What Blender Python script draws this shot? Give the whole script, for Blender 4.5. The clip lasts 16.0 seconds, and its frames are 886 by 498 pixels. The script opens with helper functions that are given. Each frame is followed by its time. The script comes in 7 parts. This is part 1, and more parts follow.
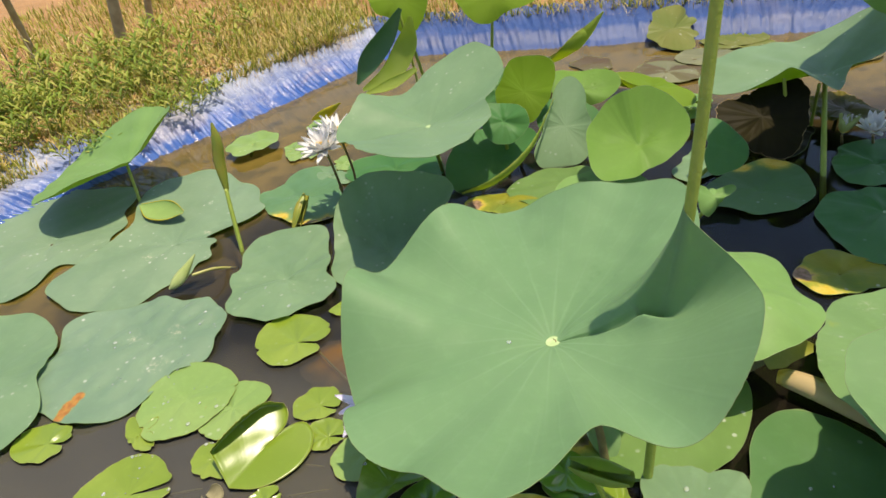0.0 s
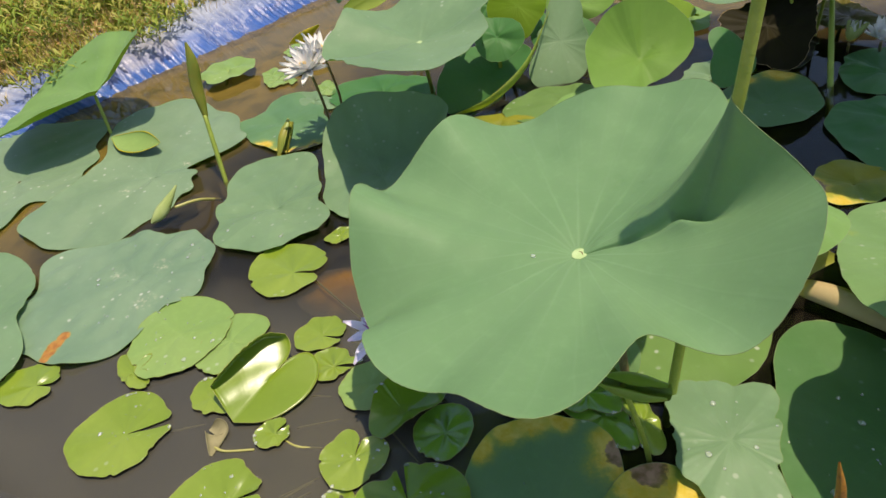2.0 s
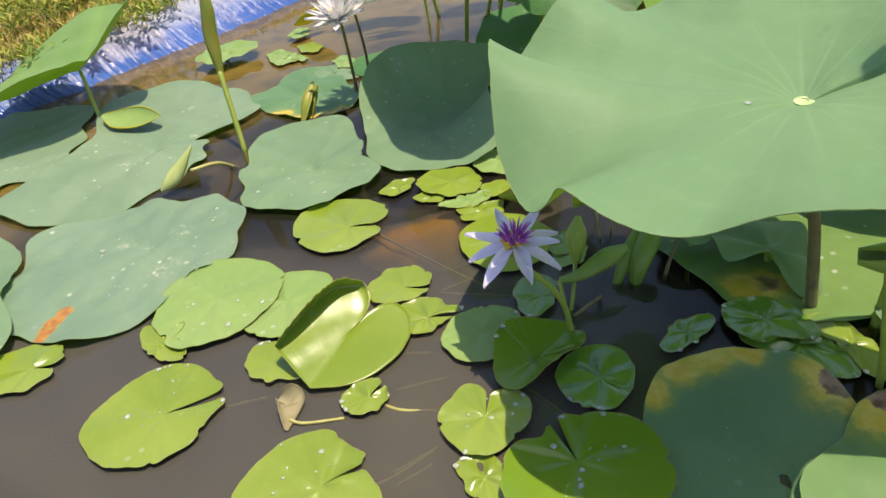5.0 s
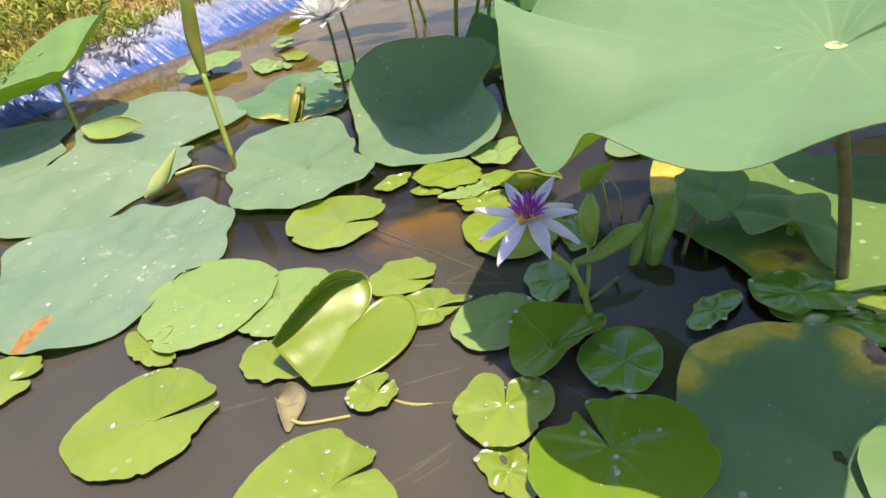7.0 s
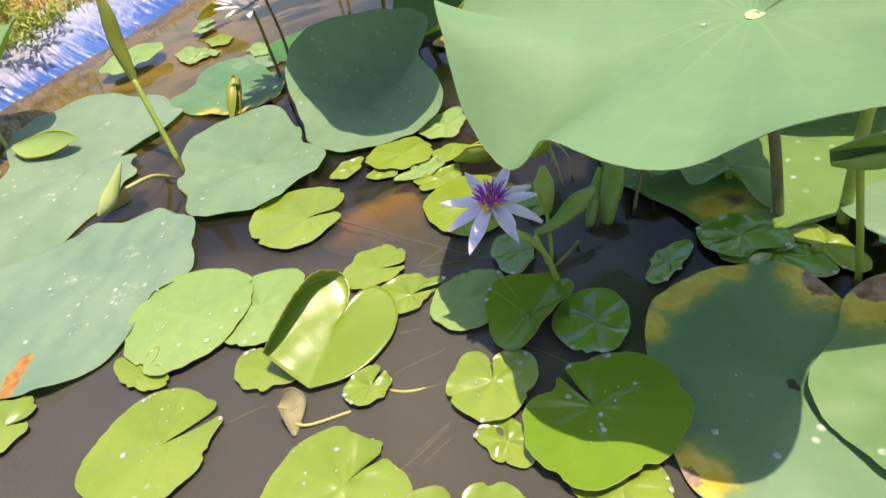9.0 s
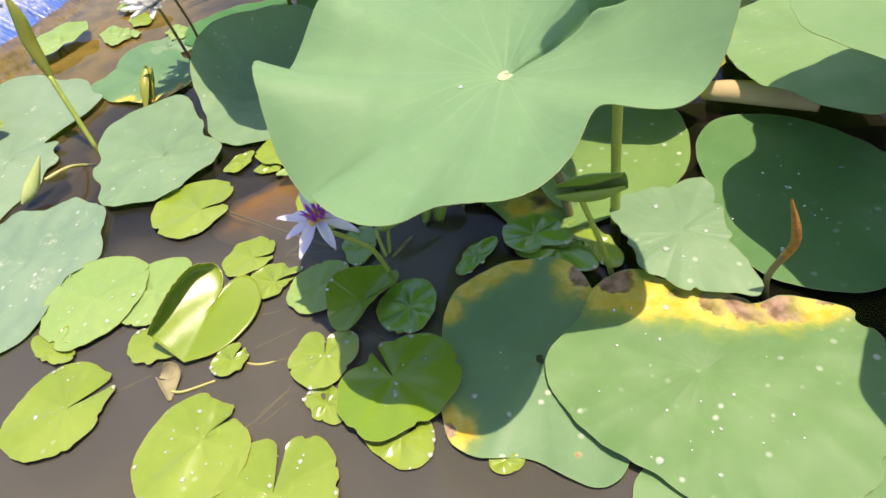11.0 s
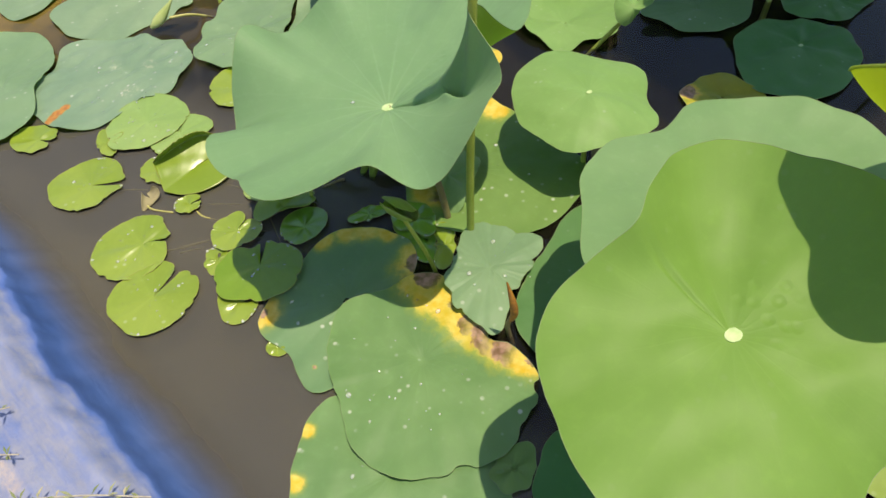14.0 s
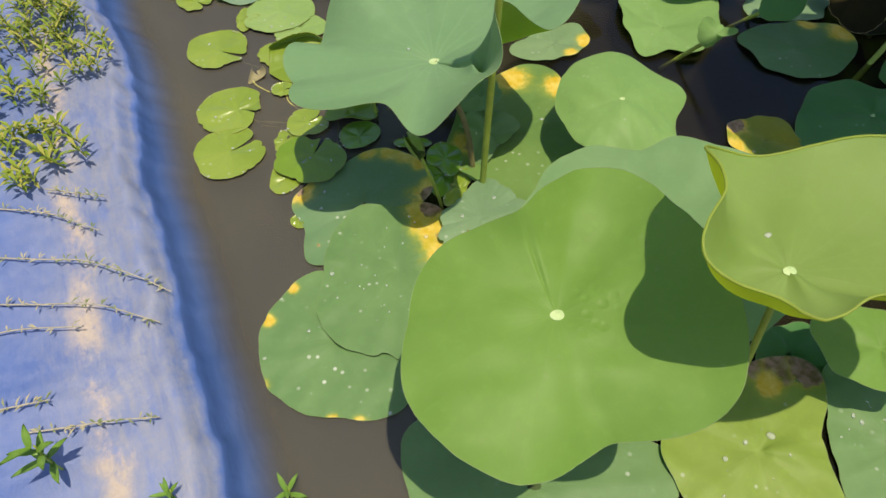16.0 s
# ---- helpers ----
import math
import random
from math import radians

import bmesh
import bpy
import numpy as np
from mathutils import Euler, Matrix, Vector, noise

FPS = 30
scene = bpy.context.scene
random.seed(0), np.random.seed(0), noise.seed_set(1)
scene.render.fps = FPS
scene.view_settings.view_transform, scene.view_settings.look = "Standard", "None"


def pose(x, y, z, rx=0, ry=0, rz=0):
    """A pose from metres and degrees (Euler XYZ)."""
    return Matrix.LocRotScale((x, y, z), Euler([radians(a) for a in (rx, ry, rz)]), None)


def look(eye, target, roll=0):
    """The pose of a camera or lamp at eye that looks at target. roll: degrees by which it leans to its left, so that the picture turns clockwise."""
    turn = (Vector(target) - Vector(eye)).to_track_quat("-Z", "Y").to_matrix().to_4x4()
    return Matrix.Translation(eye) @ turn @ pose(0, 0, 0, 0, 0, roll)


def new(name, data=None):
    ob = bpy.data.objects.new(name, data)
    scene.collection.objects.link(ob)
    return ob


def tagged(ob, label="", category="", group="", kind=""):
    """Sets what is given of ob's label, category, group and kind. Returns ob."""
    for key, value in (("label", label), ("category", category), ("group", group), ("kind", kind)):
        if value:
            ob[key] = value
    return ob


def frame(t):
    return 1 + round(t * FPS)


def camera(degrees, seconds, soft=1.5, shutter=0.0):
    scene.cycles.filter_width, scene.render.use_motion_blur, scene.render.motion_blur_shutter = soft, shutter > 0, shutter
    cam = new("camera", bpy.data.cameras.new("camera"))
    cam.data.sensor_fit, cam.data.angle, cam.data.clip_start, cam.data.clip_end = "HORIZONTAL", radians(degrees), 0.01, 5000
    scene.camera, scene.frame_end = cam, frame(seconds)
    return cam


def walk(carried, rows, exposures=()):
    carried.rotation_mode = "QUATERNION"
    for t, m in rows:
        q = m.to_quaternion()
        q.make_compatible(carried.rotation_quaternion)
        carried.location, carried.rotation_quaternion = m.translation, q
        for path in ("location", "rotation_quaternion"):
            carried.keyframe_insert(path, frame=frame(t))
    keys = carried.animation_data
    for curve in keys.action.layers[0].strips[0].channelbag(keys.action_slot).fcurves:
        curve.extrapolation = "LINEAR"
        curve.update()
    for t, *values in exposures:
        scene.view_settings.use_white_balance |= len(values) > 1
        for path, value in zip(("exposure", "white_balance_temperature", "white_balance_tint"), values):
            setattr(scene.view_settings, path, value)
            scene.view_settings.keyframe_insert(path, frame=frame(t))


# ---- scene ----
cam = camera(66.4, 16.0)
PATH = [
    (0, (0.032, 0.022, 0.924), (-0.185, 1.679, -0.173), -9.1),
    (0.5, (0.035, 0.015, 0.927), (-0.175, 1.62, -0.248), -10.7),
    (1, (0.03, 0.027, 0.9), (-0.166, 1.586, -0.337), -11.8),
    (1.5, (0.014, 0.039, 0.903), (-0.196, 1.59, -0.342), -11.2),
    (2, (-0.032, 0.056, 0.862), (-0.194, 1.61, -0.387), -9.9),
    (2.5, (-0.086, 0.06, 0.816), (-0.231, 1.626, -0.42), -9.0),
    (3, (-0.153, 0.069, 0.763), (-0.26, 1.642, -0.469), -7.6),
    (3.5, (-0.19, 0.101, 0.718), (-0.259, 1.697, -0.486), -8.2),
    (4, (-0.236, 0.107, 0.682), (-0.265, 1.719, -0.5), -8.3),
    (4.2, (-0.256, 0.112, 0.665), (-0.289, 1.73, -0.51), -8.8),
    (6.3, (-0.31, 0.142, 0.54), (-0.281, 1.827, -0.536), -9.9),
    (6.5, (-0.316, 0.145, 0.54), (-0.276, 1.828, -0.54), -10.0),
    (7, (-0.323, 0.149, 0.529), (-0.289, 1.834, -0.549), -10.4),
    (7.5, (-0.326, 0.167, 0.524), (-0.278, 1.817, -0.606), -10.9),
    (8, (-0.349, 0.175, 0.55), (-0.284, 1.821, -0.583), -12.5),
    (8.2, (-0.356, 0.173, 0.557), (-0.274, 1.807, -0.592), -13.4),
    (10.3, (-0.231, 0.067, 0.71), (-0.073, 1.517, -0.659), -17.8),
    (10.5, (-0.207, 0.048, 0.727), (-0.043, 1.482, -0.658), -17.1),
    (11, (-0.131, 0.004, 0.748), (-0.001, 1.437, -0.642), -16.7),
    (11.5, (-0.059, -0.023, 0.786), (0.063, 1.367, -0.647), -15.3),
    (12, (0.024, -0.07, 0.825), (0.065, 1.302, -0.63), -15.0),
    (12.5, (0.112, -0.087, 0.884), (0.056, 1.29, -0.565), -14.8),
    (13, (0.216, -0.107, 0.941), (0.029, 1.237, -0.529), -14.3),
    (13.5, (0.311, -0.131, 0.98), (0.049, 1.189, -0.5), -9.8),
    (14, (0.403, -0.142, 1.017), (0.021, 1.078, -0.522), -7.2),
    (14.5, (0.481, -0.139, 1.061), (0.021, 1.032, -0.494), -4.9),
    (15, (0.543, -0.163, 1.12), (-0.02, 0.93, -0.457), -4.0),
    (15.5, (0.636, -0.172, 1.167), (-0.02, 0.823, -0.439), -4.0),
    (16, (0.718, -0.168, 1.2), (0.036, 0.758, -0.436), -3.0),
]
EXPOSURES = [(0.0, 0.49, 6640, 10), (1.0, 0.33, 6640, 10), (2.0, 0.31, 6640, 10), (3.5, 0.39, 6640, 12), (7.0, 0.83, 6560, 17), (8.2, 0.83, 6560, 17), (10.5, 1.01, 6560, 20), (11.5, 0.87, 6560, 17), (12.2, 0.69, 6640, 13), (13.0, 0.59, 6640, 12), (14.0, 0.51, 6640, 11), (16.0, 0.31, 6640, 9)]
walk(cam, [(t, look(eye, target, roll)) for t, eye, target, roll in PATH], EXPOSURES)

# ---- world and sun ----
world = bpy.data.worlds.new("sky")
scene.world = world
world.use_nodes = True
wn = world.node_tree
sky = wn.nodes.new("ShaderNodeTexSky")
sky.sky_type, sky.sun_disc = "NISHITA", False
sky.sun_elevation, sky.sun_rotation = radians(76), radians(100)
sky.air_density, sky.dust_density = 1.0, 1.4
wn.links.new(sky.outputs[0], wn.nodes["Background"].inputs[0])
wn.nodes["Background"].inputs[1].default_value = 0.135

SUN_FROM = Vector((0.215, -0.04, 1.0))
sun = new("sun", bpy.data.lights.new("sun", "SUN"))
sun.data.energy, sun.data.angle, sun.data.color = 4.15, radians(0.53), (1.0, 0.87, 0.67)
sun.matrix_world = look(SUN_FROM * 10, (0, 0, 0))


# ---- material helpers ----
class Nodes:
    """Short calls to make shader nodes."""

    def __init__(self, name):
        self.mat = bpy.data.materials.new(name)
        self.mat.use_nodes = True
        self.t = self.mat.node_tree
        self.t.nodes.clear()
        self.out = self.t.nodes.new("ShaderNodeOutputMaterial")

    def put(self, sock, val):
        if isinstance(val, bpy.types.NodeSocket):
            self.t.links.new(val, sock)
        elif isinstance(val, (tuple, list)) and len(val) == 3 and sock.type == "RGBA":
            sock.default_value = (*val, 1)
        else:
            sock.default_value = val

    def n(self, kind, ins=(), out=0, **props):
        nd = self.t.nodes.new("ShaderNode" + kind)
        for k, v in props.items():
            setattr(nd, k, v)
        for k, v in dict(ins).items():
            self.put(nd.inputs[k], v)
        return nd.outputs[out]

    def math(self, op, a, b=0.0, c=0.0):
        return self.n("Math", {0: a, 1: b, 2: c}, operation=op)

    def ramp(self, v, lo, hi, a=0.0, b=1.0):
        return self.n("MapRange", {"Value": v, "From Min": lo, "From Max": hi, "To Min": a, "To Max": b}, interpolation_type="SMOOTHSTEP")

    def mix(self, f, a, b):
        nd = self.t.nodes.new("ShaderNodeMix")
        nd.data_type = "RGBA"
        for k, v in ((0, f), (6, a), (7, b)):
            self.put(nd.inputs[k], v)
        return nd.outputs[2]

    def noise(self, scale, vec=None, detail=3.0, rough=0.55, out=0):
        ins = {"Scale": scale, "Detail": detail, "Roughness": rough}
        if vec is not None:
            ins["Vector"] = vec
        return self.n("TexNoise", ins, out=out)

    def coords(self, which="Object"):
        return self.n("TexCoord", out=which)

    def bump(self, height, strength=0.3, dist=0.002):
        return self.n("Bump", {"Height": height, "Strength": strength, "Distance": dist})

    def bsdf(self, col, rough=0.5, **more):
        ins = {"Base Color": col, "Roughness": rough}
        ins.update(more)
        return self.n("BsdfPrincipled", ins)

    def done(self, shader):
        self.t.links.new(shader, self.out.inputs[0])
        return self.mat


def leaf_material(name, col, col2, wax=0.3, rough=0.5, veins=21, see=0.22, glow=(0.30, 0.62, 0.05), specks=0.5, patches=(), spec=0.2, vein_gain=0.055, dents=(), scurf=()):
    """A leaf's skin: two tones of noise, radial veins that fork, a pale rim, dried specks and, at patches (x, y, size, share of brown), yellow and brown decay."""
    k = Nodes(name)
    col, col2 = ((q[0] * 0.925, q[1], q[2] * 0.82) for q in (col, col2))
    uv = k.n("SeparateXYZ", {0: k.coords("UV")}, out=0)
    sep = uv.node
    u, v = sep.outputs[0], sep.outputs[1]
    obj = k.coords("Object")
    big = k.noise(5.0, obj, 4.0)
    base = k.mix(k.ramp(big, 0.35, 0.68), col, col2)
    fine = k.noise(60.0, obj, 4.0, 0.65)
    base = k.mix(k.math("MULTIPLY", k.ramp(fine, 0.45, 0.8), 0.22), base, tuple(min(1, c * 1.7) for c in col))
    bend = k.math("MULTIPLY", k.math("SUBTRACT", k.noise(9.0, obj, 2.0), 0.5), 0.012)
    ub = k.math("ADD", u, bend)

    def rays(count, width, shift=0.0):
        f = k.math("FRACT", k.math("ADD", k.math("MULTIPLY", ub, float(count)), shift))
        d = k.math("SUBTRACT", 0.5, k.math("ABSOLUTE", k.math("SUBTRACT", f, 0.5)))
        d = k.math("MULTIPLY", k.math("DIVIDE", d, float(count)), v)
        return k.ramp(d, width, 0.0)

    main = k.math("MULTIPLY", rays(veins, 0.0015), k.ramp(v, 0.75, 0.08, 0.12, 1.0))
    fork = k.math("MULTIPLY", rays(veins * 2, 0.0016, 0.25), k.math("MULTIPLY", k.ramp(v, 0.45, 0.65), 0.4))
    vein = k.math("MAXIMUM", main, fork)
    base = k.mix(k.math("MULTIPLY", vein, vein_gain), base, tuple(min(1, c * 1.55 + 0.06) for c in col2))
    cell = k.n("TexVoronoi", {"Scale": 38.0, "Vector": obj}, out="Distance")
    dry = k.math("MULTIPLY", k.ramp(cell, 0.20, 0.08), k.ramp(k.noise(7.0, obj, 3.0), 0.47, 0.62))
    base = k.mix(k.math("MULTIPLY", dry, specks), base, (0.52, 0.56, 0.46))
    if specks >= 0.9:
        spots = k.n("TexVoronoi", {"Scale": 11.0, "Vector": obj}, out="Distance")
        spots = k.math("ADD", spots, k.math("MULTIPLY", k.math("SUBTRACT", k.noise(40.0, obj, 5.0, 0.7), 0.5), 0.5))
        blot = k.math("MULTIPLY", k.ramp(spots, 0.10, 0.02), k.ramp(k.noise(5.0, obj, 2.0), 0.45, 0.58))
        base = k.mix(k.math("MULTIPLY", blot, 0.72), base, (0.55, 0.56, 0.47))
    for x, y, size in scurf:
        d = k.n("VectorMath", {0: obj, 1: (x, y, 0)}, out=1, operation="DISTANCE")
        grit = k.math("MULTIPLY", k.ramp(d, size, size * 0.3), k.ramp(k.noise(110.0, obj, 6.0, 0.75), 0.50, 0.63))
        base = k.mix(k.math("MULTIPLY", grit, 0.75), base, (0.52, 0.52, 0.38))
    rough_v = k.math("ADD", rough - 0.06, k.math("MULTIPLY", fine, 0.15))
    for x, y, size, share in patches:
        d = k.n("VectorMath", {0: obj, 1: (x, y, 0)}, out=1, operation="DISTANCE")
        d = k.math("ADD", d, k.math("MULTIPLY", k.math("SUBTRACT", k.noise(20.0, obj, 9.0, 0.74), 0.5), size * 1.7))
        base = k.mix(k.math("MULTIPLY", k.ramp(d, size * 1.35, size * 0.8), 0.45), base, (0.34, 0.36, 0.04))
        yel = k.ramp(d, size * 1.0, size * 0.55)
        base = k.mix(yel, base, k.mix(k.ramp(k.noise(38.0, obj, 5.0, 0.65), 0.3, 0.7), (0.56, 0.37, 0.015), (0.68, 0.54, 0.13)))
        if share:
            brown = k.ramp(d, size * share, size * share * 0.8)
            base = k.mix(brown, base, k.mix(k.ramp(k.noise(50.0, obj, 5.0), 0.35, 0.65), *(((0.30, 0.10, 0.02), (0.50, 0.24, 0.05)) if share > 1 else ((0.13, 0.065, 0.035), (0.38, 0.24, 0.17)))))
    hgt = k.math("ADD", k.math("MULTIPLY", vein, vein_gain * 1.8), k.math("ADD", k.math("MULTIPLY", fine, 0.25), k.math("MULTIPLY", k.noise(14.0, obj), 0.9)))
    for x, y, size in dents:
        d = k.n("VectorMath", {0: obj, 1: (x, y, 0)}, out=1, operation="DISTANCE")
        cells = k.n("TexVoronoi", {"Scale": 55.0, "Vector": obj}, out="Distance")
        hgt = k.math("ADD", hgt, k.math("MULTIPLY", k.math("MULTIPLY", k.ramp(d, size, size * 0.3), k.ramp(cells, 0.1, 0.5)), 1.6))
    norm = k.bump(hgt, 0.28, 0.0025)
    skin = k.bsdf(base, rough_v, **{"Specular IOR Level": spec, "Sheen Weight": wax * 0.36, "Sheen Roughness": 0.45, "Sheen Tint": (0.80, 0.95, 0.88, 1), "Normal": norm})
    through_light = k.n("BsdfTranslucent", {"Color": glow, "Normal": norm})
    return k.done(k.n("MixShader", {0: see, 1: skin, 2: through_light}))


def plain_material(name, a, b, scale=30.0, rough=0.5, see=0.0, glow=(0.3, 0.4, 0.05), bump=0.3, bump_scale=80.0, **more):
    k = Nodes(name)
    obj = k.coords("Object")
    base = k.mix(k.ramp(k.noise(scale, obj, 4.0), 0.3, 0.7), a, b)
    norm = k.bump(k.noise(bump_scale, obj, 4.0), bump, 0.002)
    sh = k.bsdf(base, rough, Normal=norm, **more)
    if see:
        sh = k.n("MixShader", {0: see, 1: sh, 2: k.n("BsdfTranslucent", {"Color": glow})})
    return k.done(sh)


WAX = leaf_material("lotus_waxy", (0.155, 0.235, 0.150), (0.195, 0.278, 0.182), wax=0.4, spec=0.3)
SCURFY = leaf_material("lotus_pale_scurfy", (0.165, 0.26, 0.12), (0.19, 0.29, 0.14), wax=0.12, specks=0.5, scurf=((-0.01, 0.16, 0.038),), patches=((-0.085, 0.12, 0.018, 0.0),))
PALE = leaf_material("lotus_pale", (0.17, 0.28, 0.10), (0.20, 0.31, 0.12), wax=0.06, specks=0.2)
LIT = leaf_material("lotus_backlit", (0.17, 0.27, 0.025), (0.21, 0.30, 0.04), wax=0.05, specks=0.0, see=0.5, glow=(0.55, 0.68, 0.03), vein_gain=0.06)
WAX_SPOT = leaf_material("lotus_waxy_spotted", (0.180, 0.252, 0.180), (0.222, 0.292, 0.212), wax=0.5, spec=0.3, scurf=((-0.05, -0.06, 0.022), (0.08, 0.05, 0.018)), specks=1.0, veins=19)
HERO = leaf_material("lotus_big", (0.167, 0.266, 0.162), (0.191, 0.292, 0.182), wax=0.12, specks=0.0, veins=22, vein_gain=0.14, see=0.30, glow=(0.36, 0.72, 0.08), dents=((0.09, 0.09, 0.06), (0.10, -0.03, 0.05)))
FRESH = leaf_material("lotus_fresh", (0.146, 0.242, 0.055), (0.168, 0.268, 0.070), wax=0.0, specks=0.05, veins=20, see=0.28, glow=(0.36, 0.70, 0.05), vein_gain=0.06, dents=((0.035, 0.05, 0.05), (0.05, 0.01, 0.035)))
CUP = leaf_material("lotus_cupped", (0.185, 0.262, 0.085), (0.22, 0.295, 0.115), wax=0.1, specks=0.0, see=0.38, glow=(0.66, 0.80, 0.08), vein_gain=0.06)
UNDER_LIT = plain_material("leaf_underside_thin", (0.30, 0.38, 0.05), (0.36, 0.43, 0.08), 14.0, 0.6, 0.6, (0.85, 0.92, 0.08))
FLOAT = leaf_material("lotus_floating", (0.130, 0.215, 0.100), (0.160, 0.25, 0.120), wax=0.1, specks=0.9)
MID = leaf_material("lotus_mid", (0.125, 0.20, 0.07), (0.155, 0.235, 0.085), wax=0.06, specks=0.8)
# two leaf greens darkened to hold the shade of taller leaves
HALF_SHADE_TINT = leaf_material("lotus_half_shade_tint", (0.082, 0.168, 0.070), (0.105, 0.195, 0.086), wax=0.04, specks=0.5)
SHADE_TINT = leaf_material("lotus_shade_tint", (0.054, 0.152, 0.054), (0.076, 0.180, 0.068), wax=0.04, specks=0.3)
UNDER = plain_material("leaf_underside", (0.27, 0.36, 0.05), (0.34, 0.42, 0.09), 14.0, 0.6, 0.5, (0.6, 0.7, 0.06))
LILY = leaf_material("lily_bright", (0.175, 0.235, 0.026), (0.235, 0.29, 0.048), wax=0.0, rough=0.23, veins=15, see=0.12, spec=0.65, specks=0.25, vein_gain=0.05)
LILY_GLOSS = leaf_material("lily_glossy", (0.20, 0.28, 0.020), (0.26, 0.33, 0.034), wax=0.0, rough=0.30, veins=15, see=0.32, glow=(0.34, 0.46, 0.02), spec=0.85, specks=0.25, vein_gain=0.0)
LILY_DARK = leaf_material("lily_green", (0.105, 0.21, 0.03), (0.15, 0.27, 0.04), wax=0.0, rough=0.17, veins=15, see=0.16, spec=1.0, specks=0.25, vein_gain=0.05)
LILY_PALE = leaf_material("lily_pale", (0.195, 0.285, 0.10), (0.235, 0.315, 0.12), wax=0.05, rough=0.36, veins=15, see=0.12, specks=0.4, vein_gain=0.05)
RED_UNDER = plain_material("lily_underside", (0.20, 0.22, 0.03), (0.22, 0.13, 0.05), 16.0, 0.4)
OLD = leaf_material("leaf_withering", (0.26, 0.23, 0.025), (0.15, 0.20, 0.045), wax=0.05, specks=0.8, patches=((-0.055, -0.075, 0.042, 0.0), (-0.075, 0.005, 0.035, 0.7)))
OLD_LILY = leaf_material("lily_old", (0.13, 0.15, 0.035), (0.19, 0.18, 0.055), wax=0.0, rough=0.45, specks=0.8)
RUST = leaf_material("lily_rusty", (0.11, 0.065, 0.05), (0.15, 0.12, 0.07), wax=0.0, rough=0.45, specks=1.0)
GREY_PAD = leaf_material("lily_grey", (0.17, 0.16, 0.11), (0.24, 0.22, 0.15), wax=0.1, rough=0.5, specks=0.8)
OLIVE_ROT = leaf_material("lotus_olive_rot", (0.12, 0.085, 0.015), (0.17, 0.13, 0.03), wax=0.0, specks=0.3)
# rotten brown, taken near black to include the deep shade there
ROT_SHADED = leaf_material("lotus_rotten_shaded", (0.013, 0.011, 0.006), (0.026, 0.020, 0.009), wax=0.0, specks=0.0, vein_gain=0.0, spec=0.05, see=0.05, glow=(0.05, 0.03, 0.01))
# the folded leaf's shaded face, its shade mixed into the green
SHADE_ROLL = plain_material("shade_tint_roll", (0.05, 0.14, 0.05), (0.08, 0.17, 0.065), 14.0, 0.5, 0.2, (0.2, 0.42, 0.03))
DARK_SHOOT = plain_material("yellow_green_shoot", (0.24, 0.26, 0.03), (0.34, 0.33, 0.04), 18.0, 0.5, 0.2, (0.5, 0.5, 0.03))
TAN_TUBE = leaf_material("dry_leaf_tube", (0.42, 0.27, 0.15), (0.56, 0.41, 0.27), wax=0.0, rough=0.7, specks=0.2, glow=(0.4, 0.25, 0.08), patches=((0.0, 0.0, 0.026, 0.0),))
TAN = plain_material("dry_leaf", (0.40, 0.26, 0.11), (0.52, 0.38, 0.20), 22.0, 0.7, bump=0.6)
ASH = plain_material("pale_dry_leaf", (0.30, 0.23, 0.15), (0.46, 0.37, 0.26), 22.0, 0.75, bump=0.6)
STEM = plain_material("lotus_stem", (0.22, 0.29, 0.035), (0.28, 0.34, 0.05), 40.0, 0.5, bump=0.7, bump_scale=260.0)
STEM_BROWN = plain_material("old_stem", (0.13, 0.10, 0.04), (0.18, 0.16, 0.06), 50.0, 0.6, bump=0.8, bump_scale=260.0)
STEM_RED = plain_material("flower_stem", (0.16, 0.09, 0.05), (0.20, 0.17, 0.06), 40.0, 0.45)
STALK = plain_material("pale_stalk", (0.30, 0.28, 0.07), (0.38, 0.36, 0.12), 60.0, 0.5)
BUD = plain_material("young_leaf_roll", (0.30, 0.27, 0.03), (0.22, 0.30, 0.04), 25.0, 0.45, 0.2, (0.5, 0.5, 0.05))
BUD_PALE = plain_material("pale_leaf_roll", (0.38, 0.46, 0.14), (0.50, 0.55, 0.24), 25.0, 0.5, 0.2, (0.5, 0.6, 0.15))
BUD_BROWN = plain_material("withered_roll", (0.38, 0.17, 0.015), (0.20, 0.09, 0.02), 120.0, 0.6, bump=0.7)
YELLOW = plain_material("yellow_leaf", (0.55, 0.42, 0.02), (0.38, 0.40, 0.03), 18.0, 0.45, 0.35, (0.7, 0.65, 0.03))
LILAC = plain_material("lilac_petal", (0.80, 0.75, 0.93), (0.88, 0.84, 0.95), 60.0, 0.5, 0.35, (0.85, 0.8, 0.95))
PURPLE = plain_material("purple_stamen", (0.30, 0.04, 0.36), (0.42, 0.08, 0.48), 200.0, 0.5)
GOLD = plain_material("yellow_stamen", (0.75, 0.50, 0.03), (0.80, 0.60, 0.08), 200.0, 0.5)
WHITE = plain_material("white_petal", (0.80, 0.79, 0.76), (0.84, 0.82, 0.84), 60.0, 0.45, 0.3, (0.85, 0.85, 0.8))
BAMBOO = plain_material("weathered_pole", (0.26, 0.21, 0.12), (0.38, 0.32, 0.20), 12.0, 0.8, bump=0.6)
RIM = plain_material("leaf_rim", (0.155, 0.24, 0.08), (0.21, 0.28, 0.10), 20.0, 0.5)
RIM_LILY = plain_material("lily_rim", (0.20, 0.25, 0.03), (0.25, 0.24, 0.05), 20.0, 0.35)
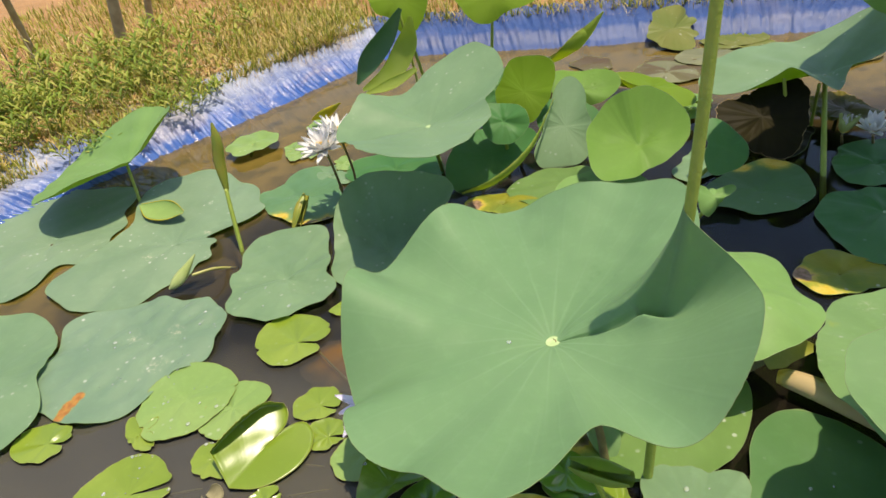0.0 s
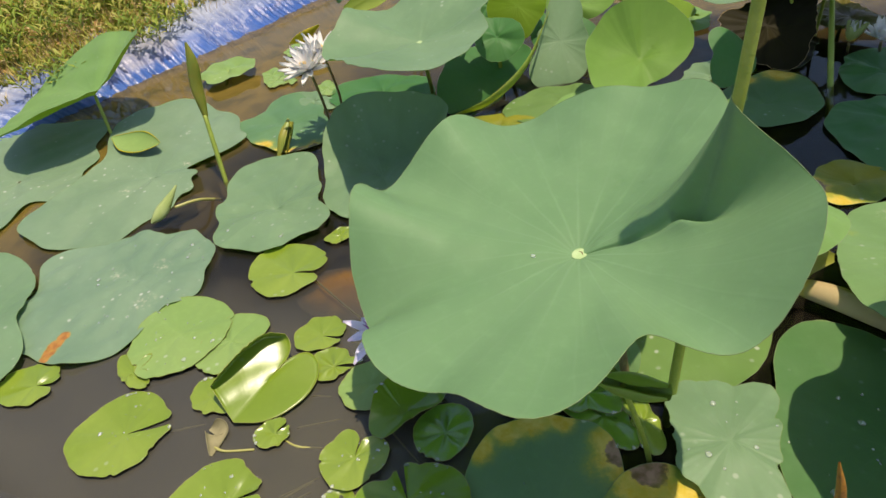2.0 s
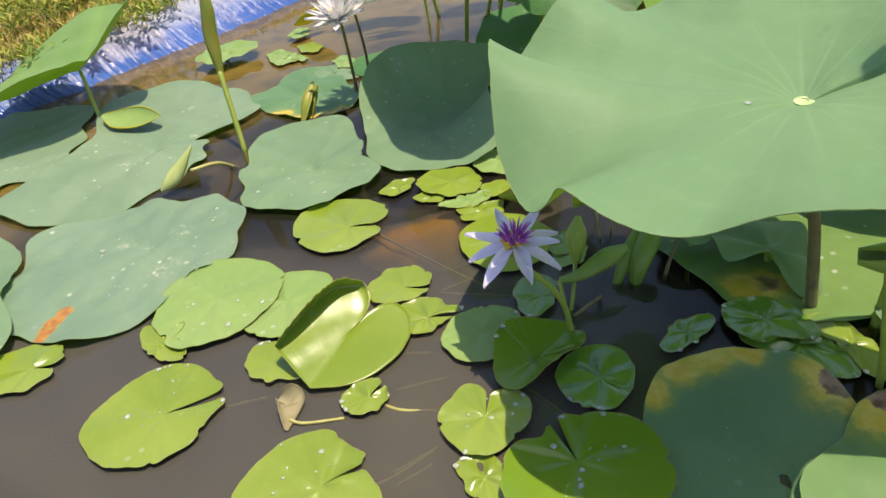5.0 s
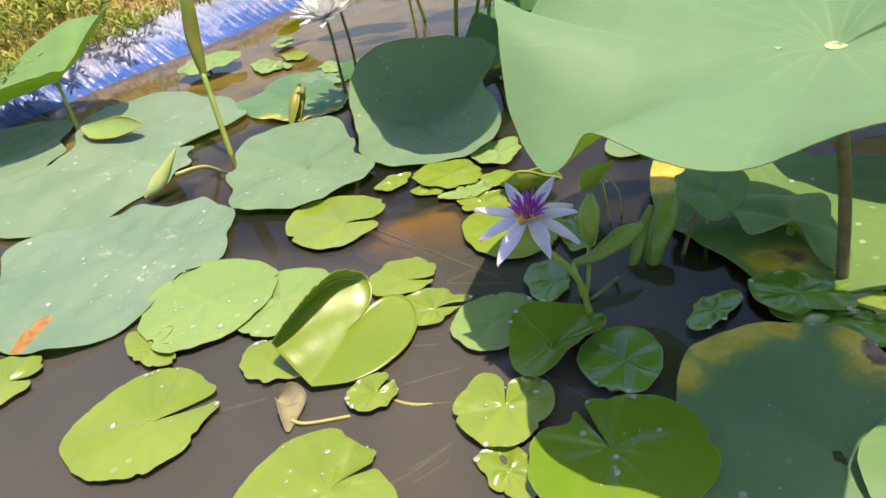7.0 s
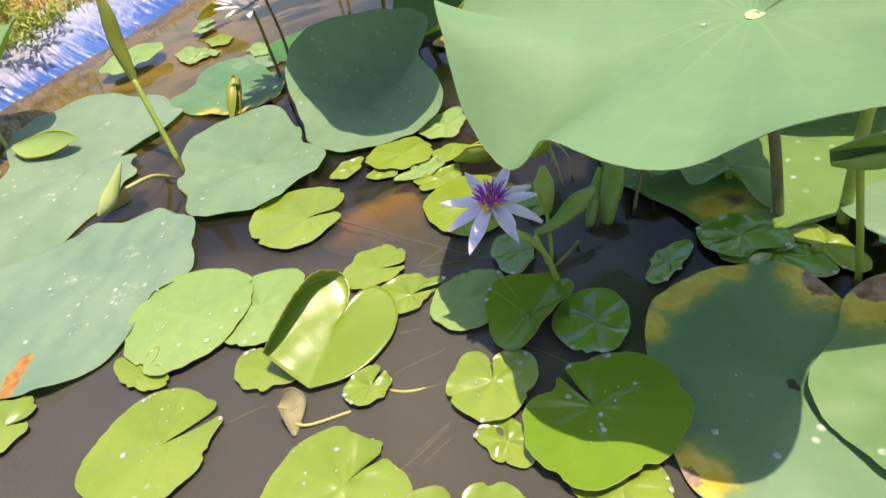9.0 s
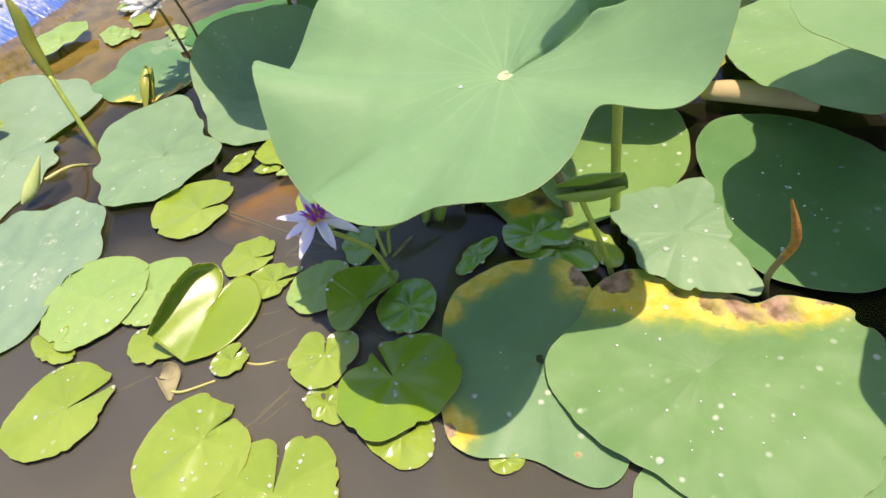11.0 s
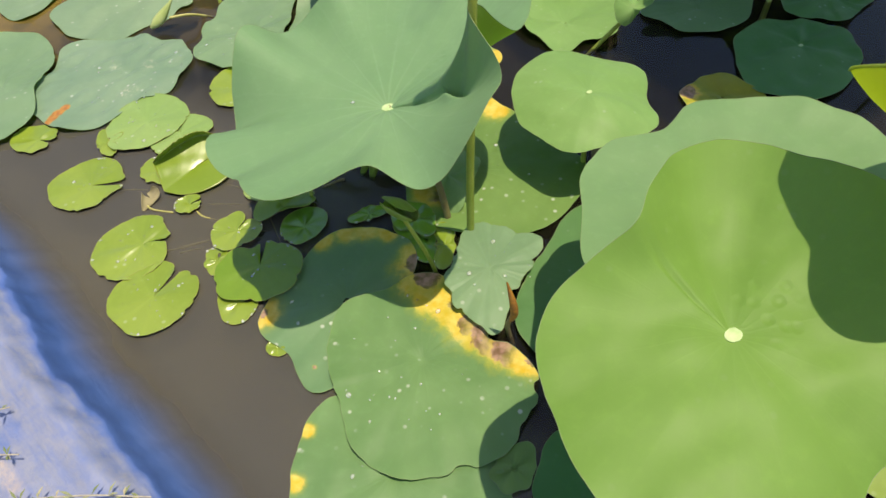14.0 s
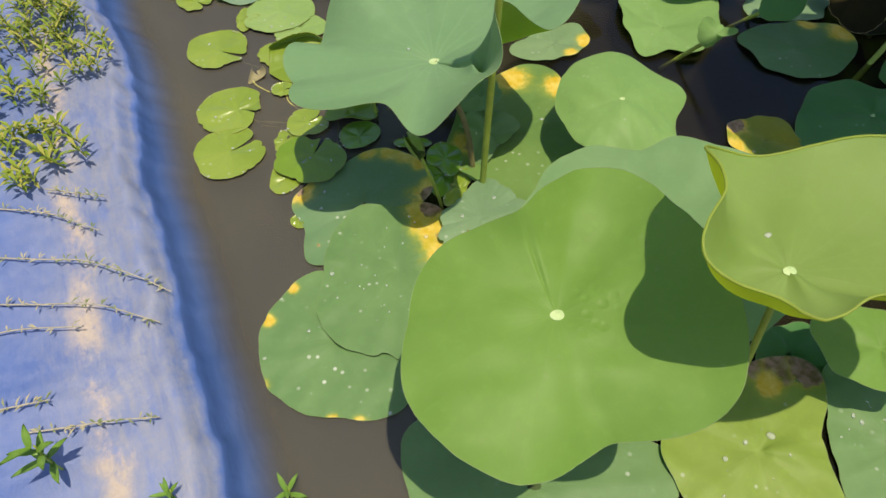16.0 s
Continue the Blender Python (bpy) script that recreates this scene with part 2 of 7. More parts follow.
SCRAP = plain_material("shrivelled_leaf", (0.15, 0.13, 0.06), (0.26, 0.23, 0.12), 22.0, 0.8, bump=0.6)
SMOOTH = leaf_material("lotus_smooth", (0.158, 0.25, 0.135), (0.182, 0.275, 0.155), wax=0.12, specks=0.05, see=0.28, glow=(0.36, 0.70, 0.06))
HUB = plain_material("leaf_hub", (0.30, 0.42, 0.17), (0.40, 0.50, 0.24), 90.0, 0.55)


def sunken_material():
    """A drowned leaf, bright in the middle; the water's murk is painted in towards its edge."""
    k = Nodes("sunken_leaf")
    v = k.n("SeparateXYZ", {0: k.coords("UV")}, out=1)
    obj = k.coords("Object")
    d = k.math("ADD", v, k.math("MULTIPLY", k.math("SUBTRACT", k.noise(16.0, obj, 4.0), 0.5), 0.7))
    col = k.mix(k.ramp(k.noise(9.0, obj), 0.3, 0.7), (0.50, 0.25, 0.015), (0.36, 0.17, 0.015))
    return k.done(k.n("BsdfDiffuse", {"Color": k.mix(k.ramp(d, 0.35, 0.95), col, (0.10, 0.078, 0.052))}))


SUNKEN = sunken_material()


def drop_material():
    k = Nodes("water_drop")
    clear = k.n("MixShader", {0: 0.24, 1: k.n("BsdfTransparent"), 2: k.n("BsdfDiffuse", {"Color": (0.86, 0.9, 0.84, 1)})})
    return k.done(k.n("MixShader", {0: k.n("Fresnel", {"IOR": 1.45}), 1: clear, 2: k.n("BsdfGlossy", {"Roughness": 0.05})}))


DROP = drop_material()


SILT_A, SILT_B = (0.076, 0.073, 0.062), (0.098, 0.090, 0.064)
SHADE_WATER = (0.017, 0.015, 0.011)
# golden silt that also carries the banks' reflection as colour
BANK_REFLECT_SILT = (0.185, 0.128, 0.030)
BANK_WEED = (0.075, 0.062, 0.016)


def murk(k, geo):
    """Stirred-up silt tinted with the banks' reflections; leaf shade painted dark between the stems."""
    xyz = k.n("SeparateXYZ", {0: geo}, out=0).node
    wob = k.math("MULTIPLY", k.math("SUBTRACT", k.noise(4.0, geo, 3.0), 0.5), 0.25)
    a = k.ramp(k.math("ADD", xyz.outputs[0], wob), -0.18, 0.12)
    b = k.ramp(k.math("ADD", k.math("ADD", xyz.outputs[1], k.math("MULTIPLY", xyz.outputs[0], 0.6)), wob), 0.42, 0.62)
    silt = k.mix(k.ramp(k.noise(1.7, geo, 3.0), 0.35, 0.7), SILT_A, SILT_B)
    left = k.math("SUBTRACT", 2.353, k.n("VectorMath", {0: geo, 1: (-0.746, 0.666, 0)}, out=1, operation="DOT_PRODUCT"))
    back = k.math("SUBTRACT", 2.874, k.n("VectorMath", {0: geo, 1: (0.1795, 0.984, 0)}, out=1, operation="DOT_PRODUCT"))
    near = k.math("MAXIMUM", k.ramp(k.math("ADD", left, wob), 1.0, 0.4), k.ramp(k.math("ADD", back, wob), 0.8, 0.45))
    # leaf shade over the water, put into its colour by position
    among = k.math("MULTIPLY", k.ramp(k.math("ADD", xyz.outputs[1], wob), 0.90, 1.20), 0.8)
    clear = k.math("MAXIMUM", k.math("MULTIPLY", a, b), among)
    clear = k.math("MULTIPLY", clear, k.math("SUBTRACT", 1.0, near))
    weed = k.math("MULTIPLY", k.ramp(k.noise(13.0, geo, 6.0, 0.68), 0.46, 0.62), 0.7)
    return k.mix(near, k.mix(clear, silt, SHADE_WATER), k.mix(weed, BANK_REFLECT_SILT, BANK_WEED)), clear


def water_materials():
    k = Nodes("pond_water")
    geo = k.n("NewGeometry", out="Position")
    ripple = k.math("ADD", k.noise(6.0, geo, 3.0), k.math("MULTIPLY", k.noise(40.0, geo, 2.0), 0.06))
    norm = k.bump(ripple, 0.06, 0.02)
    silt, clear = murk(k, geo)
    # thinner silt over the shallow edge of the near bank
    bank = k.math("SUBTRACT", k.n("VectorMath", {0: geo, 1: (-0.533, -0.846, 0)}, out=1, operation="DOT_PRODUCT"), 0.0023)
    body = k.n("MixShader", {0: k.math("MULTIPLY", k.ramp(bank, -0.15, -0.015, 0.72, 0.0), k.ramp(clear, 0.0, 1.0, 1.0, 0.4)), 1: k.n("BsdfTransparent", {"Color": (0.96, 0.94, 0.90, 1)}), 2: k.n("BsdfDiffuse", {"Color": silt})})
    top = k.done(k.n("MixShader", {0: k.n("Fresnel", {"IOR": 1.33, "Normal": norm}), 1: body, 2: k.n("BsdfGlossy", {"Roughness": 0.025, "Normal": norm})}))
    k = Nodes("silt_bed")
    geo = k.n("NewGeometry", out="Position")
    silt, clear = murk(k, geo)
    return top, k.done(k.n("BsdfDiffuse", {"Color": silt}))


WATER, SILT = water_materials()


def tarp_material(name, worn_share, sand_share, gloss, lo=0.005, banded=False, scuffed=0.5, tone=1.0, bleached=(0.28, 0.30, 0.39)):
    k = Nodes(name)
    geo = k.n("NewGeometry", out="Position")
    z = k.n("SeparateXYZ", {0: geo}, out=2)
    weave = k.n("TexWave", {"Scale": 160.0, "Vector": geo, "Distortion": 0.5}, out=1)
    blue = k.mix(k.ramp(k.noise(3.0, geo, 4.0), 0.35, 0.7), tuple(tone * q for q in (0.030, 0.082, 0.285)), tuple(tone * q for q in (0.052, 0.112, 0.340)))
    run = k.n("VectorMath", {0: geo, 1: (-0.846, 0.533, 0)}, out=1, operation="DOT_PRODUCT")
    out = k.math("SUBTRACT", k.n("VectorMath", {0: geo, 1: (-0.533, -0.846, 0)}, out=1, operation="DOT_PRODUCT"), 0.0023)
    lanes = k.n("CombineXYZ", {0: k.math("MULTIPLY", run, 2.6), 1: k.math("MULTIPLY", out, 6.0), 2: 0.0})
    worn = k.math("MULTIPLY", k.ramp(k.noise(2.6, geo, 6.0, 0.62), 0.30, 0.58), k.ramp(z, lo, lo + 0.04))
    blue = k.mix(k.math("MULTIPLY", worn, worn_share), blue, bleached)
    scuff = k.math("MULTIPLY", k.ramp(k.noise(24.0, geo, 6.0, 0.7), 0.46, 0.70), k.ramp(z, 0.0, 0.03))
    blue = k.mix(k.math("MULTIPLY", scuff, scuffed), blue, (0.42, 0.43, 0.48))
    sand = k.math("MULTIPLY", k.ramp(k.noise(3.6, geo, 8.0, 0.66), 0.50, 0.60), k.ramp(z, 0.016, 0.036))
    if banded:
        off = k.math("ADD", out, k.math("MULTIPLY", k.math("SUBTRACT", k.noise(5.0, geo, 6.0, 0.65), 0.5), 0.15))
        film = k.math("MULTIPLY", k.ramp(k.noise(2.2, lanes, 8.0, 0.72), 0.26, 0.54), k.math("MULTIPLY", k.ramp(off, 0.34, 0.12), k.ramp(z, -0.002, 0.010)))
        threads = k.n("CombineXYZ", {0: k.math("MULTIPLY", run, 9.0), 1: k.math("MULTIPLY", k.math("ADD", out, k.math("MULTIPLY", off, 0.35)), 48.0), 2: 0.0})
        film = k.math("MULTIPLY", film, k.ramp(k.noise(1.0, threads, 7.0, 0.7), 0.30, 0.62, 0.45, 1.0))
        film = k.math("MULTIPLY", film, k.ramp(k.noise(90.0, geo, 4.0, 0.7), 0.25, 0.6, 0.6, 1.0))
        blue = k.mix(k.math("MULTIPLY", film, 0.95), blue, k.mix(k.noise(16.0, geo, 5.0, 0.7), (0.135, 0.165, 0.265), (0.28, 0.275, 0.29)))
        wrinkle = k.noise(1.0, threads, 5.0, 0.6)
        sand = k.math("MULTIPLY", k.ramp(k.noise(2.4, lanes, 9.0, 0.72), 0.38, 0.56), k.math("MULTIPLY", k.ramp(off, 0.13, 0.165), k.ramp(off, 0.21, 0.17)))
        sand = k.math("MULTIPLY", sand, k.ramp(k.noise(8.0, geo, 7.0, 0.72), 0.36, 0.54))
    blue = k.mix(k.math("MULTIPLY", sand, sand_share), blue, k.mix(k.noise(150.0, geo), (0.36, 0.28, 0.20), (0.48, 0.40, 0.32)))
    # the water's murk, painted by depth into the drowned part's colour
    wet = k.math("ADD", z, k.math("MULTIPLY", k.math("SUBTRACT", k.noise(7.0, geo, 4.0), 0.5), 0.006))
    murk_tint = k.mix(k.ramp(k.noise(1.3, geo, 3.0), 0.35, 0.7), SILT_A, SILT_B)
    blue = k.mix(k.ramp(wet, -0.030, -0.085), blue, murk_tint)
    if banded:
        weave = k.math("ADD", weave, k.math("MULTIPLY", wrinkle, 9.0))
    hgt = k.math("ADD", k.math("MULTIPLY", weave, 0.1), k.math("ADD", k.math("MULTIPLY", k.noise(22.0, geo, 5.0), 1.0), k.math("MULTIPLY", k.noise(75.0, geo, 6.0, 0.7), 0.45)))
    return k.done(k.bsdf(blue, k.math("ADD", gloss, k.math("MULTIPLY", scuff, 0.2)), **{"Specular IOR Level": 0.5, "Normal": k.bump(hgt, 0.4, 0.006)}))


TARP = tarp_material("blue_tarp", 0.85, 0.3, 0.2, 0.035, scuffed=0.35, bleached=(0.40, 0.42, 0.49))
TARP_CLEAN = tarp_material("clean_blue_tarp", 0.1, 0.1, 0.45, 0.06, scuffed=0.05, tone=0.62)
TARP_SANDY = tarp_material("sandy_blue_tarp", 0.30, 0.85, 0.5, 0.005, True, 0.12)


def soil_material():
    k = Nodes("dry_soil")
    geo = k.n("NewGeometry", out="Position")
    base = k.mix(k.ramp(k.noise(1.2, geo, 5.0), 0.3, 0.7), (0.30, 0.155, 0.055), (0.40, 0.23, 0.10))
    base = k.mix(k.math("MULTIPLY", k.ramp(k.noise(9.0, geo, 6.0, 0.7), 0.5, 0.7), 0.7), base, (0.22, 0.13, 0.06))
    base = k.mix(k.math("MULTIPLY", k.ramp(k.noise(60.0, geo, 3.0), 0.55, 0.75), 0.6), base, (0.46, 0.32, 0.16))
    hgt = k.math("ADD", k.noise(14.0, geo, 6.0, 0.65), k.math("MULTIPLY", k.noise(90.0, geo, 3.0), 0.3))
    return k.done(k.bsdf(base, 0.95, Normal=k.bump(hgt, 0.8, 0.03)))


SOIL = soil_material()


def blade_material(name, a, b, c, see=0.25):
    """Grass and herbs: each blade takes its own tone between green and straw."""
    k = Nodes(name)
    r = k.n("NewGeometry", out="Random Per Island")
    base = k.mix(k.ramp(r, 0.0, 0.55), a, b)
    base = k.mix(k.ramp(r, 0.55, 0.75), base, c)
    sh = k.bsdf(base, 0.6, **{"Specular IOR Level": 0.3})
    return k.done(k.n("MixShader", {0: see, 1: sh, 2: k.n("BsdfTranslucent", {"Color": base})}))


GRASS = blade_material("grass_blades", (0.17, 0.21, 0.018), (0.34, 0.33, 0.04), (0.56, 0.42, 0.15))
HERB = blade_material("herb_leaves", (0.12, 0.185, 0.018), (0.22, 0.29, 0.028), (0.36, 0.35, 0.07))
STRAW = blade_material("dry_straw", (0.45, 0.34, 0.17), (0.55, 0.45, 0.26), (0.34, 0.24, 0.12), 0.1)
TWIG = plain_material("runner_stem", (0.26, 0.24, 0.20), (0.36, 0.33, 0.26), 90.0, 0.8)


# ---- mesh helpers ----
def mesh_object(name, verts, faces, mats, parent=None, slots=None, uvs=None, smooth=True, label=""):
    me = bpy.data.meshes.new(name)
    me.from_pydata([tuple(v) for v in verts], [], faces)
    for m in mats if isinstance(mats, (list, tuple)) else [mats]:
        me.materials.append(m)
    if slots is not None:
        me.polygons.foreach_set("material_index", slots)
    if smooth:
        me.polygons.foreach_set("use_smooth", [True] * len(me.polygons))
    if uvs is not None:
        lay = me.uv_layers.new(name="UVMap")
        idx = np.zeros(len(me.loops), dtype=np.int32)
        me.loops.foreach_get("vertex_index", idx)
        lay.data.foreach_set("uv", np.asarray(uvs, dtype=np.float32)[idx].ravel())
    me.update()
    ob = new(name, me)
    if parent is not None:
        ob.parent = parent
    if label:
        tagged(ob, label)
    return ob


def holder(name, place, label, category, group=""):
    """An empty at a thing's base, that carries its parts."""
    ob = new(name)
    ob.empty_display_size = 0.02
    ob.location = place
    return tagged(ob, label, category, group)


def curve_points(pts, steps=8):
    """A smooth line through a few points."""
    p = [Vector(q) for q in pts]
    if len(p) == 2:
        return [p[0].lerp(p[1], i / steps) for i in range(steps + 1)]
    out = []
    q = [2 * p[0] - p[1]] + p + [2 * p[-1] - p[-2]]
    for i in range(1, len(q) - 2):
        a, b, c, d = q[i - 1:i + 3]
        for j in range(steps):
            t = j / steps
            out.append(0.5 * ((2 * b) + (c - a) * t + (2 * a - 5 * b + 4 * c - d) * t * t + (3 * b - a - 3 * c + d) * t ** 3))
    return out + [p[-1]]


def tube_mesh(pts, radii, seg=8, steps=8):
    """Verts and faces of a round stem along a smooth line; radii from its start to its end."""
    line = curve_points(pts, steps)
    n = len(line)
    verts, faces = [], []
    for i, p in enumerate(line):
        d = (line[min(i + 1, n - 1)] - line[max(i - 1, 0)]).normalized()
        a = d.cross(Vector((0.31, 0.92, 0.23))).normalized()
        b = d.cross(a)
        r = np.interp(i / (n - 1), np.linspace(0, 1, len(radii)), radii)
        for j in range(seg):
            w = 2 * math.pi * j / seg
            verts.append(p + a * (r * math.cos(w)) + b * (r * math.sin(w)))
    for i in range(n - 1):
        for j in range(seg):
            k = (j + 1) % seg
            faces.append((i * seg + j, i * seg + k, (i + 1) * seg + k, (i + 1) * seg + j))
    faces.append(tuple(range(seg))[::-1])
    faces.append(tuple((n - 1) * seg + j for j in range(seg)))
    return verts, faces


def stem(name, pts, radii, mat, parent, seg=8):
    """A stem in the space of its parent; pts are in the world."""
    o = parent.location if parent is not None else Vector()
    v, f = tube_mesh([Vector(p) - o for p in pts], radii, seg)
    return mesh_object(name, v, f, mat, parent)


def wave(coef, th):
    """A round of cosine and sine terms: mean, then a pair for each harmonic."""
    out = np.full_like(th, coef[0])
    for i in range(1, len(coef), 2):
        k = (i + 1) // 2
        out += coef[i] * np.cos(k * th)
        if i + 1 < len(coef):
            out += coef[i + 1] * np.sin(k * th)
    return out


def blade_mesh(r, h=(0.0,), seed=1, notch=None, gap=4.0, nt=120, nr=14, power=1.7, thick=0.0008, ruffle=0.012, dimple=0.008, crease=None, dome=0.0, curl=0.0, swell=0.004, crisp=0.0, flap=None, lobes=(), lumps=0.0, floor=None, jag=0.0, bites=0, pleat=0.0, folds=21):
    """A leaf blade round its hub: rim radius and rim height as waves, a hub dimple, small ruffles, a notch (degrees) as lilies have, and an underside. Returns verts, faces, slots, uvs."""
    rng = np.random.RandomState(seed)
    if notch is None:
        th = np.linspace(0, 2 * math.pi, nt, endpoint=False)
    else:
        g0 = radians(gap)
        th = radians(notch) + np.linspace(g0, 2 * math.pi - g0, nt)
    R, H = wave(r, th), wave(h, th)
    mean = r[0]
    for k in (7, 11, 16, 23, 37):
        R = R + mean * ruffle * (6.0 / k) * rng.uniform(0.3, 1) * np.cos(k * th + rng.uniform(0, 6.3))
        H = H + mean * ruffle * (5.0 / k) * rng.uniform(0.3, 1) * np.cos(k * th + rng.uniform(0, 6.3))
    if notch is not None:
        d = np.abs((th - radians(notch) + math.pi) % (2 * math.pi) - math.pi)
        R = R * (1 - 0.22 * np.exp(-(d / 0.13) ** 2))
    for at_l, wide_l, add_l in lobes:
        R = R + add_l * np.exp(-(((th - radians(at_l) + math.pi) % (2 * math.pi) - math.pi) / wide_l) ** 2)
    more = np.random.RandomState(seed + 900)
    if jag:
        # fine teeth and chewed bites along the margin
        knots = np.linspace(th[0], th[0] + 2 * math.pi, 56)
        R = R * (1 + jag * np.interp(th, knots, more.uniform(-1, 1, 56)) + 0.5 * jag * more.uniform(-1, 1, len(th)))
    for _ in range(bites):
        at, wide, deep = more.uniform(th[0], th[-1]), more.uniform(0.03, 0.09), more.uniform(0.025, 0.085)
        gap_d = np.abs((th - at + math.pi) % (2 * math.pi) - math.pi)
        R = R * (1 - deep * np.exp(-(gap_d / wide) ** 4))
    s = np.linspace(0, 1, nr + 1)[1:] ** 0.85
    S, T = np.meshgrid(s, th, indexing="ij")
    # broad waves reach far in, short ones stay near the rim
    low = wave(h[:5], th)
    rise = power
    if flap is not None:
        off = (T - radians(flap[0]) + math.pi) % (2 * math.pi) - math.pi
        deep_in = np.clip((S - 0.58) / 0.24, 0, 1)
        rise = power + flap[2] * deep_in * deep_in * (3 - 2 * deep_in) * np.exp(-(off / np.where(off > 0, flap[3], flap[1])) ** 2)
    RR, HH = R[None] * S, low[None] * S ** rise + (H - low)[None] * S ** (rise + crisp)
    Z = HH - dimple * np.exp(-(S / 0.10) ** 2) + dome * (1 - S ** 2) + curl * np.clip((S - 0.85) / 0.15, 0, 1) ** 2
    for k in (2, 3, 5):
        Z = Z + swell * rng.uniform(-1, 1) * np.cos(k * T + rng.uniform(0, 6.3)) * np.sin(math.pi * S)
    if pleat:
        # shallow panels that sag between the ribs
        Z = Z - pleat * np.abs(np.sin(folds * 0.5 * T)) * np.sin(math.pi * np.clip(S, 0, 1) ** 0.8)
    for _ in range(7 if lumps else 0):
        # soft dents a hand wide
        way, span, turn = more.uniform(0, 6.3), more.uniform(0.05, 0.13), more.uniform(0, 6.3)
        along = RR * np.cos(T - way)
        Z = Z + lumps * more.uniform(0.4, 1) * np.sin(along * 2 * math.pi / span + turn) * np.clip(S * 4, 0, 1)
    if crease is not None:
        at, width, deep, pinch, tip = crease
        dd = (T - radians(at) + math.pi) % (2 * math.pi) - math.pi
        wide = np.where(dd > 0, width, width * 3) * (1.25 - S)
        Z = Z - deep * np.exp(-(dd / wide) ** 2) * (0.15 + np.sin(math.pi * np.clip(S / 0.95, 0, 1) ** 1.6)) * np.clip(S * 8, 0, 1) * np.clip((1 - S) * 6, 0, 1)
        RR = RR * (1 - pinch * np.exp(-(dd / 0.13) ** 2) * S ** 2)
        Z = Z + tip * np.exp(-(dd / 0.16) ** 2) * S ** 6
    if floor is not None:
        # what floats is borne by the water
        Z = np.where(Z < floor + 0.002, floor + 0.002 * np.exp((Z - floor - 0.002) / 0.002), Z)
    X, Y = RR * np.cos(T), RR * np.sin(T)
    ring = len(th)
    top = np.stack([X, Y, Z], -1).reshape(-1, 3)
    hub = np.array([[0, 0, -dimple + dome]])
    verts = np.concatenate([hub, top])
    under = verts.copy()
    under[:, 2] -= thick
    total = len(verts)
    # the margin has points of its own, so that it shades apart from the blade
    rim_at = 1 + (nr - 1) * ring
    allv = np.concatenate([verts, under, verts[rim_at:], under[rim_at:]])
    uv = np.concatenate([[[0, 0]], np.stack([T / (2 * math.pi), S], -1).reshape(-1, 2)])
    uv = np.concatenate([uv, uv, uv[rim_at:], uv[rim_at:]])
    faces, slots = [], []
    last = ring if notch is None else ring - 1
    for j in range(last):
        k = (j + 1) % ring
        faces.append((0, 1 + j, 1 + k))
        slots.append(0)
        faces.append((total, total + 1 + k, total + 1 + j))
        slots.append(1)
        for i in range(nr - 1):
            a, b, c, d = 1 + i * ring + j, 1 + i * ring + k, 1 + (i + 1) * ring + k, 1 + (i + 1) * ring + j
            faces.append((a, d, c, b))
            slots.append(0)
            faces.append((total + a, total + b, total + c, total + d))
            slots.append(1)
        a, b = 2 * total + j, 2 * total + k
        faces.append((a, ring + a, ring + b, b))
        slots.append(0)
    return allv, faces, slots, uv


def rim_part(v, shape, parent, mat, size=0.0007):
    """The thin pale margin that runs round a blade."""
    ring, nr = shape["nt"], shape.get("nr", 14)
    edge = [Vector(p) for p in np.asarray(v)[1 + (nr - 1) * ring:1 + nr * ring]]
    shut = shape.get("notch") is None
    n, seg = len(edge), 4
    verts, faces = [], []
    for i, p in enumerate(edge):
        q0, q1 = (edge[i - 1], edge[(i + 1) % n]) if shut else (edge[max(i - 1, 0)], edge[min(i + 1, n - 1)])
        d = (q1 - q0).normalized()
        a = d.cross(Vector((0, 0, 1))).normalized()
        b = d.cross(a)
        for j in range(seg):
            w = math.pi * (0.25 + 0.5 * j)
            verts.append(p + (a * math.cos(w) + b * math.sin(w)) * size)
    for i in range(n if shut else n - 1):
        k = (i + 1) % n
        for j in range(seg):
            l = (j + 1) % seg
            faces.append((i * seg + j, i * seg + l, k * seg + l, k * seg + j))
    return mesh_object("rim", verts, faces, mat, parent)


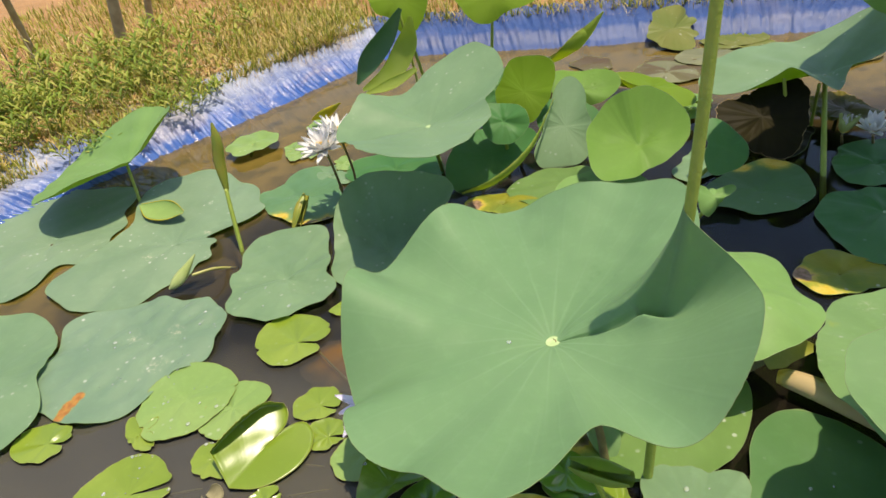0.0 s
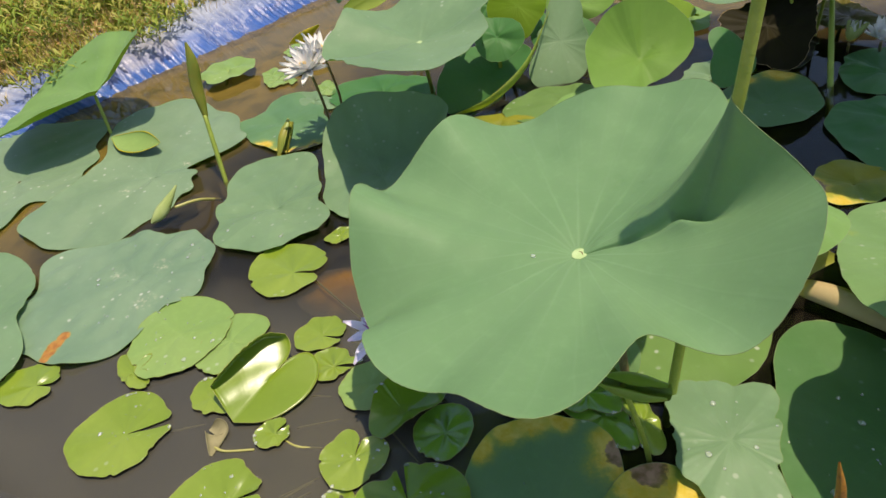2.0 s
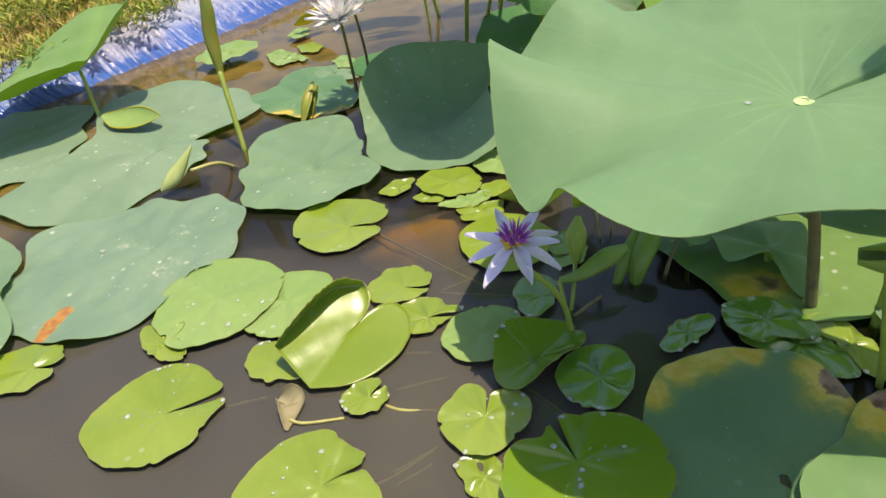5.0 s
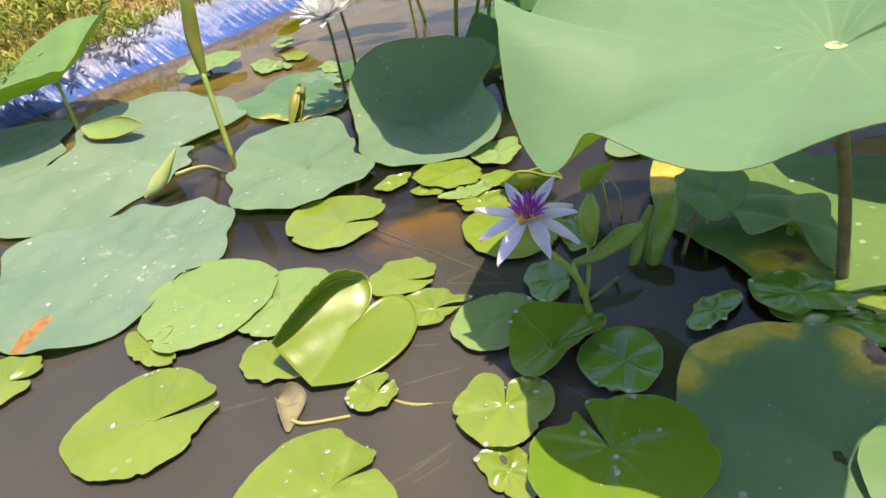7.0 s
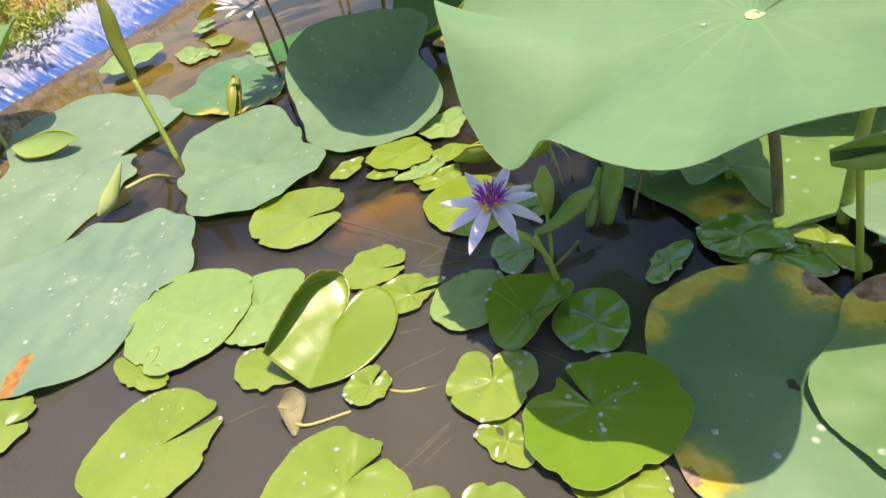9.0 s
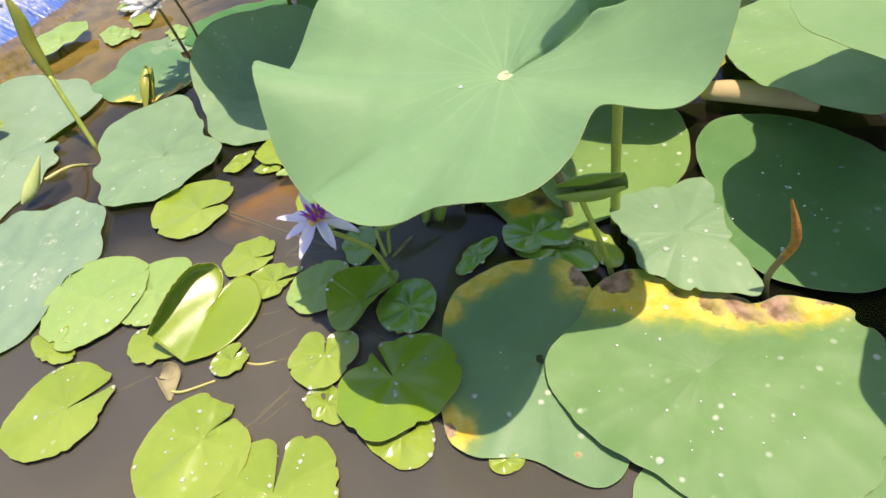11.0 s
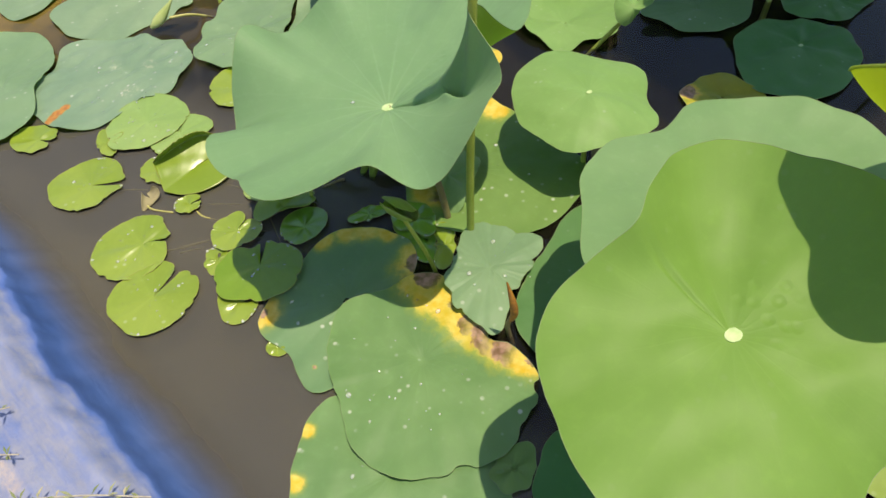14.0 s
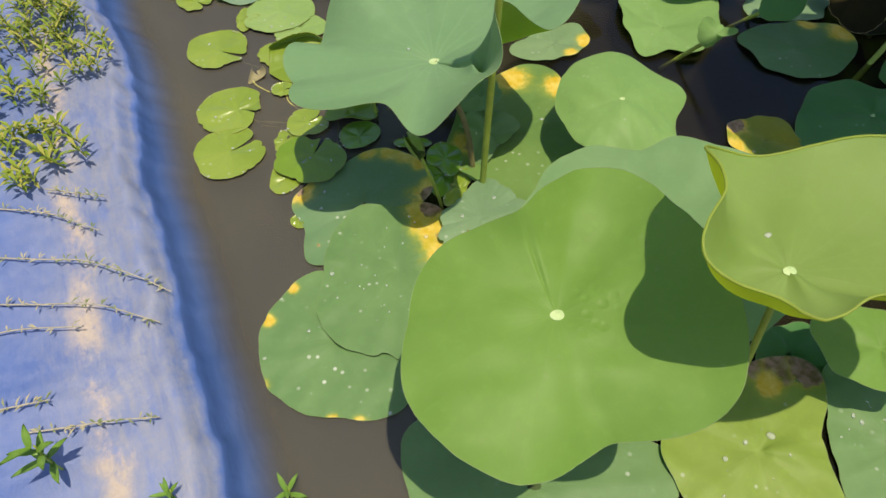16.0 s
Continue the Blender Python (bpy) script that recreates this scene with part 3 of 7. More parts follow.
def folded_pad(crease, rim, side, flat, mat, label):
    """A pad bent up along its middle: one half lies on the water between the crease and its margin (flat), the other rises to a toothed margin (rim) that hooks over; side is where its free lobe swells out."""
    base = Vector(crease[0])
    ob = holder("lily_pad", base, label, "lily pad", "water lily pads")

    def along(points, n):
        p = np.array(points, float)
        for _ in range(2):
            q = np.repeat(p, 2, 0)[1:-1]
            q[0::2], q[1::2] = 0.8 * p[:-1] + 0.2 * p[1:], 0.2 * p[:-1] + 0.8 * p[1:]
            p = np.vstack([p[:1], q, p[-1:]])
        d = np.concatenate([[0], np.cumsum(np.linalg.norm(np.diff(p, axis=0), axis=1))])
        s = np.linspace(0, d[-1], n)
        return np.stack([np.interp(s, d, p[:, i]) for i in range(3)], 1)

    nu, nl, nr, nh = 91, 16, 18, 9
    C, R, O = along(crease, nu), along(rim, nu), along(flat, nu)
    u = np.linspace(0, 1, nu)
    out = R[-1] - R[0]
    out = np.array([-out[1], out[0], 0]) / np.linalg.norm(out[:2])
    fade = np.sin(np.pi * np.clip(u, 0, 1)) ** 0.55
    teeth = np.abs(((u * 15 + 0.35 * np.sin(u * 19)) % 1.0) - 0.5) * 2
    F = R + out * (0.027 * fade)[:, None]
    F[:, 2] = R[:, 2] - 0.002 - 0.031 * fade
    R = R - np.array([0, 0, 1.0]) * (0.0045 * teeth * fade)[:, None] + out * (0.0012 * teeth * fade)[:, None]
    swell = np.array(side) - 0.5 * (C[-1] + F[-1])
    rows = []
    for k in range(nl):
        w = 1 - k / nl
        row = C + (O - C) * w
        row[:, 2] += 0.0008 * np.sin(np.pi * w) * np.sin(np.pi * u) + 0.004 * w ** 5 * np.clip((u - 0.6) / 0.15, 0, 1) * np.clip((1 - u) / 0.1, 0, 1)
        rows.append(row)
    for k in range(nr):
        w = k / nr
        row = C + (F - C) * w + swell * (4 * w * (1 - w) * u ** 4)[:, None]
        row[:, 2] += 0.0006 * np.sin(7 * u + 11 * w) * np.sin(np.pi * w) - 0.0012 * np.sin(np.pi * w)
        rows.append(row)
    for k in range(nh + 1):
        w = k / nh
        row = F + (R - F) * w + out * (0.005 * fade * math.sin(math.pi * w))[:, None]
        row[:, 2] += -0.003 * fade * math.sin(math.pi * w)
        rows.append(row)
    V = np.array(rows) - np.array(base)
    m = len(rows)
    top = V.reshape(-1, 3)
    verts = np.vstack([top, top - np.array([0, 0, 0.0013])])
    N = m * nu
    faces, slots = [], []
    for i in range(m - 1):
        for j in range(nu - 1):
            q = (i * nu + j, i * nu + j + 1, (i + 1) * nu + j + 1, (i + 1) * nu + j)
            faces += [q[::-1], tuple(x + N for x in q)]
            slots += [0, 1]
    loop = [j for j in range(nu)] + [i * nu + nu - 1 for i in range(1, m)] + [(m - 1) * nu + j for j in range(nu - 2, -1, -1)] + [i * nu for i in range(m - 2, 0, -1)]
    for a, b in zip(loop, loop[1:] + loop[:1]):
        faces.append((a, b, b + N, a + N))
        slots.append(0)
    uv = np.stack([np.tile(u, m), np.repeat(np.linspace(0.2, 0.9, m), nu)], 1)
    blade = mesh_object("blade", verts, faces, [mat, mat], ob, slots, np.vstack([uv, uv]))
    edge = [Vector(top[x]) for x in loop[::2]]
    tube_v, tube_f = [], []
    for i, p in enumerate(edge):
        d = (edge[(i + 1) % len(edge)] - edge[i - 1]).normalized()
        a = d.cross(Vector((0, 0, 1))).normalized()
        b = d.cross(a)
        for j in range(4):
            w = math.pi * (0.25 + 0.5 * j)
            tube_v.append(p + (a * math.cos(w) + b * math.sin(w)) * 0.0006)
    n = len(edge)
    for i in range(n):
        for j in range(4):
            tube_f.append((i * 4 + j, i * 4 + (j + 1) % 4, (i + 1) % n * 4 + (j + 1) % 4, (i + 1) % n * 4 + j))
    mesh_object("rim", tube_v, tube_f, RIM_LILY, blade)
    return ob


def rotate_to(verts, normal, spin=0.0):
    q = Vector((0, 0, 1)).rotation_difference(Vector(normal).normalized()).to_matrix() @ Matrix.Rotation(radians(spin), 3, "Z")
    return np.asarray(verts) @ np.array(q).T


TOPS = []


def upper_side(place, v, shape):
    """Keeps the upper side of a blade in the world, for what lies on it."""
    TOPS.append((Vector(place), np.asarray(v)[:1 + shape["nt"] * shape.get("nr", 14)] + np.array(place)))


def lotus_leaf(place, r, h=(0.0,), mat=WAX, label="", foot=None, normal=None, hub=True, hub_size=0.009, stem_mat=None, stem_r=(0.006, 0.005), via=(), under=UNDER, rim_size=0.0004, rim_mat=None, **shape):
    """A lotus leaf with its hub and, if it stands clear of the water, its stem."""
    ob = holder("lotus_leaf", place, label or "round blue-green lotus leaf floating on the pond", "lotus leaf", "lotus leaves on the pond")
    shape.setdefault("nt", 180)
    shape.setdefault("jag", 0.003)
    if normal is None and r[0] > 0.06:
        shape.setdefault("lumps", 0.001)
    if foot is None and normal is None:
        shape.setdefault("floor", 0.0012 - place[2])
        shape["nr"] = max(20, shape.get("nr", 14))
    shape.setdefault("pleat", 0.00015 if r[0] > 0.08 else 0.0)
    v, f, sl, uv = blade_mesh(r, h, **shape)
    if normal is not None:
        v = rotate_to(v, normal)
    blade = mesh_object("blade", v, f, [mat, under], ob, sl, uv)
    upper_side(place, v, shape)
    rim_part(v, shape, blade, rim_mat or RIM, rim_size)
    if hub:
        hv, hf, hs, hu = blade_mesh((hub_size, 0.0012, 0.0, 0.0, 0.001), (0.0,), nt=20, nr=3, dimple=-0.0015, ruffle=0.02, swell=0, seed=3)
        hv = np.asarray(hv) + np.array([0, 0, -shape.get("dimple", 0.008) + shape.get("dome", 0.0) + 0.0022])
        if normal is not None:
            hv = rotate_to(hv, normal)
        mesh_object("hub", hv, hf, [HUB, HUB], ob, hs, label="pale leaf centre")
    if foot is not None:
        p = Vector(place)
        stem("stem", [foot, *via, p + Vector((0, 0, -0.009))], stem_r, stem_mat or STEM, ob)
    return ob


def lily_pad(place, r, h=(0.0,), mat=LILY, label="", stalk=None, under=RED_UNDER, **shape):
    shape.setdefault("nt", 144)
    shape.setdefault("nr", 10)
    shape.setdefault("jag", 0.010)
    shape.setdefault("bites", 2 + shape.get("seed", 1) % 3)
    shape.setdefault("pleat", 0.0002)
    shape.setdefault("folds", 15)
    shape.setdefault("dimple", 0.002)
    shape.setdefault("swell", 0.0022)
    shape.setdefault("curl", 0.0012)
    ob = holder("lily_pad", place, label or "glossy yellow-green water lily pad on the water", "lily pad", "water lily pads")
    v, f, sl, uv = blade_mesh(r, h, **shape)
    blade = mesh_object("blade", v, f, [mat, under], ob, sl, uv)
    upper_side(place, v, shape)
    rim_part(v, shape, blade, RIM_LILY, 0.0004)
    if stalk:
        stem("stalk", stalk, (0.0022, 0.0018), STALK, ob, 6)
    return ob


def drops(leaf_name, place, reach, count, seed, size=0.004, margin=False):
    """Loose beads of water that lie on the leaf nearest to place, flattened and of many sizes; with margin, strung along its edge."""
    rng = random.Random(seed)
    spot = Vector(place)
    hub, top = min(TOPS, key=lambda q: (q[0] - spot).length)
    verts, faces = [], []
    made = tries = 0
    while made < count and tries < count * 6:
        tries += 1
        a, d = rng.uniform(0, 6.28), reach * math.sqrt(rng.random())
        x, y = d * math.cos(a), d * math.sin(a)
        if margin:
            # two thirds of them gather on one side
            a = a if rng.random() < 0.33 else seed * 1.7 + rng.gauss(0, 0.5)
            far = (top[:, 0] - hub.x) * math.cos(a) + (top[:, 1] - hub.y) * math.sin(a)
            edge_p = top[int(np.argmax(far))] * 0.96 + np.array(hub) * 0.04
            x, y = edge_p[0] - spot.x, edge_p[1] - spot.y
        gap_d = np.hypot(top[:, 0] - spot.x - x, top[:, 1] - spot.y - y)
        near = np.argsort(gap_d)[:4]
        if gap_d[near[0]] > 0.012:
            continue
        z = float(np.average(top[near, 2], weights=1 / (gap_d[near] + 1e-4))) - spot.z
        s = size * rng.choice((0.3, 0.35, 0.4, 0.5, 0.6, 0.8, 1.0)) * rng.uniform(0.7, 1.2)
        if made < 2:
            s = size * 1.5
        made += 1
        b = len(verts)
        turn, long = rng.uniform(0, 3.14), rng.uniform(0.75, 1.0)
        for rr, zz in ((0.85, -0.05), (1.0, 0.10), (0.8, 0.26), (0.45, 0.36)):
            for j in range(9):
                w = 6.2832 * j / 9
                px, py = s * rr * math.cos(w), s * long * rr * math.sin(w)
                verts.append((x + px * math.cos(turn) - py * math.sin(turn), y + px * math.sin(turn) + py * math.cos(turn), z + s * zz))
        verts.append((x, y, z + s * 0.39))
        for q in range(3):
            for j in range(9):
                k = (j + 1) % 9
                faces.append((b + q * 9 + j, b + q * 9 + k, b + (q + 1) * 9 + k, b + (q + 1) * 9 + j))
        for j in range(9):
            faces.append((b + 27 + j, b + 27 + (j + 1) % 9, b + 36))
        faces.append(tuple(b + j for j in range(9))[::-1])
    ob = mesh_object("water_drops", verts, faces, DROP)
    ob.location = place
    return tagged(ob, "clear beads of water lying on a " + leaf_name, "water drops", "", "stuff")


# ---- the pond, its lining and the ground ----
CORNERS = [Vector((-2.02, 1.27)), Vector((-0.47, 3.006)), Vector((3.4, 2.30)), Vector((2.6, -1.64))]


def mitre(i):
    """The way in which a corner moves out per metre of its sides' distance."""
    p, q, r = CORNERS[i - 1], CORNERS[i], CORNERS[(i + 1) % 4]
    a, b = (q - p).normalized(), (r - q).normalized()
    na, nb = Vector((-a.y, a.x)), Vector((-b.y, b.x))
    return (na + nb) / (1 + na.dot(nb))


MITRES = [mitre(i) for i in range(4)]


def bank_height(d, along, side):
    """Height of the lining at the distance d outside the water's edge."""
    if d < 0 and side == 3:
        # a sharp lip, then the slope under water
        return max(-0.42, -0.022 * min(1, -d / 0.022) + 0.5 * d - 0.25 * d * d)
    if d < 0:
        return max(-0.42, 0.55 * d - 0.25 * d * d)
    sm = lambda x: 0.0 if x <= 0 else 1.0 if x >= 1 else x * x * (3 - 2 * x)
    if side == 3:
        return 0.028 * sm(d / 0.05) + 0.03 * sm((d - 0.05) / 0.5)
    return 0.05 * sm(d / 0.09) + 0.05 * sm((d - 0.09) / 0.28)


def side_point(i, u, d):
    p, q = CORNERS[i], CORNERS[(i + 1) % 4]
    a, b = p + MITRES[i] * d, q + MITRES[(i + 1) % 4] * d
    return a.lerp(b, u), (q - p).length * u


def wander(along, side):
    return (0.046 if side == 3 else 0.022) * noise.noise(Vector((along * 2.6, side * 7.3, 0.2))) + (0.013 if side == 3 else 0.009) * noise.noise(Vector((along * 11.0, side * 3.1, 1.7))) + (0.008 if side == 3 else 0.005) * noise.noise(Vector((along * 27.0, side * 1.9, 4.1)))


def build_ground():
    ds = [-1.2, -0.5, -0.3, -0.15, -0.05, 0.02, 0.08, 0.16, 0.25, 0.35, 0.5, 0.7, 1.0, 1.5, 2.2, 3.2, 5, 9, 18, 60, 400]
    verts, faces = [], []
    for side in range(4):
        nu = 60
        b = len(verts)
        for iu in range(nu + 1):
            for d in ds:
                p, along = side_point(side, iu / nu, d)
                z = (bank_height(d, along, side) if d < 0.6 else 0.075) - (0.05 if d < 0.3 and side == 3 else 0.014)
                if d > 0.4:
                    z += 0.03 * noise.noise(Vector((p.x * 1.1, p.y * 1.1, 3))) * min(1, d - 0.4)
                verts.append((p.x, p.y, z if d < 50 else -0.05))
        m = len(ds)
        for iu in range(nu):
            for k in range(m - 1):
                faces.append((b + iu * m + k, b + iu * m + k + 1, b + (iu + 1) * m + k + 1, b + (iu + 1) * m + k))
        bottom = [b + iu * m for iu in range(nu + 1)]
        mid = len(verts)
        verts.append((0.9, 1.2, -0.44))
        for k in range(nu):
            faces.append((bottom[k], bottom[k + 1], mid))
    return tagged(mesh_object("ground", verts, faces, SOIL), "dry orange-brown soil round the lined pond", "ground", "", "structure")


build_ground()


def build_tarp(side, u0, u1, step, width, fine=None):
    length = (CORNERS[(side + 1) % 4] - CORNERS[side]).length
    nu = int(length * (u1 - u0) / (fine or step))
    ds = list(np.arange(-0.55, -0.1, 0.04)) + list(np.arange(-0.1, 0.12, step)) + list(np.arange(0.12, width + 0.001, step * 1.4))
    verts, faces = [], []
    m = len(ds)
    for iu in range(nu + 1):
        u = u0 + (u1 - u0) * iu / nu
        for d in ds:
            _, along = side_point(side, u, d)
            edge = wander(along, side)
            p, _ = side_point(side, u, d + edge)
            z = bank_height(d, along, side)
            # folds run from the bank down into the water
            q = Vector((along * 52.0 + 3.0 * noise.noise(Vector((along * 3, d * 4, side))), d * 1.5, side * 5.0))
            fold = 1 - abs(noise.noise(q)) * 2.2
            amp = (0.015 if side != 3 else 0.0016) * min(1, max(0.15, (d + 0.12) * 6))
            z += amp * fold + 0.5 * amp * noise.noise(q * 2.7)
            z += (0.010 if side == 3 else 0.006) * noise.noise(Vector((p.x * 5, p.y * 5, side))) * min(1, max(0, d * 8))
            if side == 3:
                lip = math.exp(-((d - 0.035) / 0.022) ** 2)
                z += 0.004 * noise.noise(Vector((along * 1.8, d * 26, 4))) * min(1, max(0, d * 12)) + 0.0015 * noise.noise(Vector((along * 9, d * 60, 2)))
                z += 0.0055 * noise.noise(Vector((along * 17, d * 22, 7))) * math.exp(-((d - 0.02) / 0.05) ** 2) + 0.0016 * (1 - 2.5 * abs(noise.noise(Vector((along * 9 + d * 14, d * 34 - along * 3, 9))))) * min(1, max(0, d * 14))
                z += 0.016 * lip * (0.6 + 0.8 * noise.noise(Vector((along * 4, 3, 1))))
            if d > width - 0.06:
                z -= 0.012 * (d - width + 0.06) / 0.06
            verts.append((p.x, p.y, z))
    for iu in range(nu):
        for k in range(m - 1):
            faces.append((iu * m + k, iu * m + k + 1, (iu + 1) * m + k + 1, (iu + 1) * m + k))
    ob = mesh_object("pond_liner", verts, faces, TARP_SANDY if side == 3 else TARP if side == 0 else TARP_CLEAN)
    return tagged(ob, "creased blue plastic tarp lining the pond bank, dusty with sand", "tarp", "pond lining", "structure")


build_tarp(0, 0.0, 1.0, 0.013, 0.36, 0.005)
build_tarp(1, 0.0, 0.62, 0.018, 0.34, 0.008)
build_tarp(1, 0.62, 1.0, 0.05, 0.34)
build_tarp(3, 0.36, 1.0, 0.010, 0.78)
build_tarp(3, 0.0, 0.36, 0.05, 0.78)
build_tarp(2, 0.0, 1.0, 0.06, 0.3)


def water_sheet(name, z, mat, label):
    pts = [CORNERS[i] + MITRES[i] * 0.03 for i in range(4)]
    ob = mesh_object(name, [(p.x, p.y, z) for p in pts], [(3, 2, 1, 0)], mat, smooth=False)
    return tagged(ob, label, "water", "", "structure")


water_sheet("water", 0.0, WATER, "still muddy brown pond water with soft reflections")
water_sheet("water_silt", -0.075, SILT, "brown silt bed under the shallow water")


# ---- lotus leaves that stand above the water ----
lotus_leaf((0.068, 0.717, 0.307), (0.2771, -0.0407, 0.0308, -0.0267, 0.0026, -0.0062, -0.0097, -0.0172, -0.0092, -0.0149, 0.004, -0.0041, 0.0036, 0.0062, -0.0033, -0.0007, -0.0042, -0.0065, 0.0039, 0.0017, 0.0006), (0.0594, 0.0663, -0.006, 0.0164, -0.0059, 0.0169, 0.0045, -0.0026, -0.0201, 0.0002, -0.003, 0.0002, -0.0023, 0.0091, 0.0147, -0.0036, -0.0079, 0.0172, 0.0048), HERO, "large waxy grey-green lotus leaf folded up at one side", foot=(0.150, 0.745, -0.05), stem_mat=STEM_BROWN, stem_r=(0.0075, 0.006), seed=11, nt=480, nr=36, power=1.75, crease=(-12, 0.022, 0.011, 0.17, 0.04), crisp=1.4, flap=(-10.5, 0.13, 5.0, 0.03), hub_size=0.010, ruffle=0.006, dimple=0.010, via=((0.125, 0.745, 0.13),), lumps=0.0006)
lotus_leaf((0.572, 0.281, 0.398), (0.2024, 0.0148, -0.0133, -0.0072, 0.0193, 0.0081, -0.0033, 0.0176, 0.0066, 0.0008, 0.0016, 0.0045, -0.003, 0.0005, -0.0029), (0.0195, 0.0052, 0.0689, -0.0048, 0.0118, 0.0061, 0.0186, -0.0021, 0.0007), FRESH, "broad bright green lotus leaf on a tall stem above the others", foot=(0.60, 0.31, -0.05), seed=12, nt=180, nr=20, power=2.4, swell=0.0015, hub_size=0.009, ruffle=0.006, dimple=0.006, crease=(141.6, 0.03, 0.004, 0.035, 0.0))
# the first lobe is unseen, stretched out to cast a shadow below
lotus_leaf((0.794, 0.402, 0.533), (0.1295, -0.0222, 0.0426, -0.0287, 0.0129, -0.0013, 0.0058, -0.0028, -0.0075, 0.0059, 0.0052), (0.0545, -0.0275, -0.028, 0.0067, 0.0135, -0.0063, -0.003, 0.0133, -0.0056), CUP, "cupped light green lotus leaf with a rolled yellowish rim", foot=(0.86, 0.50, -0.05), seed=13, nt=150, nr=24, power=3.4, rim_size=0.002, rim_mat=UNDER, hub_size=0.007, ruffle=0.008, dimple=0.004, lobes=((40, 0.5, 0.23), (-30, 0.35, 0.022)), under=UNDER_LIT)
lotus_leaf((0.62, 0.59, 0.285), (0.2254, 0.0097, -0.0193, 0.0047, 0.0196, -0.0008, -0.0018, -0.0021, -0.003, -0.001, 0.0042, -0.0011, -0.0054, 0.0017, 0.0009, 0.0003, 0.0004, -0.0005, -0.002, 0.0036, 0.0004), (0.015, 0.0, 0.0, -0.005, 0.01), SMOOTH, "wide pale green lotus leaf with a wavy rim", foot=(0.66, 0.66, -0.05), seed=14, nt=160, nr=16, power=1.4, ruffle=0.008, hub=False)
lotus_leaf((0.675, 0.879, 0.065), (0.186, -0.0062, 0.0121, -0.031, 0.0548, -0.0001, 0.0125, -0.0081, -0.0116, -0.0109, -0.0068, 0.0066, -0.0044, 0.0071, -0.0049), (0.0, 0.0, -0.03), SCURFY, "pale lotus leaf with a whitish scurfy spot under a wider one", foot=(0.69, 0.88, -0.05), seed=44, power=1.0, dimple=0.003, swell=0.001, hub=False)
lotus_leaf((0.395, 0.952, 0.178), (0.1435, -0.0108, 0.0171, 0, -0.0065, 0.0023, 0.0039, -0.003, -0.0027, -0.0009, -0.0067, 0.0025, -0.0022, 0.0028, 0.0013), (-0.0356, -0.006, 0.0079, -0.0051, -0.0042, -0.0034, -0.0004), PALE, "small light green lotus leaf with a scalloped rim", foot=(0.40, 0.93, -0.05), seed=15, nt=140, nr=14, power=2.2, hub_size=0.005, ruffle=0.010, dimple=0.004)
bent_leaf = lotus_leaf((-0.165, 1.63, 0.244), (0.2337, -0.0069, -0.0341, -0.0523, 0.0303, -0.0154, 0.021, 0.0081, -0.0045, -0.0037, -0.01, -0.0096, 0.0047), (0.0635, 0.0145, 0.0048, -0.0123, 0.0173, -0.0113, 0.0163, -0.0005, -0.0165), WAX, "wavy blue-green lotus leaf bent up at the back", foot=(-0.17, 1.88, -0.05), seed=16, power=1.4)
lotus_leaf((0.383, 1.715, 0.085), (0.1184, -0.0136, -0.0163, 0.0193, 0.0248, 0.0093, -0.0074, -0.0071, -0.0051, 0.0015, 0.0058, 0.0044, -0.0008, -0.002, -0.0019), (0.05, 0.0, 0.08), FRESH, "cupped bright green lotus leaf", foot=(0.27, 1.70, -0.05), seed=17, power=1.5, hub=False)
lotus_leaf((-1.135, 1.853, 0.13), (0.2104, -0.0881, 0.0393, 0.0133, 0.0177, 0.0145, 0.0054, 0.001, 0.0004, 0.0039, -0.001), (0.0414, 0.0722, 0.0253, -0.0185, 0.0172, 0.0157, 0.0046, 0.0085, 0.0043), PALE, "tilted pale lotus leaf on a thin stem by the bank", foot=(-1.118, 1.806, -0.03), seed=18, power=1.3, stem_r=(0.005, 0.0045), hub=False)
far_leaf = lotus_leaf((0.9, 1.85, 0.175), (0.1978, -0.0444, 0.0995, 0.0061, -0.0028, 0.0176, 0.024, -0.0042, -0.013, -0.0007, 0.0067), (0.0322, 0.0489, -0.0025, 0.0132, 0.0382, 0.0086, -0.0033, -0.0166, 0.0151), WAX, "broad blue-green lotus leaf folded along its middle", foot=(0.804, 1.538, -0.05), seed=19, power=1.3, stem_r=(0.008, 0.006))
lotus_leaf((-0.284, 1.418, 0.012), (0.1726, 0.0038, 0.0154, -0.0257, 0.0024, -0.0069, 0.0066, -0.0151, 0.007, -0.0041, 0), (0.054, 0.0264, 0.059, -0.0067, -0.004, 0.009, -0.0032), WAX, "lotus leaf half in the shade of a taller one", seed=20, power=2.3, hub=False)

for owner, a_p, b_p in ((far_leaf, (0.819, 1.812, -0.02), (0.772, 1.8, 0.192)), (far_leaf, (0.905, 1.894, -0.02), (0.865, 1.8, 0.166)), (bent_leaf, (-0.067, 2.02, -0.02), (-0.057, 1.85, 0.162)), (bent_leaf, (-0.109, 1.996, -0.02), (-0.097, 1.8, 0.153))):
    stem("stem", [a_p, b_p], (0.005, 0.0045), STEM, owner)

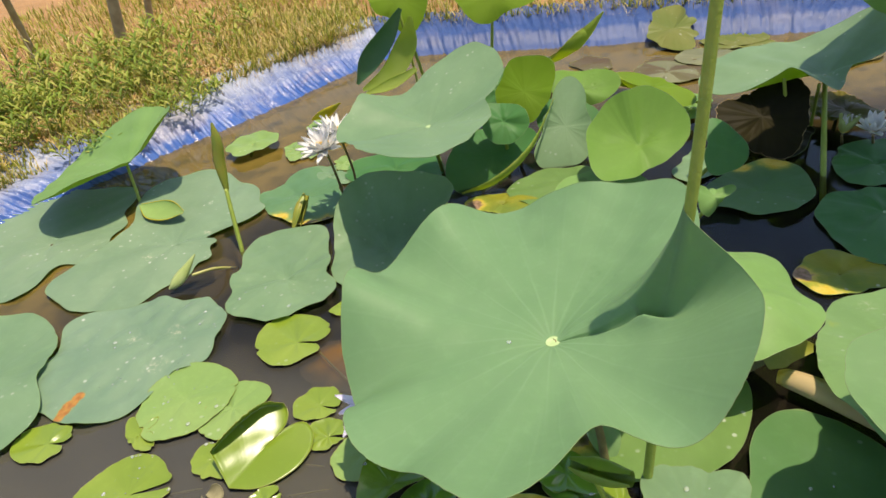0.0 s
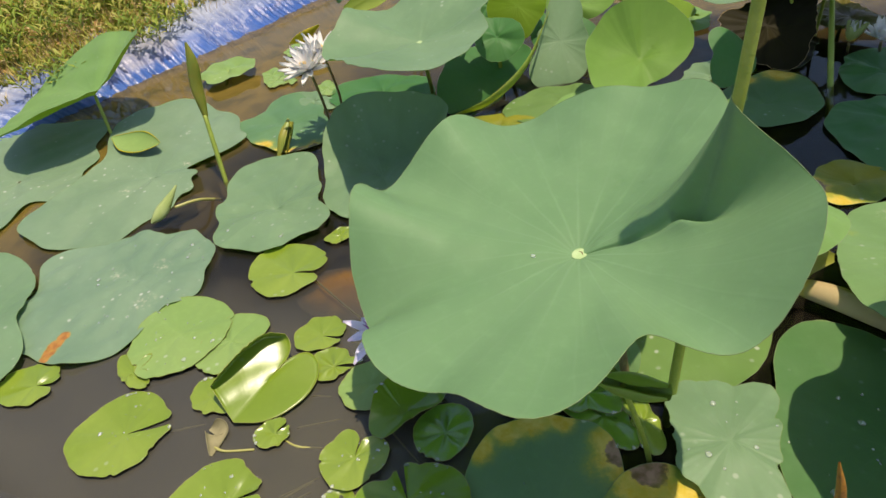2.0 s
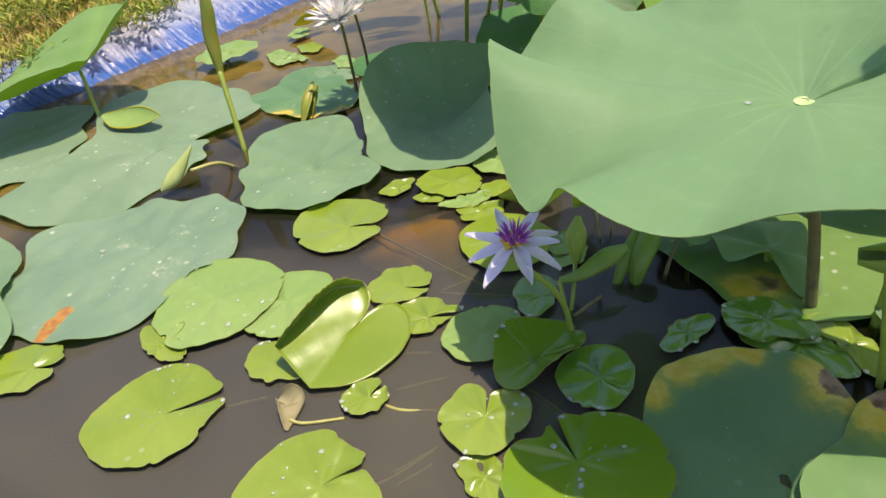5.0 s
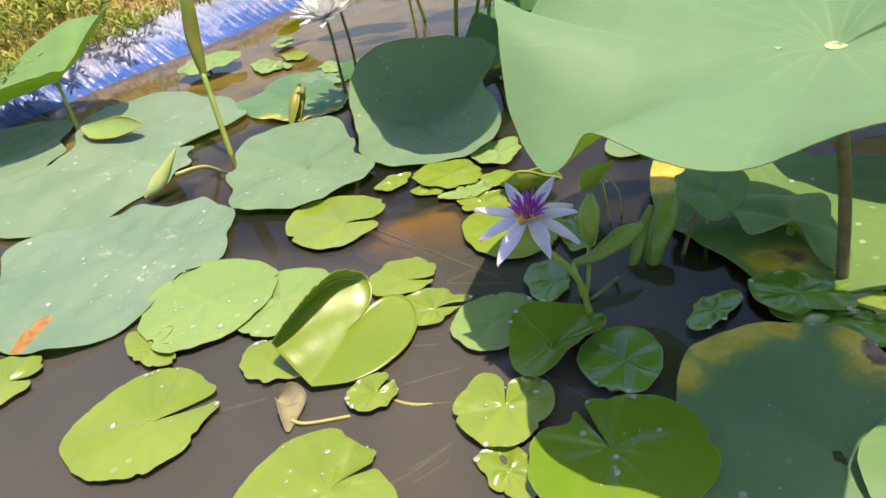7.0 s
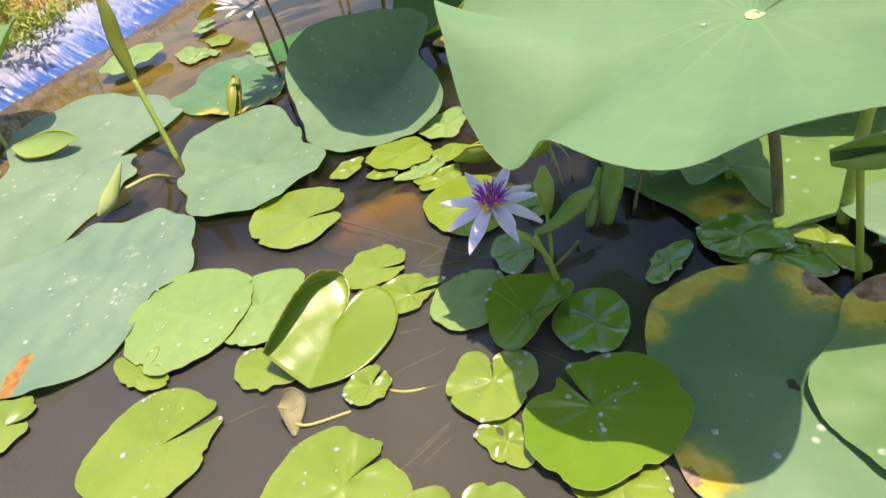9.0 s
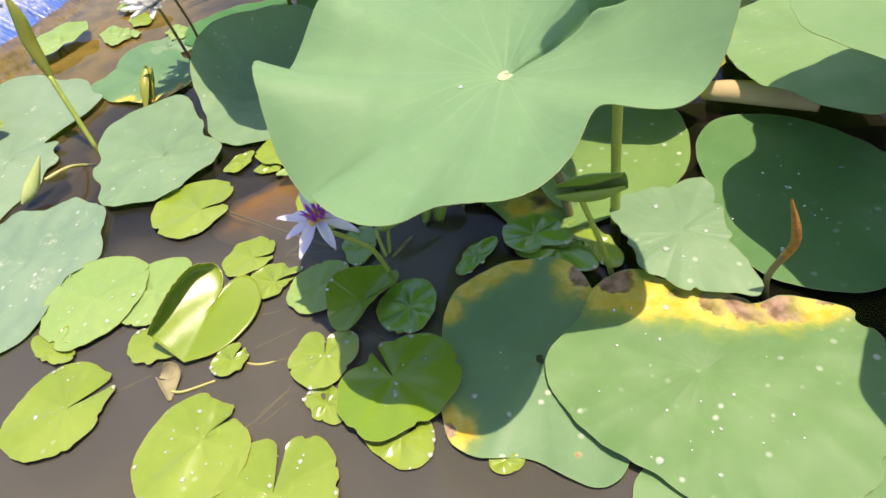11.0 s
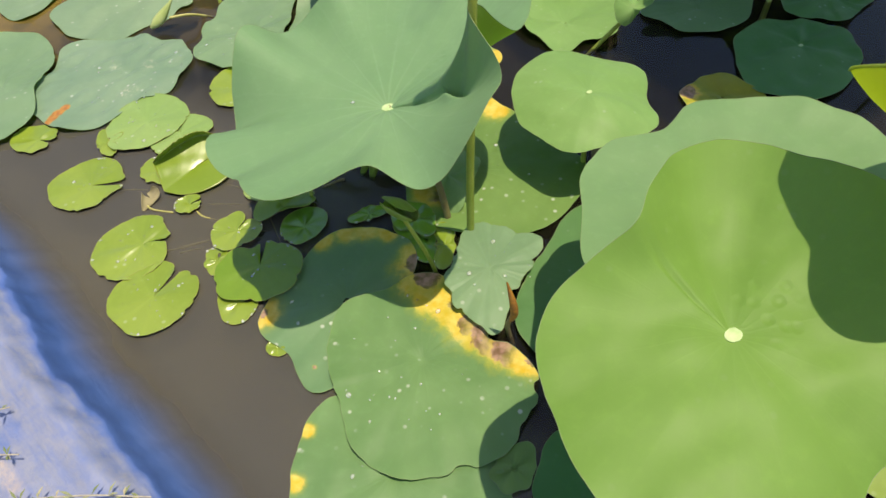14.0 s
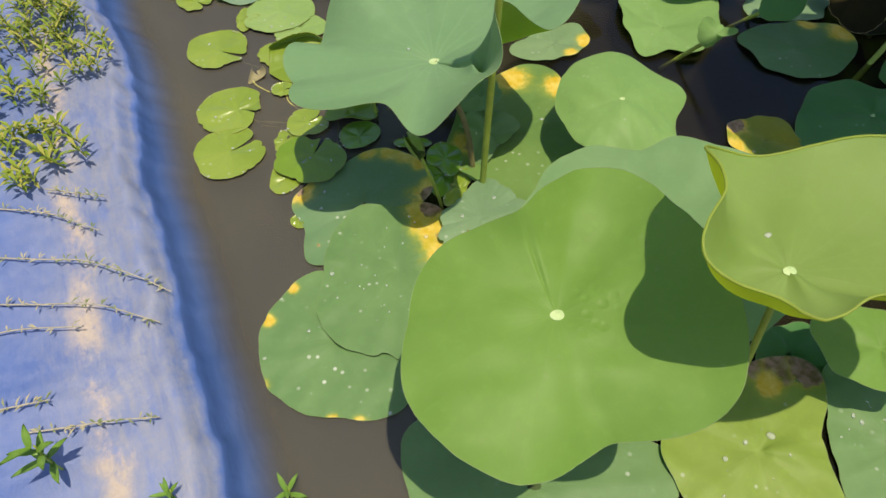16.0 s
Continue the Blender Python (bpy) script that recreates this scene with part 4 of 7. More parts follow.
# leaves that stand up and catch the light from behind
lotus_leaf((-0.28, 2.25, 0.429), (0.1225, -0.0057, 0.0319, -0.0046, -0.0241, -0.0042, 0.0109, -0.0059, 0.0021, 0.0045, 0.003, -0.0037, -0.0039), (0.01, 0.0, 0.01, 0.02, 0.0), LIT, "yellow-green lotus leaf lit from behind", foot=(-0.20, 2.28, -0.05), normal=(0.1, -0.8, 0.5), seed=22, hub=False, dimple=0.0, swell=0.0004, power=2.2)
lotus_leaf((0.023, 2.25, 0.396), (0.1227, 0.0006, 0.0306, 0.0199, 0.002, 0.0131, 0.0064, 0.0058, -0.0017, 0.0012, 0.0015, 0.0014, -0.002), (0.01, 0.0, 0.01, 0.02, 0.0), LIT, "yellow-green lotus leaf lit from behind", foot=(-0.02, 2.28, -0.05), normal=(0.05, -0.75, 0.5), seed=23, hub=False, dimple=0.0, swell=0.0004, power=2.2)
lotus_leaf((0.091, 1.93, 0.186), (0.0877, 0.0061, 0.0119, -0.0042, 0.007, -0.0055, 0.0024, 0.0012, 0.0046, -0.0013, -0.0027, -0.0014, -0.0027), (0.0, 0.012, 0.012), LIT, "green lotus leaf hanging upright among stems", foot=(0.04, 2.02, -0.05), normal=(0.0, -0.75, 0.5), seed=24, hub=False, dimple=0.0, swell=0.0004, power=2.2)
lotus_leaf((-0.015, 1.8, 0.051), (0.1107, -0.0193, 0.0089, 0.0108, 0.0233, 0.0087, 0.0015, -0.0056, 0.0066, 0.0012, 0.0048, 0.0002, 0.0013), (0.0, 0.01, 0.01, 0.02, 0.01), SHADE_TINT, "shade-tinted green lotus leaf bent among stems", foot=(0.0, 1.82, -0.05), normal=(0.1, -0.5, 0.8), seed=29, hub=False, dimple=0.0, swell=0.0004, power=2.2)
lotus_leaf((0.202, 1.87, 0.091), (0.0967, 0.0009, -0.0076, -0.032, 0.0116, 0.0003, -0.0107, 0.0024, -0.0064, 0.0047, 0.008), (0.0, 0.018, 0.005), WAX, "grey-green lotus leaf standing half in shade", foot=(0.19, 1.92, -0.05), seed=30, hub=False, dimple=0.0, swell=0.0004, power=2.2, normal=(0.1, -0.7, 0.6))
lotus_leaf((0.572, 1.6, 0.107), (0.0602, -0.0066, 0.0024, -0.0122, -0.0021, 0.0071, -0.0063, -0.0011, 0.0024, -0.0018, 0.0001, 0.0013, 0.0003), (0.0, 0.01, 0.0, 0.01, 0.0), SHADE_TINT, "shade-tinted lotus leaf behind a tall stem", foot=(0.45, 1.62, -0.05), normal=(0.1, -0.6, 0.6), seed=32, hub=False, dimple=0.0, swell=0.0004, power=2.2)
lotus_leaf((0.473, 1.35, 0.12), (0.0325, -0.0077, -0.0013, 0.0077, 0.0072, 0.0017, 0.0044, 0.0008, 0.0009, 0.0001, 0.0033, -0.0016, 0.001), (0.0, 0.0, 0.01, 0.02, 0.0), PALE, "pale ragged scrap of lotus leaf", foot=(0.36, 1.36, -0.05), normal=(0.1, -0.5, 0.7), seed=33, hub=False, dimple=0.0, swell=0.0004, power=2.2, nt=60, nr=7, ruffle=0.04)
lotus_leaf((0.21, 1.92, 0.075), (0.085, 0.0, 0.015, 0.01, 0.0), (0.0, 0.02, 0.0, 0.02, 0.0), SHADE_TINT, "dark lotus leaf bent down in the shade", foot=(0.22, 1.95, -0.05), normal=(0.3, -0.6, 0.6), seed=25, hub=False)
# added dark leaf that fills a patch of shade among the stems
lotus_leaf((0.026, 1.800, 0.1575), (0.0658, 0.0, -0.0015, 0.0006, -0.0032, 0.0024, 0.0007, -0.0017, -0.0003, 0.0006, -0.0009), (0.0, 0.01, 0.0, 0.012, 0.0), SHADE_TINT, "small dark leaf added in place of shade among stems", foot=(0.03, 1.85, -0.05), normal=(0.1, -0.6, 0.7), seed=132, hub=False)
lotus_leaf((0.02, 2.14, 0.12), (0.10, 0.03, 0.0, 0.02, 0.0), (0.0, 0.02, 0.0, 0.03, 0.0), SHADE_TINT, "dark lotus leaf in the shade behind others", foot=(0.02, 2.16, -0.05), normal=(-0.1, -0.6, 0.7), seed=130, hub=False)
lotus_leaf((0.28, 2.12, 0.10), (0.09, 0.0, 0.02, 0.02, 0.0), (0.0, 0.02, 0.0, 0.03, 0.0), FRESH, "light green lotus leaf bent towards the bank", foot=(0.28, 2.15, -0.05), normal=(0.2, -0.5, 0.7), seed=131, hub=False)
lotus_leaf((1.10, 1.78, 0.46), (0.24, 0.03, 0.0), (0.03, 0.04, 0.02), FRESH, "yellow-green lotus leaf above a wider one", foot=(1.12, 1.85, -0.05), normal=(-0.15, -0.35, 0.85), seed=27, hub=False)

lotus_leaf((0.956, 1.423, 0.68), (0.345, 0.01, 0.0, 0.015, 0.01, 0.0, 0.012), (0.03, 0.02, 0.0, 0.02, 0.0), FRESH, "tall light green lotus leaf shading the leaves below", foot=(1.16, 1.45, -0.05), seed=127, ruffle=0.012)

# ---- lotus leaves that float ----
# base green lowered for the shade over this leaf; the yellow is decay
PAD_SHADE = leaf_material("lotus_shade_tint_yellow_tip", (0.085, 0.165, 0.075), (0.11, 0.195, 0.09), wax=0.12, specks=0.6, patches=((0.081, 0.13, 0.045, 0.0), (-0.008, 0.123, 0.03, 0.0)))
PALE_RIM = leaf_material("lotus_pale_yellow_rim", (0.165, 0.24, 0.14), (0.20, 0.275, 0.165), wax=0.2, specks=0.7, patches=((0.073, 0.056, 0.03, 0.0), (0.066, -0.012, 0.025, 0.0)))
SPOT_A = leaf_material("lotus_orange_spot", (0.165, 0.240, 0.185), (0.205, 0.278, 0.215), wax=0.6, spec=0.3, specks=1.0, veins=19, scurf=((0.048, -0.082, 0.034), (-0.042, 0.021, 0.022), (0.05, 0.03, 0.030)), patches=((-0.102, -0.215, 0.012, 1.15), (-0.097, -0.198, 0.015, 1.1), (-0.093, -0.179, 0.015, 1.1), (-0.087, -0.16, 0.013, 1.15)))
DECAY_M = leaf_material("lotus_decay", (0.118, 0.202, 0.112), (0.146, 0.238, 0.134), wax=0.55, spec=0.35, specks=0.9, patches=((-0.088, 0.135, 0.030, 0.0), (-0.045, 0.163, 0.034, 0.0), (0.0, 0.175, 0.034, 0.0), (0.038, 0.172, 0.028, 0.0), (0.098, 0.125, 0.030, 0.0), (0.115, 0.10, 0.05, 0.55), (-0.15, -0.055, 0.045, 0.25), (-0.012, -0.145, 0.005, 0.95)))
DECAY_N = leaf_material("lotus_rotten_rim", (0.120, 0.205, 0.092), (0.148, 0.24, 0.110), wax=0.2, specks=0.9, patches=((-0.045, 0.152, 0.045, 0.0), (-0.012, 0.125, 0.042, 0.0), (-0.03, 0.172, 0.04, 0.7), (0.032, 0.115, 0.055, 0.15), (0.073, 0.085, 0.055, 0.45), (0.114, 0.066, 0.05, 0.85), (0.15, 0.047, 0.05, 0.8), (0.18, 0.026, 0.04, 0.3)))
DECAY_O = leaf_material("lotus_yellow_rim", (0.120, 0.205, 0.095), (0.148, 0.24, 0.112), wax=0.2, specks=1.0, patches=((-0.148, -0.046, 0.017, 0.0), (-0.158, 0.041, 0.015, 0.0), (-0.062, -0.161, 0.017, 0.0), (0.095, -0.138, 0.015, 0.0), (0.14, -0.114, 0.017, 0.0)))
DECAY_R = leaf_material("lotus_yellow_edge", (0.125, 0.205, 0.065), (0.155, 0.24, 0.08), wax=0.2, specks=0.7, patches=((-0.065, -0.091, 0.035, 0.6), (-0.09, -0.085, 0.03, 0.0), (-0.142, 0.151, 0.05, 0.12), (-0.099, 0.17, 0.05, 0.0), (0.011, 0.209, 0.045, 0.0)))
DECAY_G = leaf_material("lotus_brown_edge", (0.10, 0.195, 0.11), (0.14, 0.24, 0.13), wax=0.35, specks=0.9, patches=((-0.054, -0.109, 0.035, 0.2), (0.005, -0.157, 0.035, 0.5), (0.061, -0.159, 0.035, 0.7), (0.099, -0.143, 0.03, 0.6)))
DECAY_W = leaf_material("lotus_yellow_green", (0.20, 0.265, 0.055), (0.225, 0.285, 0.075), wax=0.05, specks=0.6, patches=((0.10, 0.09, 0.02, 0.0), (-0.06, 0.148, 0.035, 0.9), (-0.02, 0.175, 0.04, 0.9), (0.02, 0.20, 0.04, 0.9), (-0.03, 0.13, 0.03, 0.0)))

lotus_leaf((-0.7996, 1.132, 0.0105), (0.1952, -0.0406, -0.0239, 0.0047, 0.0154, 0.0029, 0.0118, 0.0016, -0.0061, 0.0028, -0.001, -0.0078, -0.0067, 0.0008, 0.0018, -0.0054, 0.0012), mat=SPOT_A, label="large grey-green lotus leaf with an orange rust spot", seed=31, power=2.5, ruffle=0.02, hub=False)
lotus_leaf((-1.1232, 1.0405, 0.0145), (0.1838, -0.0169, 0.01, -0.0239, -0.0546, -0.0117, 0.0009, -0.0141, 0.0067, 0.0016, 0.0048, -0.0029, 0.0022, 0.0012, 0.0006, 0.0015, 0.0038), mat=WAX, label="grey-green lotus leaf with a lifted rim", seed=32, h=(0.01, -0.01, 0.0, 0.012, 0.0), power=2.0, hub=False)
lotus_leaf((-1.3128, 1.6183, 0.0073), (0.2664, -0.0489, 0.0545, -0.0263, -0.0179, 0.005, 0.0065, 0.0078, -0.0104, 0.0053, -0.0133, -0.0031, -0.003, -0.012, 0.0114, -0.0048, 0.0037), mat=WAX_SPOT, label="broad grey-green lotus leaf by the tarp", seed=33, power=2.5, hub=False)
lotus_leaf((-0.9043, 1.5463, 0.0113), (0.2577, -0.0576, 0.0585, -0.0899, 0.0333, 0.0193, -0.0354, -0.008, 0.0156, -0.0168, -0.0096, -0.0048, -0.0122, 0.0032, 0.0004, -0.0003, -0.0095, 0.0028, -0.0008, 0.0003, -0.0037, 0.0058, -0.0019, 0.0085, 0), mat=WAX_SPOT, label="wide wavy grey-green lotus leaf reaching round open water", seed=34, h=(0.0, -0.004, 0.004, 0.005, 0.0), power=2.0, ruffle=0.012, nt=180, hub=False)
lotus_leaf((-0.5793, 1.7476, 0.0081), (0.1407, -0.0008, 0.0025, -0.0132, -0.0203, -0.0104, -0.0114, 0.0103, 0.0037, -0.008, 0.0058, 0, -0.0071, 0.0016, -0.0011, 0.0028, -0.0002), mat=DECAY_G, label="grey-green lotus leaf with a brown rotting edge", seed=36, hub=False)
lotus_leaf((-0.5334, 1.3385, 0.0105), (0.1624, -0.0159, 0.0196, -0.0368, -0.0159, 0.0048, -0.0153, -0.0009, -0.0015, -0.0017, 0.0001, -0.0018, 0.0015, -0.0052, 0.0039, 0.0006, -0.0018), mat=WAX, label="smooth grey-green lotus leaf with a scalloped edge", seed=37, h=(0.004, 0.006, 0.0), power=2.0, ruffle=0.018, hub=False)
lotus_leaf((-0.003, 0.5153, 0.0057), (0.1459, -0.0161, 0.008, -0.0291, 0.0114, -0.0054, 0.0002, 0.0046, 0.0053, 0.0019, -0.0091, -0.0045, -0.0013, -0.0003, 0.0038, 0.0017, 0.0019), mat=DECAY_M, label="green lotus leaf with yellow and brown decayed edges", seed=38, hub=False)
lotus_leaf((0.1685, 0.4102, 0.014), (0.1767, 0.0034, -0.0212, -0.0023, -0.0285, 0.0067, -0.0034, 0.0104, -0.0043, -0.0001, 0.0034, -0.0016, 0.0002, 0.0027, -0.0013, 0.0002, 0.0015, 0.0009, -0.0005), mat=DECAY_N, label="green lotus leaf with a rotting yellow and brown rim", seed=39, swell=0.003, bites=6, jag=0.006, hub=False)
lotus_leaf((0.1682, 0.2162, 0.0049), (0.1594, 0.0015, -0.0131, 0.0142, -0.0108, 0.0068, 0.001, 0.0007, -0.004, 0.0016, -0.0028, -0.0009, -0.0012, -0.0011, -0.0004, -0.0016, -0.0006), mat=DECAY_O, label="green lotus leaf with small yellow spots along its edge", seed=40, swell=0.003, hub=False)
lotus_leaf((0.254, 0.607, 0.035), (0.094, -0.0026, 0.0029, -0.0232, 0.0059, -0.0018, 0.0102, 0.0006, 0.0073, 0.0007, -0.0066, -0.0002, -0.0054, -0.003, -0.0008, -0.001, 0.0014, 0.0031, 0.0029), (-0.006, 0.0, 0.0), mat=WAX, label="pale chewed lotus leaf with ragged edges", seed=41, swell=0.001, dimple=0.003, ruffle=0.03, hub=False, bites=7, jag=0.012)
lotus_leaf((0.4648, 0.5922, 0.011), (0.1675, -0.0066, 0.0163, -0.0264, 0.0062, 0.0011, -0.016, 0.0041, 0.0018, -0.0017, 0.0043, -0.0006, 0.0001, 0.0017, -0.0011, -0.0001, -0.0007), mat=HALF_SHADE_TINT, label="dark green lotus leaf in the shade", seed=42, hub=False)
lotus_leaf((0.171, 0.886, 0.0073), (0.1886, -0.0093, 0.0113, -0.0132, -0.0187, 0.0125, -0.0102, 0.0041, 0.0117, -0.0046, 0.0064, 0.001, -0.0015, 0.0035, -0.0003, 0.0002, 0.0017), mat=DECAY_R, label="green lotus leaf with yellow decayed edges", seed=43, hub=False, lobes=((-160, 0.5, -0.032), (-14, 0.6, 0.056), (25, 0.45, 0.03), (68, 0.3, 0.03)))
lotus_leaf((0.0884, 1.2362, 0.0065), (0.0831, 0.0014, 0.0003, -0.0092, 0.0234, 0.0023, -0.0027, -0.0026, -0.0041, 0.0031, 0.0034, -0.0004, -0.0017, -0.0018, -0.0007, 0.0016, -0.0021), mat=PALE_RIM, label="pale lotus leaf with a yellow rim", seed=44, hub=False)
lotus_leaf((0.3129, 1.4614, 0.0073), (0.1634, -0.0081, 0.0601, -0.0287, -0.0229, 0.0128, -0.0063, 0.0069, 0.0002, -0.001, -0.0038, -0.005, 0.0007, -0.0015, 0.0028, 0.002, 0.0001), mat=PALE, label="light green lotus leaf holding a pool of water", seed=45, h=(0.012, 0.0, 0.0, 0.01, 0.0), power=2.2, hub=False)
lotus_leaf((0.93, 0.447, 0.011), (0.1568, -0.0004, -0.0048, -0.0241, -0.002, 0.0045, -0.0236, 0.0107, -0.0024, 0.0034, -0.0005, -0.0031, 0.0013, 0, -0.0021, -0.0008, -0.0042), mat=DECAY_W, label="yellow-green lotus leaf with a withered brown band", seed=46, hub=False)
lotus_leaf((1.025, 0.682, 0.12), (0.098, 0.0005, -0.0005, 0.0114, 0.0124, -0.0036, 0, 0.0005, -0.001, 0, -0.0001, 0.0021, 0.0024, -0.002, 0.0014, -0.0005, 0.0024), mat=FRESH, label="light green lotus leaf edge behind a cupped one", seed=47, hub=False, foot=(1.03, 0.70, -0.05))
lotus_leaf((1.1307, 0.5882, 0.0073), (0.1475, 0.0015, 0.0016, -0.0159, -0.0117, -0.0037, 0.015, 0.0011, -0.0035, 0.0084, -0.0025, 0.0003, 0.0024, 0.0018, 0.0011, -0.0007, 0.0015), mat=FLOAT, label="green lotus leaf sprinkled with drops", seed=48, hub=False)
lotus_leaf((0.63, 0.18, 0.0045), (0.172, 0.0023, -0.0022, 0.0361, 0.0486, -0.0102, 0.0062, -0.0034, 0.0124, -0.0037, -0.0024, 0.0006, -0.0006, 0.0005, -0.0037, 0.0071, 0.0055), mat=FLOAT, label="green lotus leaf under a tall one", seed=49, hub=False)
lotus_leaf((0.915, 0.665, 0.003), (0.0706, -0.0001, 0, -0.0055, 0.0047, -0.0019, 0.0015, 0.0035, -0.0029, -0.0016, 0.0031, 0.0008, 0, -0.0001, -0.002, 0.0001, -0.0018), mat=SHADE_TINT, label="small shade-tinted lotus leaf between larger ones", seed=50, hub=False)
lotus_leaf((0.509, 0.2633, 0.0073), (0.1241, 0.0116, 0.0036, 0.016, 0.0115, -0.0024, 0.0041, -0.0018, 0.0027, 0.0001, 0.0003, 0.0001, 0.0007, 0.0012, -0.0016, -0.0018, -0.0012), mat=SHADE_TINT, label="dark green lotus leaf in deep shade", seed=51, hub=False)
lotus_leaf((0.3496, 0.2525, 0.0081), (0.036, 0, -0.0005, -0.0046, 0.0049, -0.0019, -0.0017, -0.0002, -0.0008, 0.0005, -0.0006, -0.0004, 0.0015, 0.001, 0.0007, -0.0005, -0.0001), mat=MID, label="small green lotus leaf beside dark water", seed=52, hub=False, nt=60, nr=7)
lotus_leaf((0.8802, 1.4101, 0.0073), (0.1482, -0.0166, -0.0492, -0.0097, 0.0112, 0.0065, 0.0088, 0.0003, -0.0027, -0.0008, 0.0012, -0.0001, 0.0003, -0.0032, -0.0023, -0.0001, -0.001), mat=SHADE_TINT, label="dark green lotus leaf lying in the shade", seed=53, hub_size=0.005)
lotus_leaf((0.6488, 1.5525, 0.0089), (0.1304, 0.0058, 0.01, 0.0044, 0.0168, -0.0109, -0.0008, 0.0004, -0.0007, -0.0024, -0.0032, 0.0019, 0.0003, 0.0016, -0.0017, -0.0028, 0.0016), mat=PAD_SHADE, label="dull green lotus leaf with a yellow tip", seed=54, hub=False)
lotus_leaf((0.691, 1.192, 0.0065), (0.0818, -0.0003, 0.0007, 0.0083, 0.0017, 0.0025, -0.0079, 0.0028, -0.0015, -0.0001, -0.0004, 0.0001, -0.0001, -0.0025, 0.0016, 0.0008, 0.0001), mat=OLD, label="withering yellow-brown lotus leaf", seed=55, hub=False)
lotus_leaf((0.5715, 1.7274, 0.0065), (0.0889, 0.0014, 0.0008, 0.0046, 0.0275, 0.0027, -0.0053, -0.0088, 0, 0.0022, -0.0029, 0.0028, -0.0046, 0.0035, -0.0009, 0.0001, 0.0021), mat=WAX, label="grey-green lotus leaf behind a tall stem", seed=56, hub=False)
lotus_leaf((-0.843, 2.139, 0.03), (0.0879, -0.0002, 0.0005, -0.0014, 0.0061, 0.0043, 0.0016, 0.0028, -0.0007, -0.0008, -0.0011, -0.0028, 0.0014, 0.0015, -0.0028, -0.0002, -0.0015), mat=LILY_PALE, label="pale round leaf held just over the water", seed=57, hub=False, foot=(-0.893, 2.215, -0.05))
lotus_leaf((-0.3169, 1.8788, 0.0073), (0.133, -0.0021, -0.0007, 0.023, -0.0109, 0.0005, -0.002, 0.0012, -0.0008, -0.0016, 0.0018, -0.0017, 0.0005, -0.0013, -0.0023, -0.0019, -0.0005), mat=SHADE_TINT, label="shade-tinted blue-green lotus leaf with a bead of water", seed=58, hub=False)
lotus_leaf((0.1911, 1.6716, 0.0073), (0.1307, -0.0027, 0.0006, 0.0354, 0.0083, 0.009, -0.0001, 0.0071, 0.0036, 0.0025, 0.0015, 0.0066, 0.001, -0.0002, 0.0005, 0.0013, 0.0004), mat=MID, label="light green lotus leaf turning yellow", seed=60, hub=False)
lotus_leaf((0.005, 1.6085, 0.0057), (0.0724, 0.0009, 0.0003, 0.021, -0.0087, -0.0024, 0.0008, 0.0023, -0.0046, -0.0021, -0.0006, 0.0015, -0.0005, 0.0007, 0.0002, 0.0025, -0.0002), mat=OLD, label="yellowing leaf on dark water", seed=61, hub=False)
lotus_leaf((0.988, 1.873, 0.05), (0.0736, -0.0006, -0.0007, -0.0041, -0.0125, 0.0025, -0.0044, 0.0001, 0.0018, -0.0009, -0.0024, -0.0006, 0.0028, -0.0002, 0.0006, 0.0021, -0.0006), mat=RUST, label="old serrated leaf over dark water", seed=63, hub=False, ruffle=0.05, foot=(1.039, 1.947, -0.05))
lotus_leaf((0.7927, 1.9211, 0.0073), (0.1564, -0.0021, 0.0015, -0.0313, 0.0184, -0.0059, 0.009, 0.0056, -0.0058, -0.0013, -0.0026, -0.0033, 0.0025, 0.0033, 0.0038, 0.001, 0.0006), mat=ROT_SHADED, label="rotten brown lotus leaf darkened for deep shade, with toothed edge", seed=163, hub=False, ruffle=0.03)
lotus_leaf((0.720, 1.780, 0.099), (0.1083, 0.01, -0.0032, 0.0056, -0.0034, -0.0073, 0.0123, -0.002, 0.0008, -0.0003, 0.0023, -0.0014, -0.0015), (0.0, 0.01, 0.0, 0.02, 0.01), mat=ROT_SHADED, label="rotten brown lotus leaf darkened for shade, standing over dark water", foot=(0.80, 1.79, -0.05), normal=(-0.1, -0.6, 0.75), seed=164, hub=False, ruffle=0.05, jag=0.02, pleat=0.0, dimple=0.0, under=ROT_SHADED, rim_mat=TAN)
lotus_leaf((1.0, 1.942, 0.03), (0.083, -0.0005, 0.0003, 0.0005, -0.0056, -0.0037, -0.0059, -0.0024, -0.0015, -0.001, -0.0011, -0.0029, 0.0018), (0.0, 0.0, 0.012), mat=OLIVE_ROT, label="olive-brown lotus leaf with a frayed toothed edge", foot=(1.0, 1.95, -0.05), seed=165, hub=False, ruffle=0.04, jag=0.03, rim_mat=TAN)
lotus_leaf((0.6255, 2.1067, 0.0105), (0.0754, 0.0001, 0.001, -0.0164, 0.005, 0.0018, 0.0065, -0.0003, -0.0029, 0.0036, -0.001, -0.0009, 0.0051, 0.0002, -0.0024, -0.004, 0.002), mat=PALE, label="pale lotus leaf edge behind a tall stem", seed=164, hub=False, nt=60, nr=7)
lotus_leaf((0.508, 2.174, 0.06), (0.1079, 0.0043, 0.0028, -0.0324, -0.0524, 0.0006, 0.0046, -0.0118, 0.0166, 0.0043, 0, 0.0044, -0.0015, -0.0022, -0.0047, 0.0004, 0.0048), mat=LIT, label="yellow-green lotus leaf held low", seed=165, hub=False, nt=70, nr=8, foot=(0.518, 2.22, -0.05))
